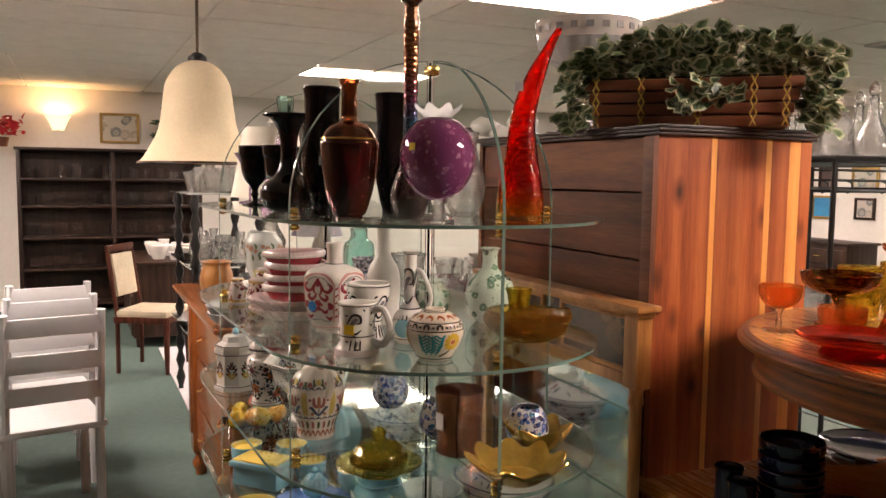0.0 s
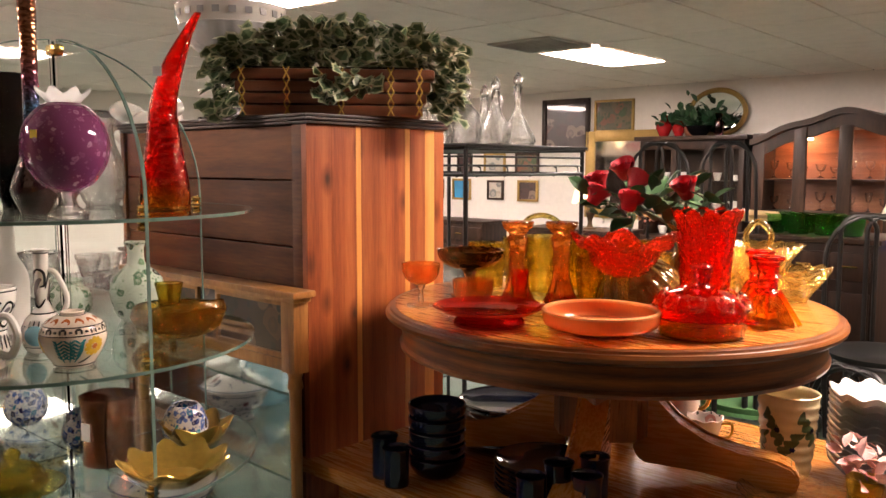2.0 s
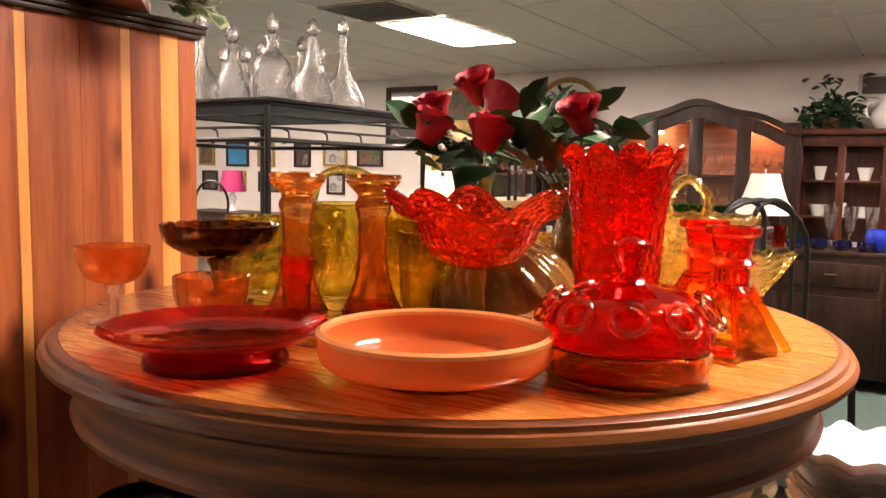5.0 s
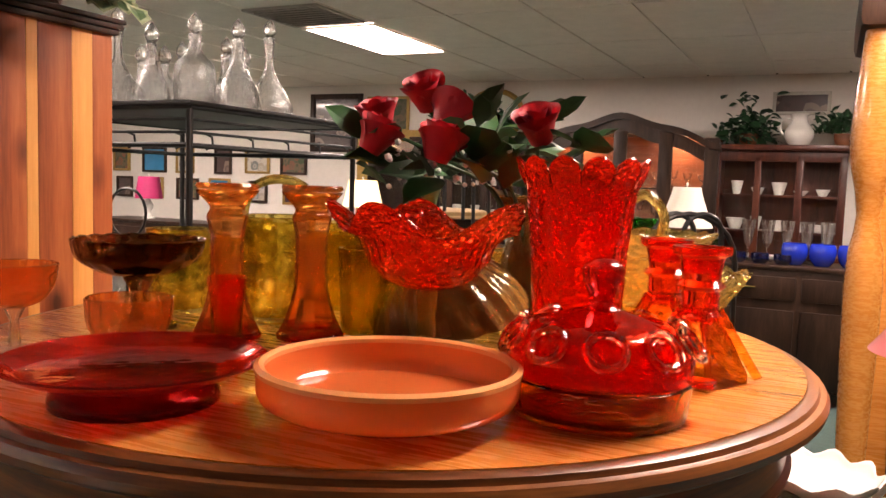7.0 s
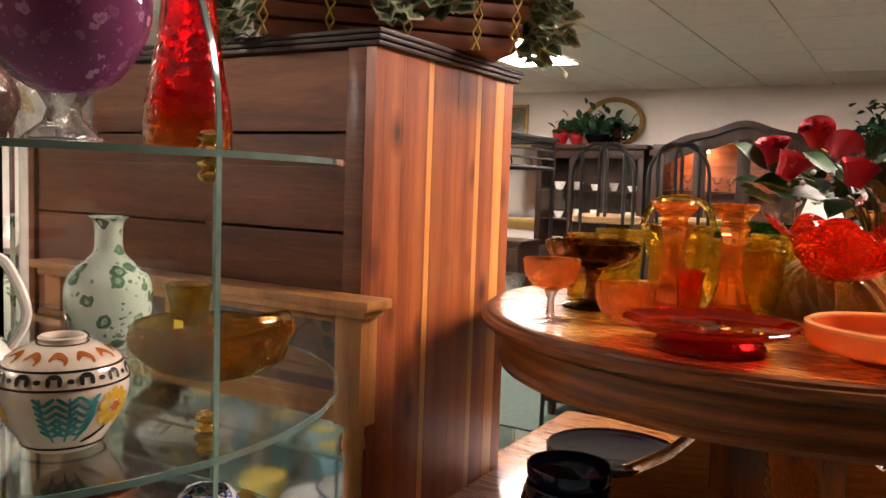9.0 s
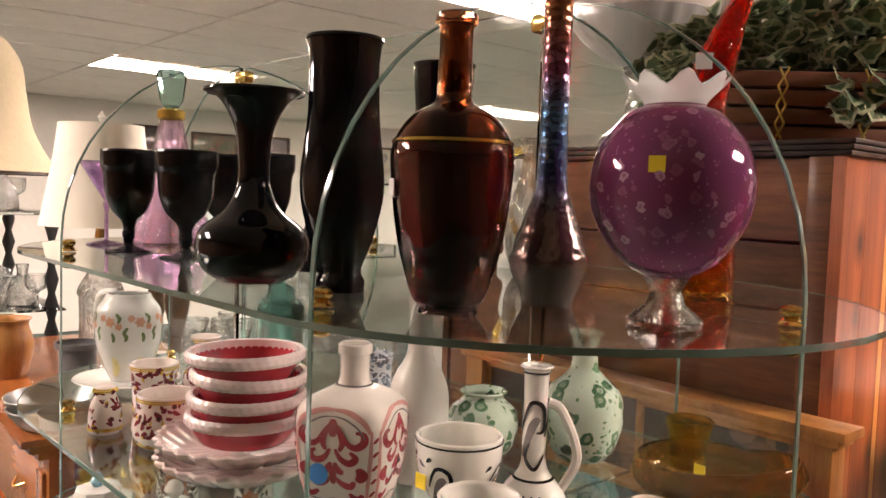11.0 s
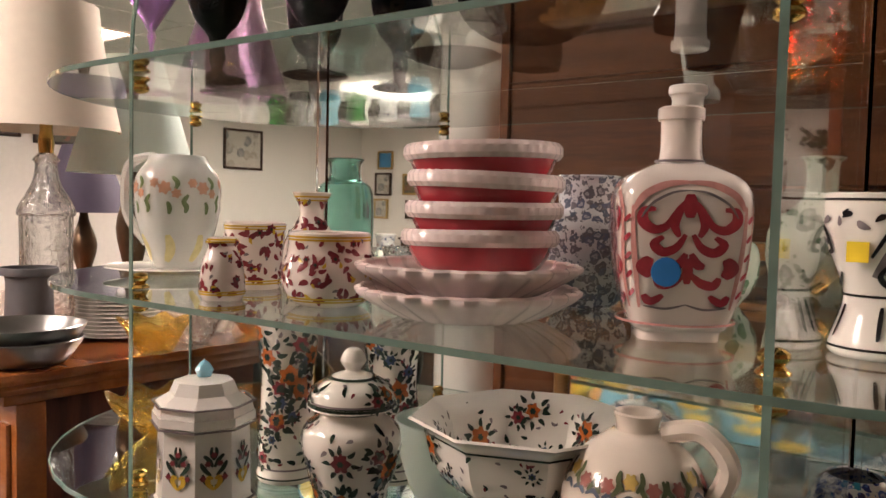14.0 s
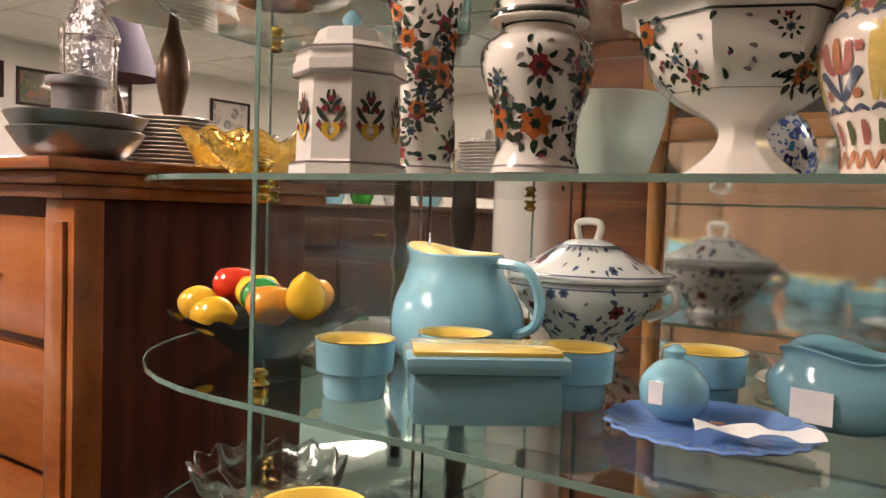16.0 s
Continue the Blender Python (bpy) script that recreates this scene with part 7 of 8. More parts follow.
# ---------------------------------------------------------------- iron rack with decanters
def rack():
    t = thing("iron_rack", at_uv(-2.82, 3.11), "black wrought iron rack with ringed frieze, laden with decanters", "rack")
    w, d, H = 0.46, 0.47, 1.67
    for x in (-w, w):
        for y in (-d, d):
            part("post", tube([(x, y, 0), (x, y, H - 0.02)], 0.011, 8), M_IRON, t)
    for z in (H - 0.012, H - 0.13, 0.95, 0.3):
        bm = bmesh.new()
        for a, b in (((-w, -d), (w, -d)), ((w, -d), (w, d)), ((w, d), (-w, d)), ((-w, d), (-w, -d))):
            tube([(*a, z), (*b, z)], 0.009, 6, bm)
        part("shelf_frame", bm, M_IRON, t)
    for z in (H - 0.01, 0.95, 0.3):
        part("shelf", box(0, 0, z, 2 * w - 0.02, 2 * d - 0.02, 0.01), M_IRON if z > 1 else M_SHELF, t, "", 0)
    part("top_rim", box(0, 0, H + 0.0, 2 * w + 0.04, 2 * d + 0.04, 0.014, 0.004), M_IRON, t)
    for z in (H - 0.05, H - 0.09):
        for a, b in (((-w, -d), (w, -d)), ((w, -d), (w, d))):
            part("frieze_bar", tube([(*a, z), (*b, z)], 0.005, 6), M_IRON, t)
    for k in range(5):
        x = -0.4 + 0.2 * k
        part("hook", tube([(x, -d, H - 0.09), (x + 0.03, -d, H - 0.1), (x + 0.035, -d, H - 0.13), (x + 0.005, -d, H - 0.14)], 0.004, 5), M_IRON, t)
        part("hook", tube([(w, x, H - 0.09), (w, x + 0.03, H - 0.1), (w, x + 0.035, H - 0.13), (w, x + 0.005, H - 0.14)], 0.004, 5), M_IRON, t)
    for x in (-0.2, 0.2):
        part("ring", tube([(x + 0.08 * math.cos(a), -d, 1.32 + 0.08 * math.sin(a)) for a in [j * math.pi / 12 for j in range(24)]], 0.005, 5, closed=True), M_IRON, t, "large ring")
        part("upright", tube([(x, -d, 0.95), (x, -d, 1.24)], 0.005, 5), M_IRON, t)
    rnd = random.Random(11)
    shapes = [[(0.05, 0), (0.065, 0.02), (0.06, 0.07), (0.025, 0.14), (0.017, 0.2), (0.02, 0.22)], [(0.06, 0), (0.062, 0.02), (0.06, 0.12), (0.03, 0.16), (0.016, 0.19), (0.022, 0.22)], [(0.07, 0), (0.08, 0.03), (0.05, 0.09), (0.016, 0.16), (0.016, 0.24), (0.022, 0.26)]]
    for i in range(15):
        x, y = -0.36 + 0.165 * (i % 5) + rnd.uniform(-0.03, 0.03), (-0.28, -0.05, 0.18)[i // 5] + rnd.uniform(-0.05, 0.05)
        s = rnd.uniform(0.78, 1.22)
        q = set_ware("crystal_decanter", at_uv(-2.82 + x, 3.11 + y, 1.68), [(a * s, b * s) for a, b in shapes[i % 3]], G_CLEAR, "cut crystal decanter with stopper on the iron rack", "decanter", "decanters on the rack", 0.006, ribs(8, 0.03), 32)
        top = shapes[i % 3][-1][1] * s
        part("stopper", lathe(curve_pts([(0, top - 0.02), (0.012, top - 0.02), (0.012, top + 0.005), (0.024, top + 0.025), (0.02, top + 0.05), (0.006, top + 0.07), (0, top + 0.075)], 2), 8), G_CLEAR, q, "faceted stopper", 20)
    for i in range(12):
        x, y = -0.36 + 0.24 * (i % 4), (-0.22, 0.0, 0.22)[i // 4]
        ware("glass_bowl", at_uv(-2.82 + x, 3.11 + y, 0.958), [(0.04, 0), (0.05, 0.01), (0.08, 0.06), (0.09, 0.11)], G_CLEAR, "clear pressed glass bowl on the rack", "bowl", "bowls on the rack", 0.004, ribs(12, 0.04), 36)


rack()


# ---------------------------------------------------------------- chest with metal wares
SBZ = 1.0


def chest():
    t = thing("bowfront_chest", at_uv(-3.83, 0.765), "tall polished cherry chest with moulded top and fluted corner post", "chest")
    cherry = wood("cherry", (0.22, 0.06, 0.014), (0.28, 0.085, 0.02), (0.34, 0.115, 0.03), 0.22, (3, 14, 14), 0, 0.5, 3)
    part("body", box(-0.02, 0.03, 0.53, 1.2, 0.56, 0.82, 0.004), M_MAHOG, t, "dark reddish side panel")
    part("top", box(0, 0, SBZ - 0.011, 1.38, 0.74, 0.022, 0.009), cherry, t, "polished top")
    part("top_step", box(0, 0, SBZ - 0.034, 1.33, 0.69, 0.024, 0.01), cherry, t)
    part("frieze", box(0, 0.0, SBZ - 0.058, 1.28, 0.64, 0.024, 0.006), cherry, t)
    for x in (-0.585, 0.585):
        part("corner_post", box(x, -0.265, 0.53, 0.1, 0.06, 0.8, 0.008), cherry, t, "squared corner post")
        part("post_panel", box(x, -0.299, 0.56, 0.06, 0.012, 0.66, 0.005), cherry, t, "raised panel")
        part("foot", lathe(curve_pts([(0.028, 0), (0.03, 0.02), (0.045, 0.06), (0.03, 0.1), (0.04, 0.12)], 3), 20), cherry, t, "turned foot", m=pose(x, -0.25, 0))
        part("foot", lathe(curve_pts([(0.028, 0), (0.03, 0.02), (0.045, 0.06), (0.03, 0.1), (0.04, 0.12)], 3), 20), cherry, t, "turned foot", m=pose(x, 0.27, 0))
    for k in range(3):
        d = part("drawer", box(0, -0.262, 0.28 + 0.25 * k, 1.06, 0.03, 0.23, 0.006), cherry, t)
        for x in (-0.3, 0.3):
            part("drawer_pull", tube(curve3([(x - 0.04, -0.28, 0.28 + 0.25 * k), (x, -0.3, 0.265 + 0.25 * k), (x + 0.04, -0.28, 0.28 + 0.25 * k)]), 0.004, 6), M_BRASS, d, "brass pull")


chest()
M_SHADE = plain("cream_pleated_shade", (0.78, 0.72, 0.62), 0.8, 0, 0.05, 50)
M_SHADEG = plain("pale_green_shade", (0.58, 0.7, 0.66), 0.8, 0, 0.06, 50)
M_SHADEP = plain("dark_purple_shade", (0.06, 0.05, 0.09), 0.7, 0, 0.1, 50)
M_BRONZE = plain("bronze", (0.12, 0.08, 0.05), 0.35, 0.8, 0.3, 40)


def lamp(u, v, z, base_h, base_r, shade, mat_shade, mat_base, label, bell=0.12, ribs_n=0, crystal=False):
    """shade: lower radius, upper radius, height"""
    t = thing("table_lamp", at_uv(u, v, z), label, "table lamp")
    if crystal:
        part("base", lathe(hollow([(0.06, 0.012), (0.06, 0.04), (0.058, 0.26), (0.064, 0.28), (0.06, 0.3), (0.03, 0.36), (0.024, 0.4), (0.03, 0.41), (0.018, 0.425)], 0.007, 0.008), 60, lambda a, r, z, k: (r * (1 + 0.03 * math.cos(10 * a + 50 * z) * math.cos(10 * a - 50 * z)), z)), G_CLEAR, t, "cut crystal urn base")
        part("plinth", lathe([(0, 0), (0.062, 0), (0.064, 0.006), (0.058, 0.012), (0, 0.012)], 32), mat_base, t, "brass plinth")
        part("socket", lathe([(0, 0.425), (0.016, 0.425), (0.018, 0.45), (0.014, 0.48), (0.016, 0.53), (0, 0.53)], 16), mat_base, t, "brass socket")
    else:
        part("base", lathe(curve_pts([(base_r, 0), (base_r, 0.012), (base_r * 0.5, 0.03), (base_r * 0.35, base_h * 0.3), (base_r * 0.75, base_h * 0.6), (base_r * 0.3, base_h * 0.85), (0.01, base_h)], 4), 28), mat_base, t, "turned base")
    lo, hi, h = shade
    z0 = base_h - 0.02
    prof = [(lo + (hi - lo) * (1 - (1 - k / 8) ** (1 + bell * 8)), z0 + h * k / 8) for k in range(9)]
    prof = prof + [(r - 0.003, zz) for r, zz in reversed(prof)]
    part("shade", lathe(prof, 48, ribs(ribs_n, 0.02) if ribs_n else None, closed=True), mat_shade, t, "bell-shaped shade")
    part("finial", lathe([(0, z0 + h - 0.02), (0.006, z0 + h - 0.02), (0.005, z0 + h + 0.01), (0.012, z0 + h + 0.022), (0, z0 + h + 0.04)], 12), M_WHITE, t)
    part("spider", tube([(-hi, 0, z0 + h - 0.012), (hi, 0, z0 + h - 0.012)], 0.002, 5), M_BRASS, t)
    return t


t = lamp(-3.55, 0.70, SBZ, 0.50, 0.05, (0.165, 0.115, 0.29), M_SHADE, M_BRASS, "cut crystal table lamp with cream bell shade on the chest", 0.03, 0, True)
lamp(-3.60, 0.95, SBZ, 0.41, 0.055, (0.16, 0.075, 0.30), M_SHADEG, M_BRONZE, "bronze lamp with pale green shade on the chest", 0.0)
lamp(-4.0, 1.03, SBZ, 0.30, 0.05, (0.13, 0.06, 0.2), M_SHADEP, M_BRONZE, "small lamp with dark purple shade", 0.0)
for k, (r, h) in enumerate(((0.115, 0.05), (0.12, 0.055))):
    ware("pewter_pan", at_uv(-3.24, 0.50, SBZ + 0.022 * k), [(r * 0.6, 0), (r * 0.75, 0.008), (r * 0.95, h * 0.8), (r, h)], M_PEWTER, "shallow pewter pan, nested with another", "pan", "nested pewter pans")
ware("pewter_tankard", at_uv(-3.42, 0.60, SBZ), [(0.05, 0), (0.052, 0.01), (0.047, 0.14), (0.058, 0.155), (0.058, 0.17)], plain("dull_pewter", (0.16, 0.16, 0.17), 0.5, 0.6), "dull grey pewter tankard", "tankard")
for k in range(12):
    ware("white_plate", at_uv(-3.40, 0.80, SBZ + 0.009 * k), [(0.05, 0), (0.065, 0.003), (0.1, 0.01)], M_WHITE, "white dinner plate in a stack on the chest", "plate", "stack of white plates")
ware("amber_jar", at_uv(-3.2, 1.06, SBZ), [(0.04, 0), (0.06, 0.02), (0.07, 0.06), (0.055, 0.1), (0.03, 0.125), (0.035, 0.15)], G_TOPAZ, "bulbous amber glass jar on the chest", "jar")
ware("wooden_urn", at_uv(-3.86, 0.52, SBZ), [(0.05, 0), (0.06, 0.02), (0.075, 0.1), (0.06, 0.16), (0.07, 0.18)], M_HONEY, "turned wooden urn on the chest", "urn")
for i, (u, v) in enumerate(((-3.16, 0.74), (-3.22, 0.88), (-3.3, 1.0))):
    ware("glass_bowl", at_uv(u, v, SBZ), [(0.03, 0), (0.04, 0.01), (0.06, 0.05), (0.075, 0.07)], G_AMBER if i == 0 else G_CLEAR, "small ruffled glass bowl on the chest", "bowl", "", 0.004, ruffle(8, 0.07, 0.006, 0.02, 0.07), 48)

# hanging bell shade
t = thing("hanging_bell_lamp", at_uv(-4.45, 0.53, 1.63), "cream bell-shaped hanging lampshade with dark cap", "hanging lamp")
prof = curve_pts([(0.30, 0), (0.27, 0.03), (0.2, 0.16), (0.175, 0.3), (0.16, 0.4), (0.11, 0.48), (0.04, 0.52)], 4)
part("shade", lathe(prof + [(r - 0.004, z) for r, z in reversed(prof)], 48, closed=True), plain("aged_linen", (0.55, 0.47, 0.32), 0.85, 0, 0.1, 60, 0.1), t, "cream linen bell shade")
part("cap", lathe([(0, 0.515), (0.05, 0.515), (0.045, 0.54), (0.02, 0.56), (0, 0.56)], 24), M_IRON, t, "dark cap")
part("rod", tube([(0, 0, 0.55), (0, 0, CEIL - 1.63)], 0.008, 8), M_BRONZE, t)
part("hem", lathe([(0.296, -0.004), (0.303, -0.004), (0.301, 0.006), (0.294, 0.006)], 48, closed=True), M_DARKWOOD, t, "dark hem")


# ---------------------------------------------------------------- along the long wall
M_WARM = emit("warm_bulb", (1.0, 0.45, 0.2), 110)
M_SHADE_LIT = emit("lit_shade", (1.0, 0.78, 0.48), 1.4)
M_GILT = plain("gilt_wood", (0.4, 0.26, 0.08), 0.35, 0.5, 0.3, 60, 0.2)


def arched(w, h0, h1, n=24):
    """Outline of a bonnet-topped front."""
    top = [(-w + 2 * w * i / n, h0 + (h1 - h0) * max(0, math.cos((i / n - 0.5) * math.pi)) ** 1.5 + 0.02 * math.cos((i / n - 0.5) * 6 * math.pi)) for i in range(n + 1)]
    return top


M_COPPERWOOD = wood("copper_brown_veneer", (0.16, 0.05, 0.02), (0.26, 0.09, 0.04), (0.34, 0.13, 0.06), 0.4, (2, 20, 20), 0, 0.1, 5)


def hutch():
    t = thing("bonnet_top_hutch", at_uv(-2.39, 8.58), "dark walnut china hutch with arched top and lit glass doors", "china hutch")
    w, d = 0.86, 0.24
    part("lower_cabinet", box(0, -0.03, 0.42, 2 * w + 0.06, 2 * d + 0.1, 0.84, 0.01), M_DARKWOOD, t)
    part("side", box(-w + 0.02, 0, 1.37, 0.04, 2 * d, 1.06), M_DARKWOOD, t, "", 0)
    part("side", box(w - 0.02, 0, 1.37, 0.04, 2 * d, 1.06), M_DARKWOOD, t, "", 0)
    part("back", box(0, d - 0.01, 1.4, 2 * w, 0.02, 1.1), M_COPPERWOOD, t, "", 0)
    tops = arched(w + 0.05, 1.88, 2.13)
    part("cornice", slab(tops + [(x, z - 0.06) for x, z in reversed(tops)], -d - 0.05, d), M_DARKWOOD, t, "arched moulded cornice", 30)
    tops2 = arched(w, 1.83, 2.08)
    part("head_board", slab(tops2 + [(x, z - 0.13) for x, z in reversed(tops2)], -d - 0.004, -d + 0.02), M_DARKWOOD, t, "", 30)
    for x in (-0.83, -0.42, 0.0, 0.42, 0.83):
        part("stile", box(x, -d + 0.005, 1.38, 0.125, 0.035, 1.08 + 0.12 * (abs(x) < 0.5), 0.006), M_DARKWOOD, t)
    for x in (-0.625, -0.21, 0.21, 0.625):
        p = part("door_glass", box(x, -d + 0.012, 1.33, 0.29, 0.005, 1.04), M_PANE, t, "clear door pane", 0)
        p.visible_shadow = False
    for z in (1.12, 1.45):
        part("inner_shelf", box(0, 0.03, z, 2 * w - 0.08, 2 * d - 0.1, 0.015), M_DARKWOOD, t, "dark wooden shelf", 0)
    for x in (-0.5, 0.5):
        part("inner_lamp", box(x, 0.05, 1.86, 0.2, 0.06, 0.02), M_WARM, t, "warm cabinet light", 0)
    rnd = random.Random(21)
    for z in (0.86, 1.13, 1.46):
        for i in range(11):
            r = rnd.uniform(0.03, 0.055)
            h = rnd.uniform(0.1, 0.2)
            ware("crystal_goblet", at_uv(-2.39 - 0.74 + 0.148 * i, 8.58 + rnd.uniform(-0.06, 0.08), z + 0.0085), [(r * 0.8, 0), (0.008, 0.02), (0.006, h * 0.45), (r * 0.7, h * 0.6), (r, h)], G_PLAIN, "clear crystal stemware inside the hutch", "goblet", "stemware in the hutch", 0.003, None, 20, smooth=2)


hutch()


def china_cabinet(u, w, h, label, glazed=True):
    t = thing("china_cabinet", at_uv(u, 8.6), label, "china cabinet")
    d = 0.22
    part("base", box(0, -0.02, 0.4, 2 * w, 2 * d + 0.06, 0.8, 0.008), M_MAHOG if glazed else M_DARKWOOD, t)
    m = M_MAHOG if glazed else M_DARKWOOD
    for x in (-w + 0.02, w - 0.02):
        part("side", box(x, 0, (h + 0.8) / 2, 0.04, 2 * d, h - 0.8), m, t, "", 0)
    part("back", box(0, d - 0.01, (h + 0.8) / 2, 2 * w, 0.02, h - 0.8), m, t, "", 0)
    part("cornice", box(0, -0.02, h + 0.02, 2 * w + 0.1, 2 * d + 0.1, 0.05, 0.012), m, t)
    part("top_rail", box(0, -d + 0.01, h - 0.05, 2 * w, 0.03, 0.1, 0.004), m, t)
    n = 3
    for i in range(n + 1):
        part("stile", box(-w + 0.03 + (2 * w - 0.06) * i / n, -d + 0.01, (h + 0.75) / 2, 0.06, 0.03, h - 0.85, 0.004), m, t)
    for i in range(n):
        p = part("door_glass", box(-w + 0.03 + (2 * w - 0.06) * (i + 0.5) / n, -d + 0.014, (h + 0.75) / 2, (2 * w - 0.1) / n - 0.05, 0.004, h - 0.9), M_PANE, t, "", 0)
        p.visible_shadow = False
    for z in (1.1, 1.42):
        part("inner_shelf", box(0, 0.02, z, 2 * w - 0.08, 2 * d - 0.08, 0.015), m, t, "", 0)
    rnd = random.Random(int(w * 100))
    for z in (0.8, 1.1, 1.42):
        for i in range(5):
            r = rnd.uniform(0.05, 0.09)
            ware("white_dish", at_uv(u - w + 0.18 + (2 * w - 0.36) * i / 4, 8.6 + 0.03, z + 0.0085), [(r * 0.5, 0), (r * 0.6, 0.01), (r, rnd.uniform(0.04, 0.12))], M_WHITE, "white porcelain dish inside a cabinet", "dish", "dishes in the cabinets", 0.004, None, 24, smooth=2)


china_cabinet(-1.0, 0.54, 1.82, "mahogany glazed china cabinet with white dishes inside")
china_cabinet(-3.98, 0.6, 1.87, "dark walnut glazed cabinet against the long wall", False)


def framed(u, z, w, h, art, label, frame_mat=None, v=8.87, thick=0.03):
    t = thing("framed_picture", at_uv(u, v - 0.016, z), label, "picture")
    fm = frame_mat or M_GILT
    b = thick
    part("picture", box(0, 0.004, 0, w - b, 0.006, h - b), art, t, "", 0)
    for x, zz, sx, sz in ((-w / 2, 0, b, h + b), (w / 2, 0, b, h + b), (0, h / 2, w - b, b), (0, -h / 2, w - b, b)):
        part("frame_bar", box(x, -0.002, zz, sx, 0.03, sz, 0.004), fm, t)
    return t


ART1 = glaze("landscape_paint", (0.1, 0.09, 0.05), [(0.05, 0.08, 0.03), (0.14, 0.1, 0.05), (0.2, 0.08, 0.04), (0.06, 0.07, 0.03)], 9, 0.6, 0.8, 0.4)
ART2 = glaze("dark_still_life", (0.05, 0.03, 0.03), [(0.12, 0.06, 0.05), (0.2, 0.15, 0.12), (0.06, 0.03, 0.03), (0.04, 0.02, 0.02)], 6, 0.6, 0.6, 0.3)
ART3 = glaze("pale_print", (0.55, 0.52, 0.46), [(0.3, 0.3, 0.26), (0.4, 0.36, 0.3), (0.2, 0.22, 0.22), (0.35, 0.32, 0.28)], 8, 0.5, 0.5, 0.3)
ART4 = plain("blue_print", (0.04, 0.25, 0.5), 0.3, 0, 0.3, 8)
framed(-5.2, 2.2, 0.52, 0.37, ART1, "small green landscape in a gilt frame on the wall")
framed(-5.9, 2.1, 0.66, 0.62, ART2, "large dark still life in a black frame", M_DARKWOOD, thick=0.06)
framed(-0.87, 2.27, 0.46, 0.18, ART2, "long dark print in a pale frame above a cabinet", plain("pale_frame", (0.5, 0.48, 0.42), 0.5))
framed(-5.05, 1.48, 0.95, 0.95, M_MIRROR, "big gilt-framed wall mirror", M_GILT, thick=0.13)
rnd = random.Random(31)
for i in range(15):
    u, z = -9.9 + 0.56 * (i % 7) + rnd.uniform(-0.06, 0.06), (1.25, 1.62, 1.98)[i // 7 if i < 14 else 2]
    framed(u, z, rnd.uniform(0.24, 0.4), rnd.uniform(0.24, 0.32), (ART3, ART2, ART3, ART1, ART4)[i % 5] if i != 9 else ART4, "small framed print in a crowded group on the wall", M_DARKWOOD if i % 2 else M_GILT)


def on_cabinet_tops():
    t = thing("oval_gilt_mirror", at_uv(-3.87, 8.80, 2.18), "oval gilt-framed mirror leaning on a cabinet", "mirror")
    part("frame", tube([(0.32 * math.cos(a), 0, 0.25 * math.sin(a)) for a in [i * math.pi / 24 for i in range(48)]], 0.03, 8, closed=True), M_GILT, t)
    bm = slab([(0.3 * math.cos(a), 0.23 * math.sin(a)) for a in [i * math.pi / 20 for i in range(40)]], -0.004, 0.004)
    part("mirror_glass", bm, M_MIRROR, t, "", 0)
    for u, r, h in ((-4.38, 0.09, 0.24), (-4.2, 0.075, 0.2)):
        ware("red_vase", at_uv(u, 8.55, 1.915), [(r * 0.5, 0), (r, h * 0.4), (r * 0.9, h * 0.6), (r * 0.4, h * 0.85), (r * 0.5, h)], plain("red_lacquer", (0.32, 0.01, 0.012), 0.15, 0, 0.2, 20, 0, 0.5), "round red glazed vase on a cabinet", "vase", "red vases")
    ware("dark_bottle", at_uv(-3.72, 8.5, 1.915), [(0.05, 0), (0.05, 0.15), (0.03, 0.18), (0.045, 0.24)], G_WINE, "dark wine-red glass bottle on a cabinet", "bottle")
    ware("dark_bowl", at_uv(-3.95, 8.52, 1.915), [(0.06, 0), (0.1, 0.03), (0.15, 0.11)], M_BLACKGL, "black bowl on a cabinet", "bowl")
    green = leaf_mat("dark_silk_leaf", (0.006, 0.025, 0.01), (0.02, 0.07, 0.025))
    rn = random.Random(41)

    def plant(u, z, sx, sz, n, size, label, droop=0.0):
        q = thing("potted_plant", at_uv(u, 8.56, z), label, "plant")
        part("pot", lathe(hollow([(0.06, 0), (0.08, 0.04), (0.085, 0.1)], 0.006), 20), M_BASKET, q, "brown pot")
        ob = part("leaves", leaf_bm(n, lambda: (Vector((rn.gauss(0, sx * 0.45), rn.gauss(0, 0.08), 0.1 + abs(rn.gauss(0, sz * 0.5)) - droop * rn.random())), Vector((rn.uniform(-1, 1), rn.uniform(-1, 0.4), 0.6 - droop * 4))), size, rn), green, q, "dark green leaves", 0)
        tagged(ob, kind="stuff")
    plant(-4.05, 1.915, 0.42, 0.2, 170, 0.11, "spray of dark green silk leaves on a cabinet")
    plant(-1.28, 1.87, 0.24, 0.3, 260, 0.1, "drooping green fern on the china cabinet", 0.12)
    plant(-0.5, 1.87, 0.28, 0.15, 220, 0.08, "bushy green ivy plant on the china cabinet")
    q = set_ware("white_pitcher", at_uv(-0.86, 8.5, 1.87), [(0.07, 0), (0.11, 0.05), (0.12, 0.12), (0.07, 0.2), (0.06, 0.24), (0.08, 0.27)], M_WHITE, "white ironstone pitcher on the china cabinet", "pitcher")
    handle(q, [(-0.07, 0, 0.23), (-0.15, 0, 0.22), (-0.15, 0, 0.12), (-0.1, 0, 0.08)], 0.012, M_WHITE)


on_cabinet_tops()


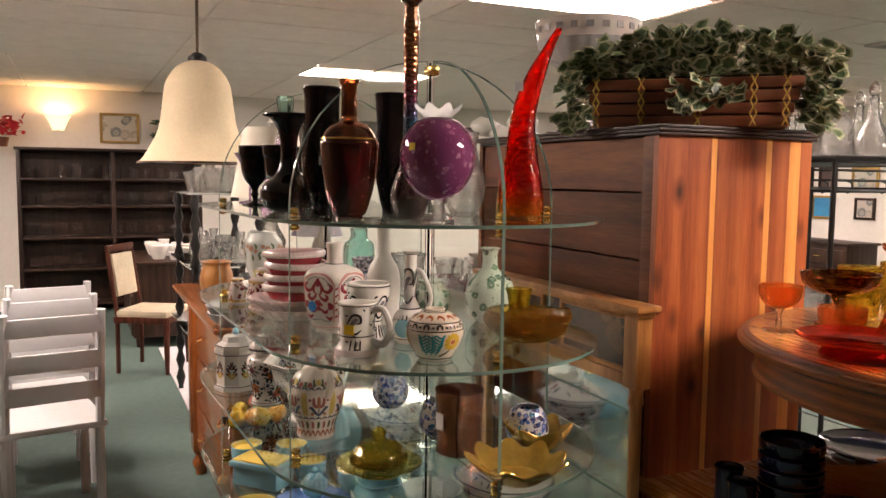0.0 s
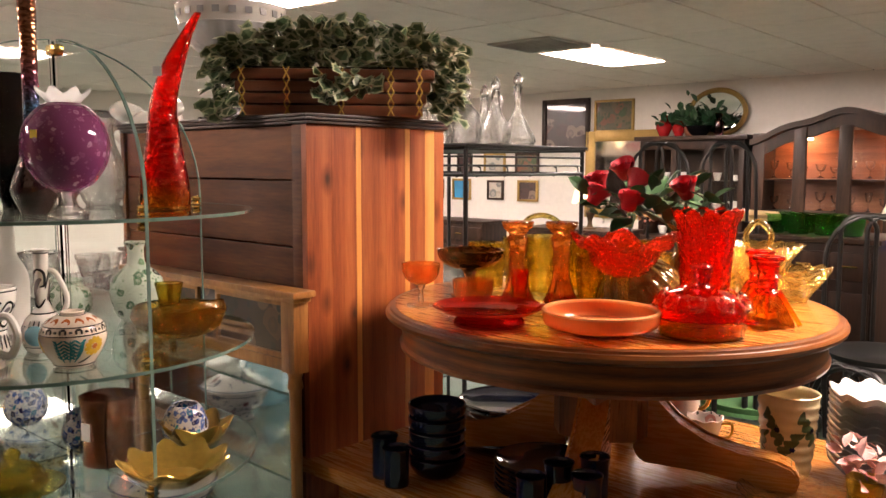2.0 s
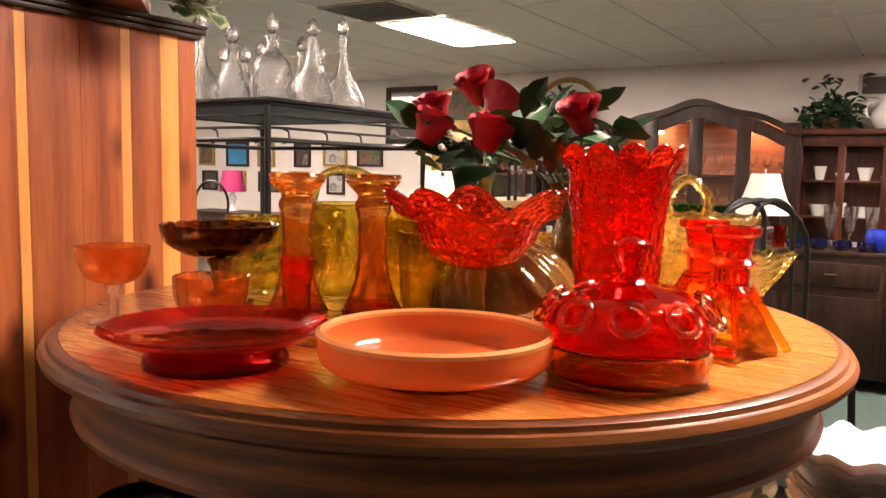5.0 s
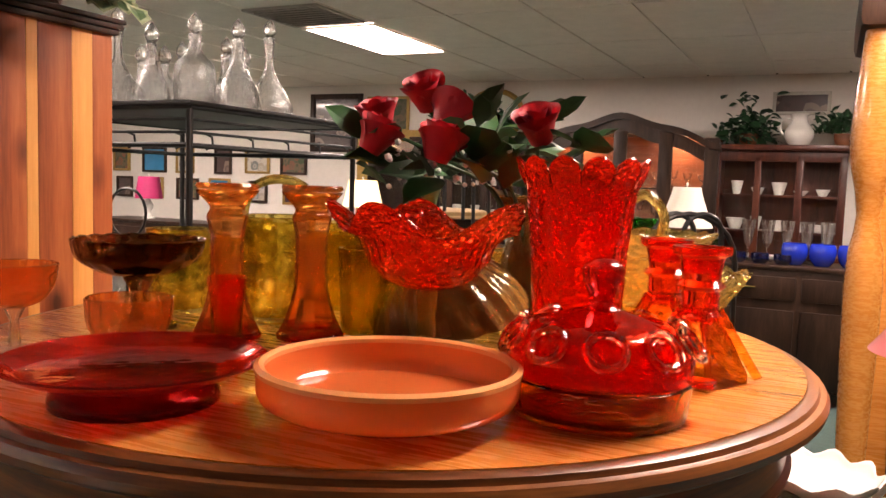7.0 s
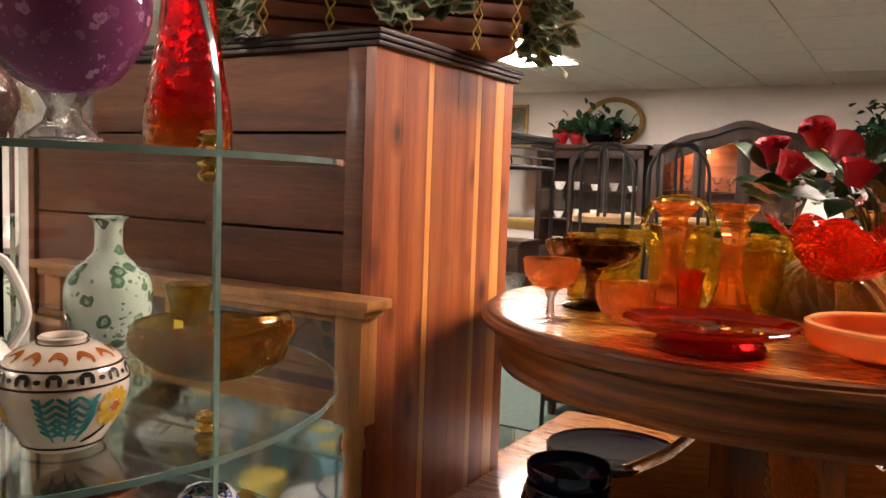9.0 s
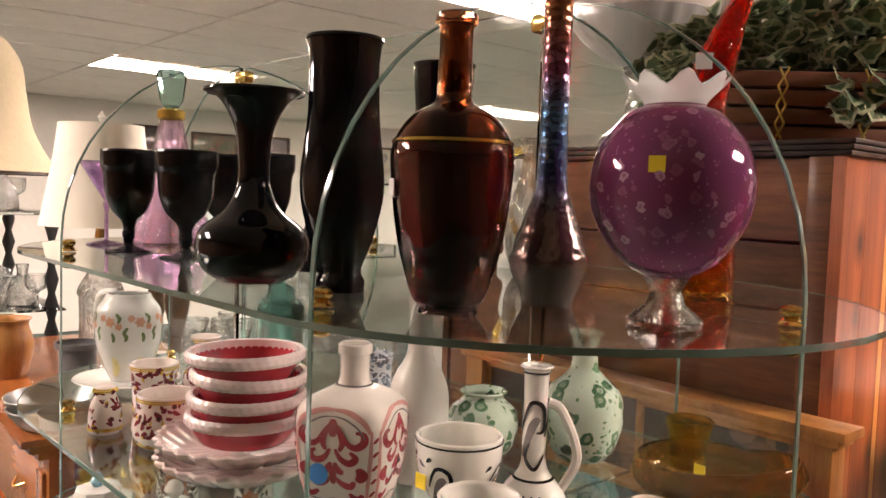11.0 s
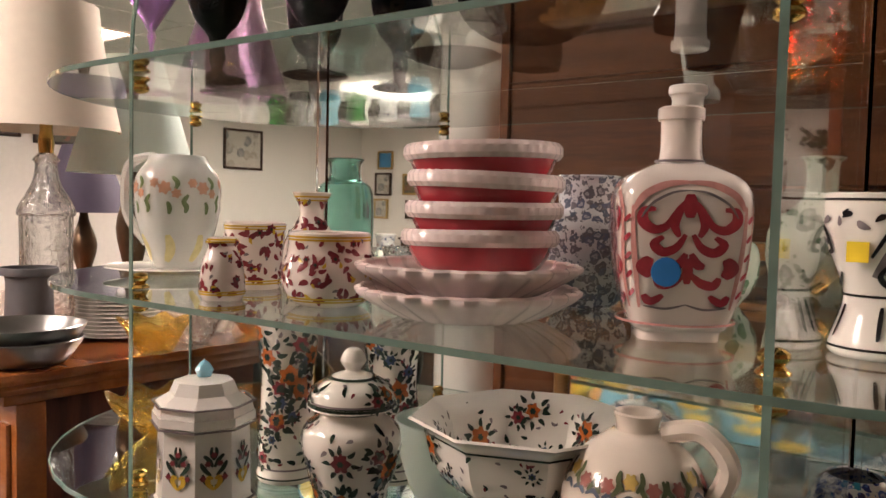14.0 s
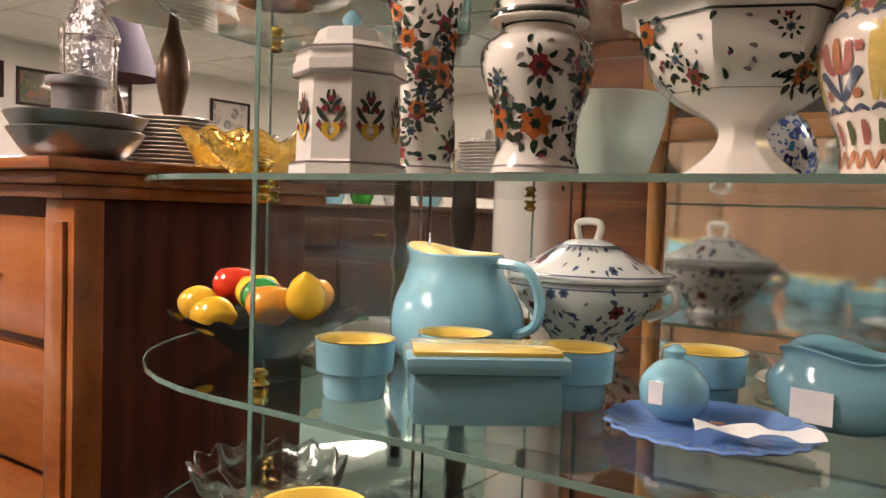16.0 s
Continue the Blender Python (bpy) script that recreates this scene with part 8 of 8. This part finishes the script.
# ---------------------------------------------------------------- dark desk with blue glass, lamps, stools
def desk(u, v, w, d, h, label):
    t = thing("sideboard", at_uv(u, v), label, "sideboard")
    part("top", box(0, 0, h - 0.015, 2 * w + 0.06, 2 * d + 0.04, 0.03, 0.008), M_DARKWOOD, t)
    part("body", box(0, 0, h / 2 + 0.03, 2 * w, 2 * d, h - 0.12, 0.006), M_DARKWOOD, t)
    for k in range(3):
        dr = part("drawer", box(-w + w * (2 * k + 1) / 3, -d - 0.006, h - 0.16, 2 * w / 3 - 0.04, 0.02, 0.16, 0.006), M_DARKWOOD, t)
        part("drawer_pull", tube([(-w + w * (2 * k + 1) / 3 - 0.04, -d - 0.025, h - 0.16), (-w + w * (2 * k + 1) / 3 + 0.04, -d - 0.025, h - 0.16)], 0.006, 6), M_BRASS, dr)
        part("door", box(-w + w * (2 * k + 1) / 3, -d - 0.006, h / 2 - 0.1, 2 * w / 3 - 0.04, 0.02, h - 0.42, 0.006), M_DARKWOOD, t)
    for x in (-w + 0.05, w - 0.05):
        for y in (-d + 0.05, d - 0.05):
            part("foot", lathe([(0.025, 0), (0.03, 0.04), (0.03, 0.09)], 10), M_DARKWOOD, t, m=pose(x, y, 0))


desk(-1.05, 7.0, 0.95, 0.25, 0.95, "long dark wood sideboard crowded with glassware")
M_BLUEG = plain("bright_blue_glass", (0.01, 0.03, 0.4), 0.08, 0, 0.2, 20, 0, 0.6)
for u in (-0.78, -0.6, -0.42):
    ware("blue_glass_bowl", at_uv(u, 6.9, 0.95), [(0.05, 0), (0.08, 0.04), (0.09, 0.1), (0.08, 0.15)], M_BLUEG, "round bright blue glass bowl on the sideboard", "bowl", "blue glass bowls")
for i in range(5):
    ware("flute_glass", at_uv(-1.1 + 0.13 * i, 7.02, 0.95), [(0.045, 0), (0.008, 0.02), (0.008, 0.1), (0.03, 0.14), (0.05, 0.3)], G_PLAIN, "tall clear flute glass on the sideboard", "glass", "flute glasses", 0.004, None, 24, smooth=2)
for i in range(4):
    ware("blue_cup", at_uv(-1.3 + 0.15 * i, 6.84, 0.95), [(0.04, 0), (0.06, 0.03), (0.06, 0.07)], G_COBALT, "dark cobalt cup on the sideboard", "cup", "cobalt cups")
for u, m in ((-1.42, G_RED), (-1.32, G_GREEN)):
    ware("coloured_tumbler", at_uv(u, 6.88, 0.95), [(0.045, 0), (0.05, 0.15)], m, "coloured glass tumbler beside the lamp", "tumbler", "coloured tumblers", 0.004, None, 24, smooth=0)
lamp(-1.55, 7.0, 0.95, 0.24, 0.07, (0.2, 0.1, 0.3), M_SHADE, M_BRONZE, "lamp with cream fringed shade on the sideboard", 0.02)
lamp(-4.75, 7.6, 0.9, 0.3, 0.07, (0.2, 0.14, 0.26), M_SHADE_LIT, M_BRONZE, "lit lamp with glowing cream shade", 0.0)
lamp(-7.9, 7.9, 0.9, 0.26, 0.07, (0.16, 0.12, 0.26), plain("magenta_shade", (0.4, 0.02, 0.12), 0.7), M_WHITE, "small lamp with magenta shade", 0.0)
desk(-4.9, 7.65, 0.6, 0.25, 0.9, "dark side table with a lit lamp")
desk(-7.4, 7.9, 1.1, 0.25, 0.9, "long dark table under the framed prints")
M_GREENSEAT = plain("green_velvet", (0.05, 0.14, 0.045), 0.9, 0, 0.25, 60, 0.3)


def iron_chair(u, v, z, rz, seat_z, back_z, label, seat_mat=None):
    t = thing("bar_stool", at_uv(u, v, z, rz), label, "chair", "black framed chairs")
    for x, y in ((-0.19, -0.19), (0.19, -0.19), (-0.19, 0.19), (0.19, 0.19)):
        part("leg", tube([(x * 1.15, y * 1.15, 0), (x, y, seat_z)], 0.013, 8), M_IRON, t)
    part("seat", lathe(curve_pts([(0, seat_z), (0.2, seat_z), (0.215, seat_z + 0.02), (0.2, seat_z + 0.05), (0, seat_z + 0.06)], 3), 32), seat_mat or M_GREENSEAT, t, "padded seat")
    for k in (0.25, 0.6):
        zz = seat_z * k
        part("stretcher", tube([(-0.2, -0.2, zz), (0.2, -0.2, zz), (0.2, 0.2, zz), (-0.2, 0.2, zz)], 0.008, 6, closed=True), M_IRON, t)
    for x0, x1 in ((-0.19, 0.19), (-0.13, 0.02), (-0.02, 0.13)):
        mx, hw = (x0 + x1) / 2, (x1 - x0) / 2
        pts = [(x0, 0.2, seat_z)] + [(mx + hw * math.cos(math.pi - a), 0.22, back_z - hw + hw * math.sin(a)) for a in [i * math.pi / 10 for i in range(11)]] + [(x1, 0.2, seat_z)]
        part("back_hoop", tube(pts, 0.011, 8), M_IRON, t)
    return t


iron_chair(-0.72, 3.05, 0, 150, 0.62, 0.9, "black iron stool with dark padded seat", M_IRON)
iron_chair(-1.28, 3.15, 0, 200, 0.62, 1.02, "second black iron stool with green seat")
iron_chair(-0.95, 3.75, 0, 30, 0.74, 1.36, "tall black bar chair behind the round table", M_IRON)
tan = plain("tan_cane", (0.45, 0.3, 0.13), 0.7)
desk(-2.3, 5.15, 0.6, 0.3, 0.78, "dark table with chairs set on it")
iron_chair(-2.62, 5.1, 0.78, 190, 0.46, 0.95, "black bentwood chair with tan seat set on a table", tan)
iron_chair(-2.1, 5.15, 0.78, 170, 0.46, 0.95, "second black bentwood chair set on a table", tan)
for i in range(7):
    ware("green_glass_dish", at_uv(-1.9 + 0.15 * (i % 4), 5.1 + 0.16 * (i // 4), 1.17), [(0.05, 0), (0.06, 0.01), (0.07, 0.06), (0.075, 0.12)], G_GREEN, "green pressed glass dish on a dark counter", "dish", "green glassware", 0.004, None, 24, smooth=2)
desk(-1.65, 5.2, 0.38, 0.28, 1.17, "tall dark counter with green glass")


def armoire():
    t = thing("carved_armoire", at_uv(-0.02, 3.5), "brown wooden armoire with carved dark cornice", "armoire")
    part("body", box(0, 0, 0.95, 0.9, 0.5, 1.9, 0.01), M_OAK, t)
    part("panel", box(-0.2, -0.256, 1.2, 0.34, 0.02, 1.1, 0.01), M_DARKWOOD, t)
    part("panel", box(0.2, -0.256, 1.2, 0.34, 0.02, 1.1, 0.01), M_DARKWOOD, t)
    part("corner_post", lathe(curve_pts([(0.04, 0), (0.05, 0.3), (0.035, 0.5), (0.05, 1.2), (0.03, 1.4), (0.06, 1.6), (0.04, 1.9)], 3), 16), M_OAK, t, "", m=pose(-0.46, -0.25, 0))
    part("cornice", box(0, -0.02, 1.97, 1.04, 0.6, 0.14, 0.03), M_DARKWOOD, t, "carved dark cornice")


armoire()
pink = plain("pink_glass_shade", (0.36, 0.08, 0.08), 0.4, 0, 0.15, 20, 0, 0.4)
t = lamp(-0.36, 2.36, 0.0, 1.2, 0.14, (0.14, 0.05, 0.12), pink, M_BRONZE, "floor lamp with pink glass shade", 0.0)
tagged(t, category="floor lamp")

# ---------------------------------------------------------------- aisle and far end


def dining_chair(u, v, rz, wood_mat, seat_mat, label, group):
    t = thing("dining_chair", at_uv(u, v, 0, rz), label, "chair", group)
    for x, y in ((-0.2, -0.2), (0.2, -0.2)):
        part("leg", lathe(curve_pts([(0.014, 0), (0.02, 0.1), (0.024, 0.3), (0.026, 0.44)], 3), 10), wood_mat, t, m=pose(x, y, 0))
    for x in (-0.2, 0.2):
        part("back_leg", tube([(x, 0.2, 0), (x, 0.2, 0.45), (x * 0.95, 0.28, 1.0)], 0.018, 8), wood_mat, t)
    part("seat_frame", box(0, 0, 0.43, 0.46, 0.44, 0.05, 0.008), wood_mat, t)
    part("seat", box(0, 0, 0.475, 0.44, 0.42, 0.06, 0.025), seat_mat, t, "padded seat")
    part("top_rail", box(0, 0.275, 0.98, 0.42, 0.03, 0.06, 0.012), wood_mat, t)
    part("backrest", box(0, 0.245, 0.77, 0.32, 0.035, 0.34, 0.012, tilt=-8), seat_mat, t, "padded back")
    return t


cream = plain("cream_brocade", (0.6, 0.52, 0.38), 0.85, 0, 0.2, 70, 0.3)
white_paint = plain("white_painted_wood", (0.5, 0.51, 0.52), 0.4, 0, 0.06)
dining_chair(-6.95, 0.5, 150, M_MAHOG, cream, "carved wooden side chair with cream brocade seat", "aisle chairs")
for k in range(3):
    t = thing("white_chair", at_uv(-4.15 - 0.5 * k, -0.2 - 0.02 * k, 0, -80), "white painted slat-back chair at a table", "chair", "white chairs")
    for x in (-0.19, 0.19):
        part("leg", box(x, -0.19, 0.22, 0.035, 0.035, 0.44, 0.004), white_paint, t)
        part("back_leg", tube([(x, 0.19, 0), (x, 0.19, 0.45), (x, 0.26, 0.98)], 0.02, 8), white_paint, t)
    part("seat", box(0, 0, 0.45, 0.44, 0.42, 0.03, 0.008), white_paint, t)
    for z in (0.62, 0.76, 0.92):
        part("back_slat", box(0, 0.2 + (z - 0.45) * 0.13, z, 0.38, 0.02, 0.08, 0.005), white_paint, t)
t = thing("white_table", at_uv(-4.2, -0.95), "white painted table with a blue dish", "table")
part("tabletop", box(0, 0, 0.74, 1.5, 0.85, 0.035, 0.008), white_paint, t)
for x in (-0.68, 0.68):
    for y in (-0.36, 0.36):
        part("leg", lathe(curve_pts([(0.02, 0), (0.03, 0.1), (0.025, 0.3), (0.035, 0.6), (0.035, 0.72)], 3), 12), white_paint, t, m=pose(x, y, 0))
ware("blue_dish", at_uv(-4.0, -0.75, 0.758), [(0.06, 0), (0.1, 0.01), (0.15, 0.03)], M_BLUEPL, "shallow blue dish on the white table", "dish")
desk(-8.4, 0.9, 0.6, 0.5, 0.78, "dark dining table set with white ware")
rnd = random.Random(51)
for i in range(10):
    r = rnd.uniform(0.05, 0.1)
    ware("white_dish", at_uv(-8.4 + 0.11 * (i - 5), 0.65 + 0.12 * (i % 4), 0.78), [(r * 0.5, 0), (r * 0.6, 0.01), (r, rnd.uniform(0.05, 0.14))], M_WHITE, "white porcelain dish on a dark table", "dish", "white ware on the table", 0.004, None, 24, smooth=2)
solid("carpet_runner", box(0, 0, 0.006, 5.0, 0.7, 0.012), M_RUNNER, at_uv(-5.2, 0.95), "pale patterned carpet runner on the green floor", "rug", smooth=0)


def bookcase(u, v, rz, w, h, label):
    t = thing("open_bookcase", at_uv(u, v, 0, rz), label, "bookcase")
    for x in (-w, 0, w):
        part("side", box(x, 0, h / 2, 0.04, 0.34, h, 0.003), M_DARKWOOD, t)
    part("back", box(0, 0.16, h / 2, 2 * w, 0.015, h), M_DARKWOOD, t, "", 0)
    zs = [0.1, 0.5, 0.85, 1.2, 1.5]
    for z in zs:
        part("shelf", box(0, 0, z, 2 * w, 0.33, 0.025, 0.002), M_DARKWOOD, t)
    part("top", box(0, 0, h + 0.015, 2 * w + 0.08, 0.38, 0.03, 0.006), M_DARKWOOD, t)
    q = Matrix(at_uv(u, v, 0, rz))
    for z in zs[1:]:
        for i in range(12):
            r = rnd.uniform(0.03, 0.06)
            x = -w + 0.12 + (2 * w - 0.24) * i / 11
            if abs(x) < 0.07:
                continue
            ware("glass_tumbler", q @ pose(x, rnd.uniform(-0.06, 0.06), z + 0.0125), [(r * 0.8, 0), (r, rnd.uniform(0.08, 0.16))], G_PLAIN, "clear glass tumbler on the dark bookcase", "tumbler", "glass on the bookcase", 0.003, None, 16, smooth=0)


bookcase(-10.15, 0.35, 90, 0.95, 1.82, "dark open bookcase filled with clear glassware")
t = thing("wall_sconce", at_uv(-10.36, -0.2, 2.05, 90), "lit wall sconce with a warm glow", "wall lamp")
part("shade", lathe(hollow([(0.06, 0), (0.1, 0.1), (0.14, 0.16)], 0.004), 24), M_SHADE_LIT, t, "", m=pose(0, -0.15, 0))
part("bulb", lathe(curve_pts([(0, 0.06), (0.03, 0.08), (0.03, 0.12), (0, 0.15)], 3), 12), emit("bulb_glow", (1, 0.62, 0.3), 260), t, "", m=pose(0, -0.15, 0))
part("arm", tube([(0, 0, 0.02), (0, -0.15, 0.0)], 0.01, 6), M_BRASS, t)
for v, s, lab in ((-0.75, 0.22, "spray of red silk flowers on the bookcase"), (1.0, 0.25, "green silk plant on the bookcase")):
    q = thing("potted_plant", at_uv(-10.1, v, 1.85), lab, "plant")
    part("pot", lathe(hollow([(0.05, 0), (0.07, 0.1)], 0.005, 0.006, 0), 16), M_BASKET, q)
    ob = part("leaves", leaf_bm(110, lambda: (Vector((rnd.gauss(0, 0.1), rnd.gauss(0, 0.1), 0.12 + abs(rnd.gauss(0, 0.1)))), Vector((rnd.uniform(-1, 1), rnd.uniform(-1, 1), 0.5))), 0.1, rnd), M_PETAL if v < 0 else LEAF_ROSE, q, "", 0)
    tagged(ob, kind="stuff")
for v, z, w, h, art, frame_mat in ((0.45, 2.1, 0.4, 0.32, ART3, None), (2.8, 1.9, 0.5, 0.62, ART2, M_MAHOG), (3.45, 2.12, 0.52, 0.34, ART2, M_DARKWOOD), (4.15, 2.08, 0.56, 0.36, ART1, M_DARKWOOD), (4.9, 2.1, 0.5, 0.34, ART2, M_DARKWOOD), (6.6, 2.0, 0.6, 0.5, ART3, M_DARKWOOD)):
    t = framed(0, 0, w, h, art, "small framed print on the far wall" if frame_mat is None else "dark framed print on the far wall", frame_mat)
    t.matrix_basis = at_uv(-10.38, v, z, 90)


def crystal_table(u, v, w, d, h, n, label):
    t = thing("glass_topped_table", at_uv(u, v), label, "table")
    part("top", box(0, 0, h - 0.006, 2 * w, 2 * d, 0.012, 0.003), M_SHELF, t, "glass top")
    for x in (-w + 0.06, w - 0.06):
        for y in (-d + 0.06, d - 0.06):
            part("leg", lathe([(0.02, 0)] + [(0.02 + 0.016 * (i % 2), 0.05 + i * (h - 0.08) / 12) for i in range(12)] + [(0.03, h - 0.012)], 12), M_IRON, t, "black turned leg", m=pose(x, y, 0))
    part("lower_shelf", box(0, 0, h * 0.45, 2 * w - 0.06, 2 * d - 0.06, 0.012), M_SHELF, t, "glass shelf", 0)
    shapes = ([(0.05, 0), (0.06, 0.01), (0.09, 0.06), (0.1, 0.1)], [(0.04, 0), (0.045, 0.02), (0.03, 0.08), (0.06, 0.2)], [(0.05, 0), (0.01, 0.02), (0.01, 0.07), (0.05, 0.1), (0.055, 0.16)])
    for i in range(n):
        s = rnd.uniform(0.8, 1.2)
        ware("crystal_piece", at_uv(u + rnd.uniform(-w + 0.1, w - 0.1), v - d + 0.1 + (2 * d - 0.2) * i / max(n - 1, 1), h), [(a * s, b * s) for a, b in shapes[i % 3]], G_CLEAR, "clear crystal vessel on a glass-topped table", "crystal", "crystal on tables", 0.005, ribs(10, 0.04), 28)


crystal_table(-4.75, 1.55, 0.45, 0.4, 0.78, 12, "black-legged glass table with crystal")
crystal_table(-3.4, 1.75, 0.4, 0.35, 1.0, 12, "tall glass table with crystal vessels")
for k in range(13):
    ware("white_plate", at_uv(-3.06, 1.62, 1.0 + 0.009 * k), [(0.06, 0), (0.075, 0.003), (0.115, 0.01)], M_WHITE, "white dinner plate in a stack on the glass table", "plate", "plates on the glass table")


def tiered_stand(u, v):
    t = thing("tiered_glass_table", at_uv(u, v), "two-tier glass table on black beaded legs, full of crystal", "table")
    for z in (0.56, 1.0, 1.46):
        part("glass_top", box(0, 0, z - 0.006, 1.0, 0.5, 0.012, 0.003), M_SHELF, t, "clear glass tier")
    for x in (-0.44, 0.44):
        for y in (-0.2, 0.2):
            part("leg", lathe([(0.022, 0)] + [(0.016 + 0.018 * (i % 2), 0.03 + i * 0.065) for i in range(22)] + [(0.018, 1.448)], 12), M_IRON, t, "black beaded leg", m=pose(x, y, 0))
    rn = random.Random(77)
    shapes = ([(0.04, 0), (0.045, 0.02), (0.06, 0.1), (0.07, 0.13)], [(0.05, 0), (0.01, 0.02), (0.01, 0.07), (0.045, 0.1), (0.05, 0.16)], [(0.06, 0), (0.07, 0.02), (0.06, 0.1), (0.025, 0.15), (0.03, 0.2)])
    for z, n in ((1.0, 14), (1.46, 10)):
        for i in range(n):
            ware("crystal_piece", at_uv(u - 0.42 + 0.84 * i / (n - 1), v + rn.uniform(-0.15, 0.15), z), shapes[i % 3], G_CLEAR, "cut crystal vessel on a two-tier glass table", "crystal", "crystal on the tiers", 0.005, ribs(10, 0.04), 28)


tiered_stand(-5.75, 0.82)
crystal_table(-2.6, 2.12, 0.35, 0.3, 1.0, 10, "glass table behind the mirror with crystal")
desk(-5.2, 3.3, 0.9, 0.35, 0.95, "dark sideboard in the middle of the shop")
desk(-6.6, 5.2, 1.0, 0.4, 0.9, "dark table in the back of the shop")
for i in range(10):
    ware("mixed_ware", at_uv(-5.9 + 0.16 * i, 3.15 + 0.1 * (i % 3), 0.95), [(0.05, 0), (0.07, 0.06), (0.05, 0.12), (0.06, 0.2)], (M_WHITE, G_GREEN, C_BLUE, G_CLEAR, M_TURQ)[i % 5], "vase among mixed wares on a sideboard", "vase", "mixed wares", 0.005, None, 24)
# fluted white column with a white flower ball
t = thing("white_column_lamp", at_uv(-2.85, 1.45) @ Matrix.Diagonal((1.3, 1.3, 1.0, 1)), "white fluted column topped with a ball of white roses", "column ornament")
part("column", lathe([(0, 0), (0.1, 0), (0.1, 0.04), (0.075, 0.06), (0.072, 1.56), (0.09, 1.6), (0, 1.6)], 48, lambda a, r, z, k: (r * (1 - 0.05 * abs(math.cos(9 * a)) * (0.07 < z < 1.55)), z)), M_WHITE, t)
for i in range(9):
    a = i * 2.4
    part("white_rose", lathe(curve_pts([(0, -0.04), (0.035, -0.025), (0.045, 0.0), (0.03, 0.03), (0.015, 0.022), (0, 0.03)], 3), 16), M_WHITE, t, "white china rose", m=pose(0.06 * math.cos(a), 0.06 * math.sin(a), 1.64 + 0.018 * i, 20 * math.sin(a), 20, 0))
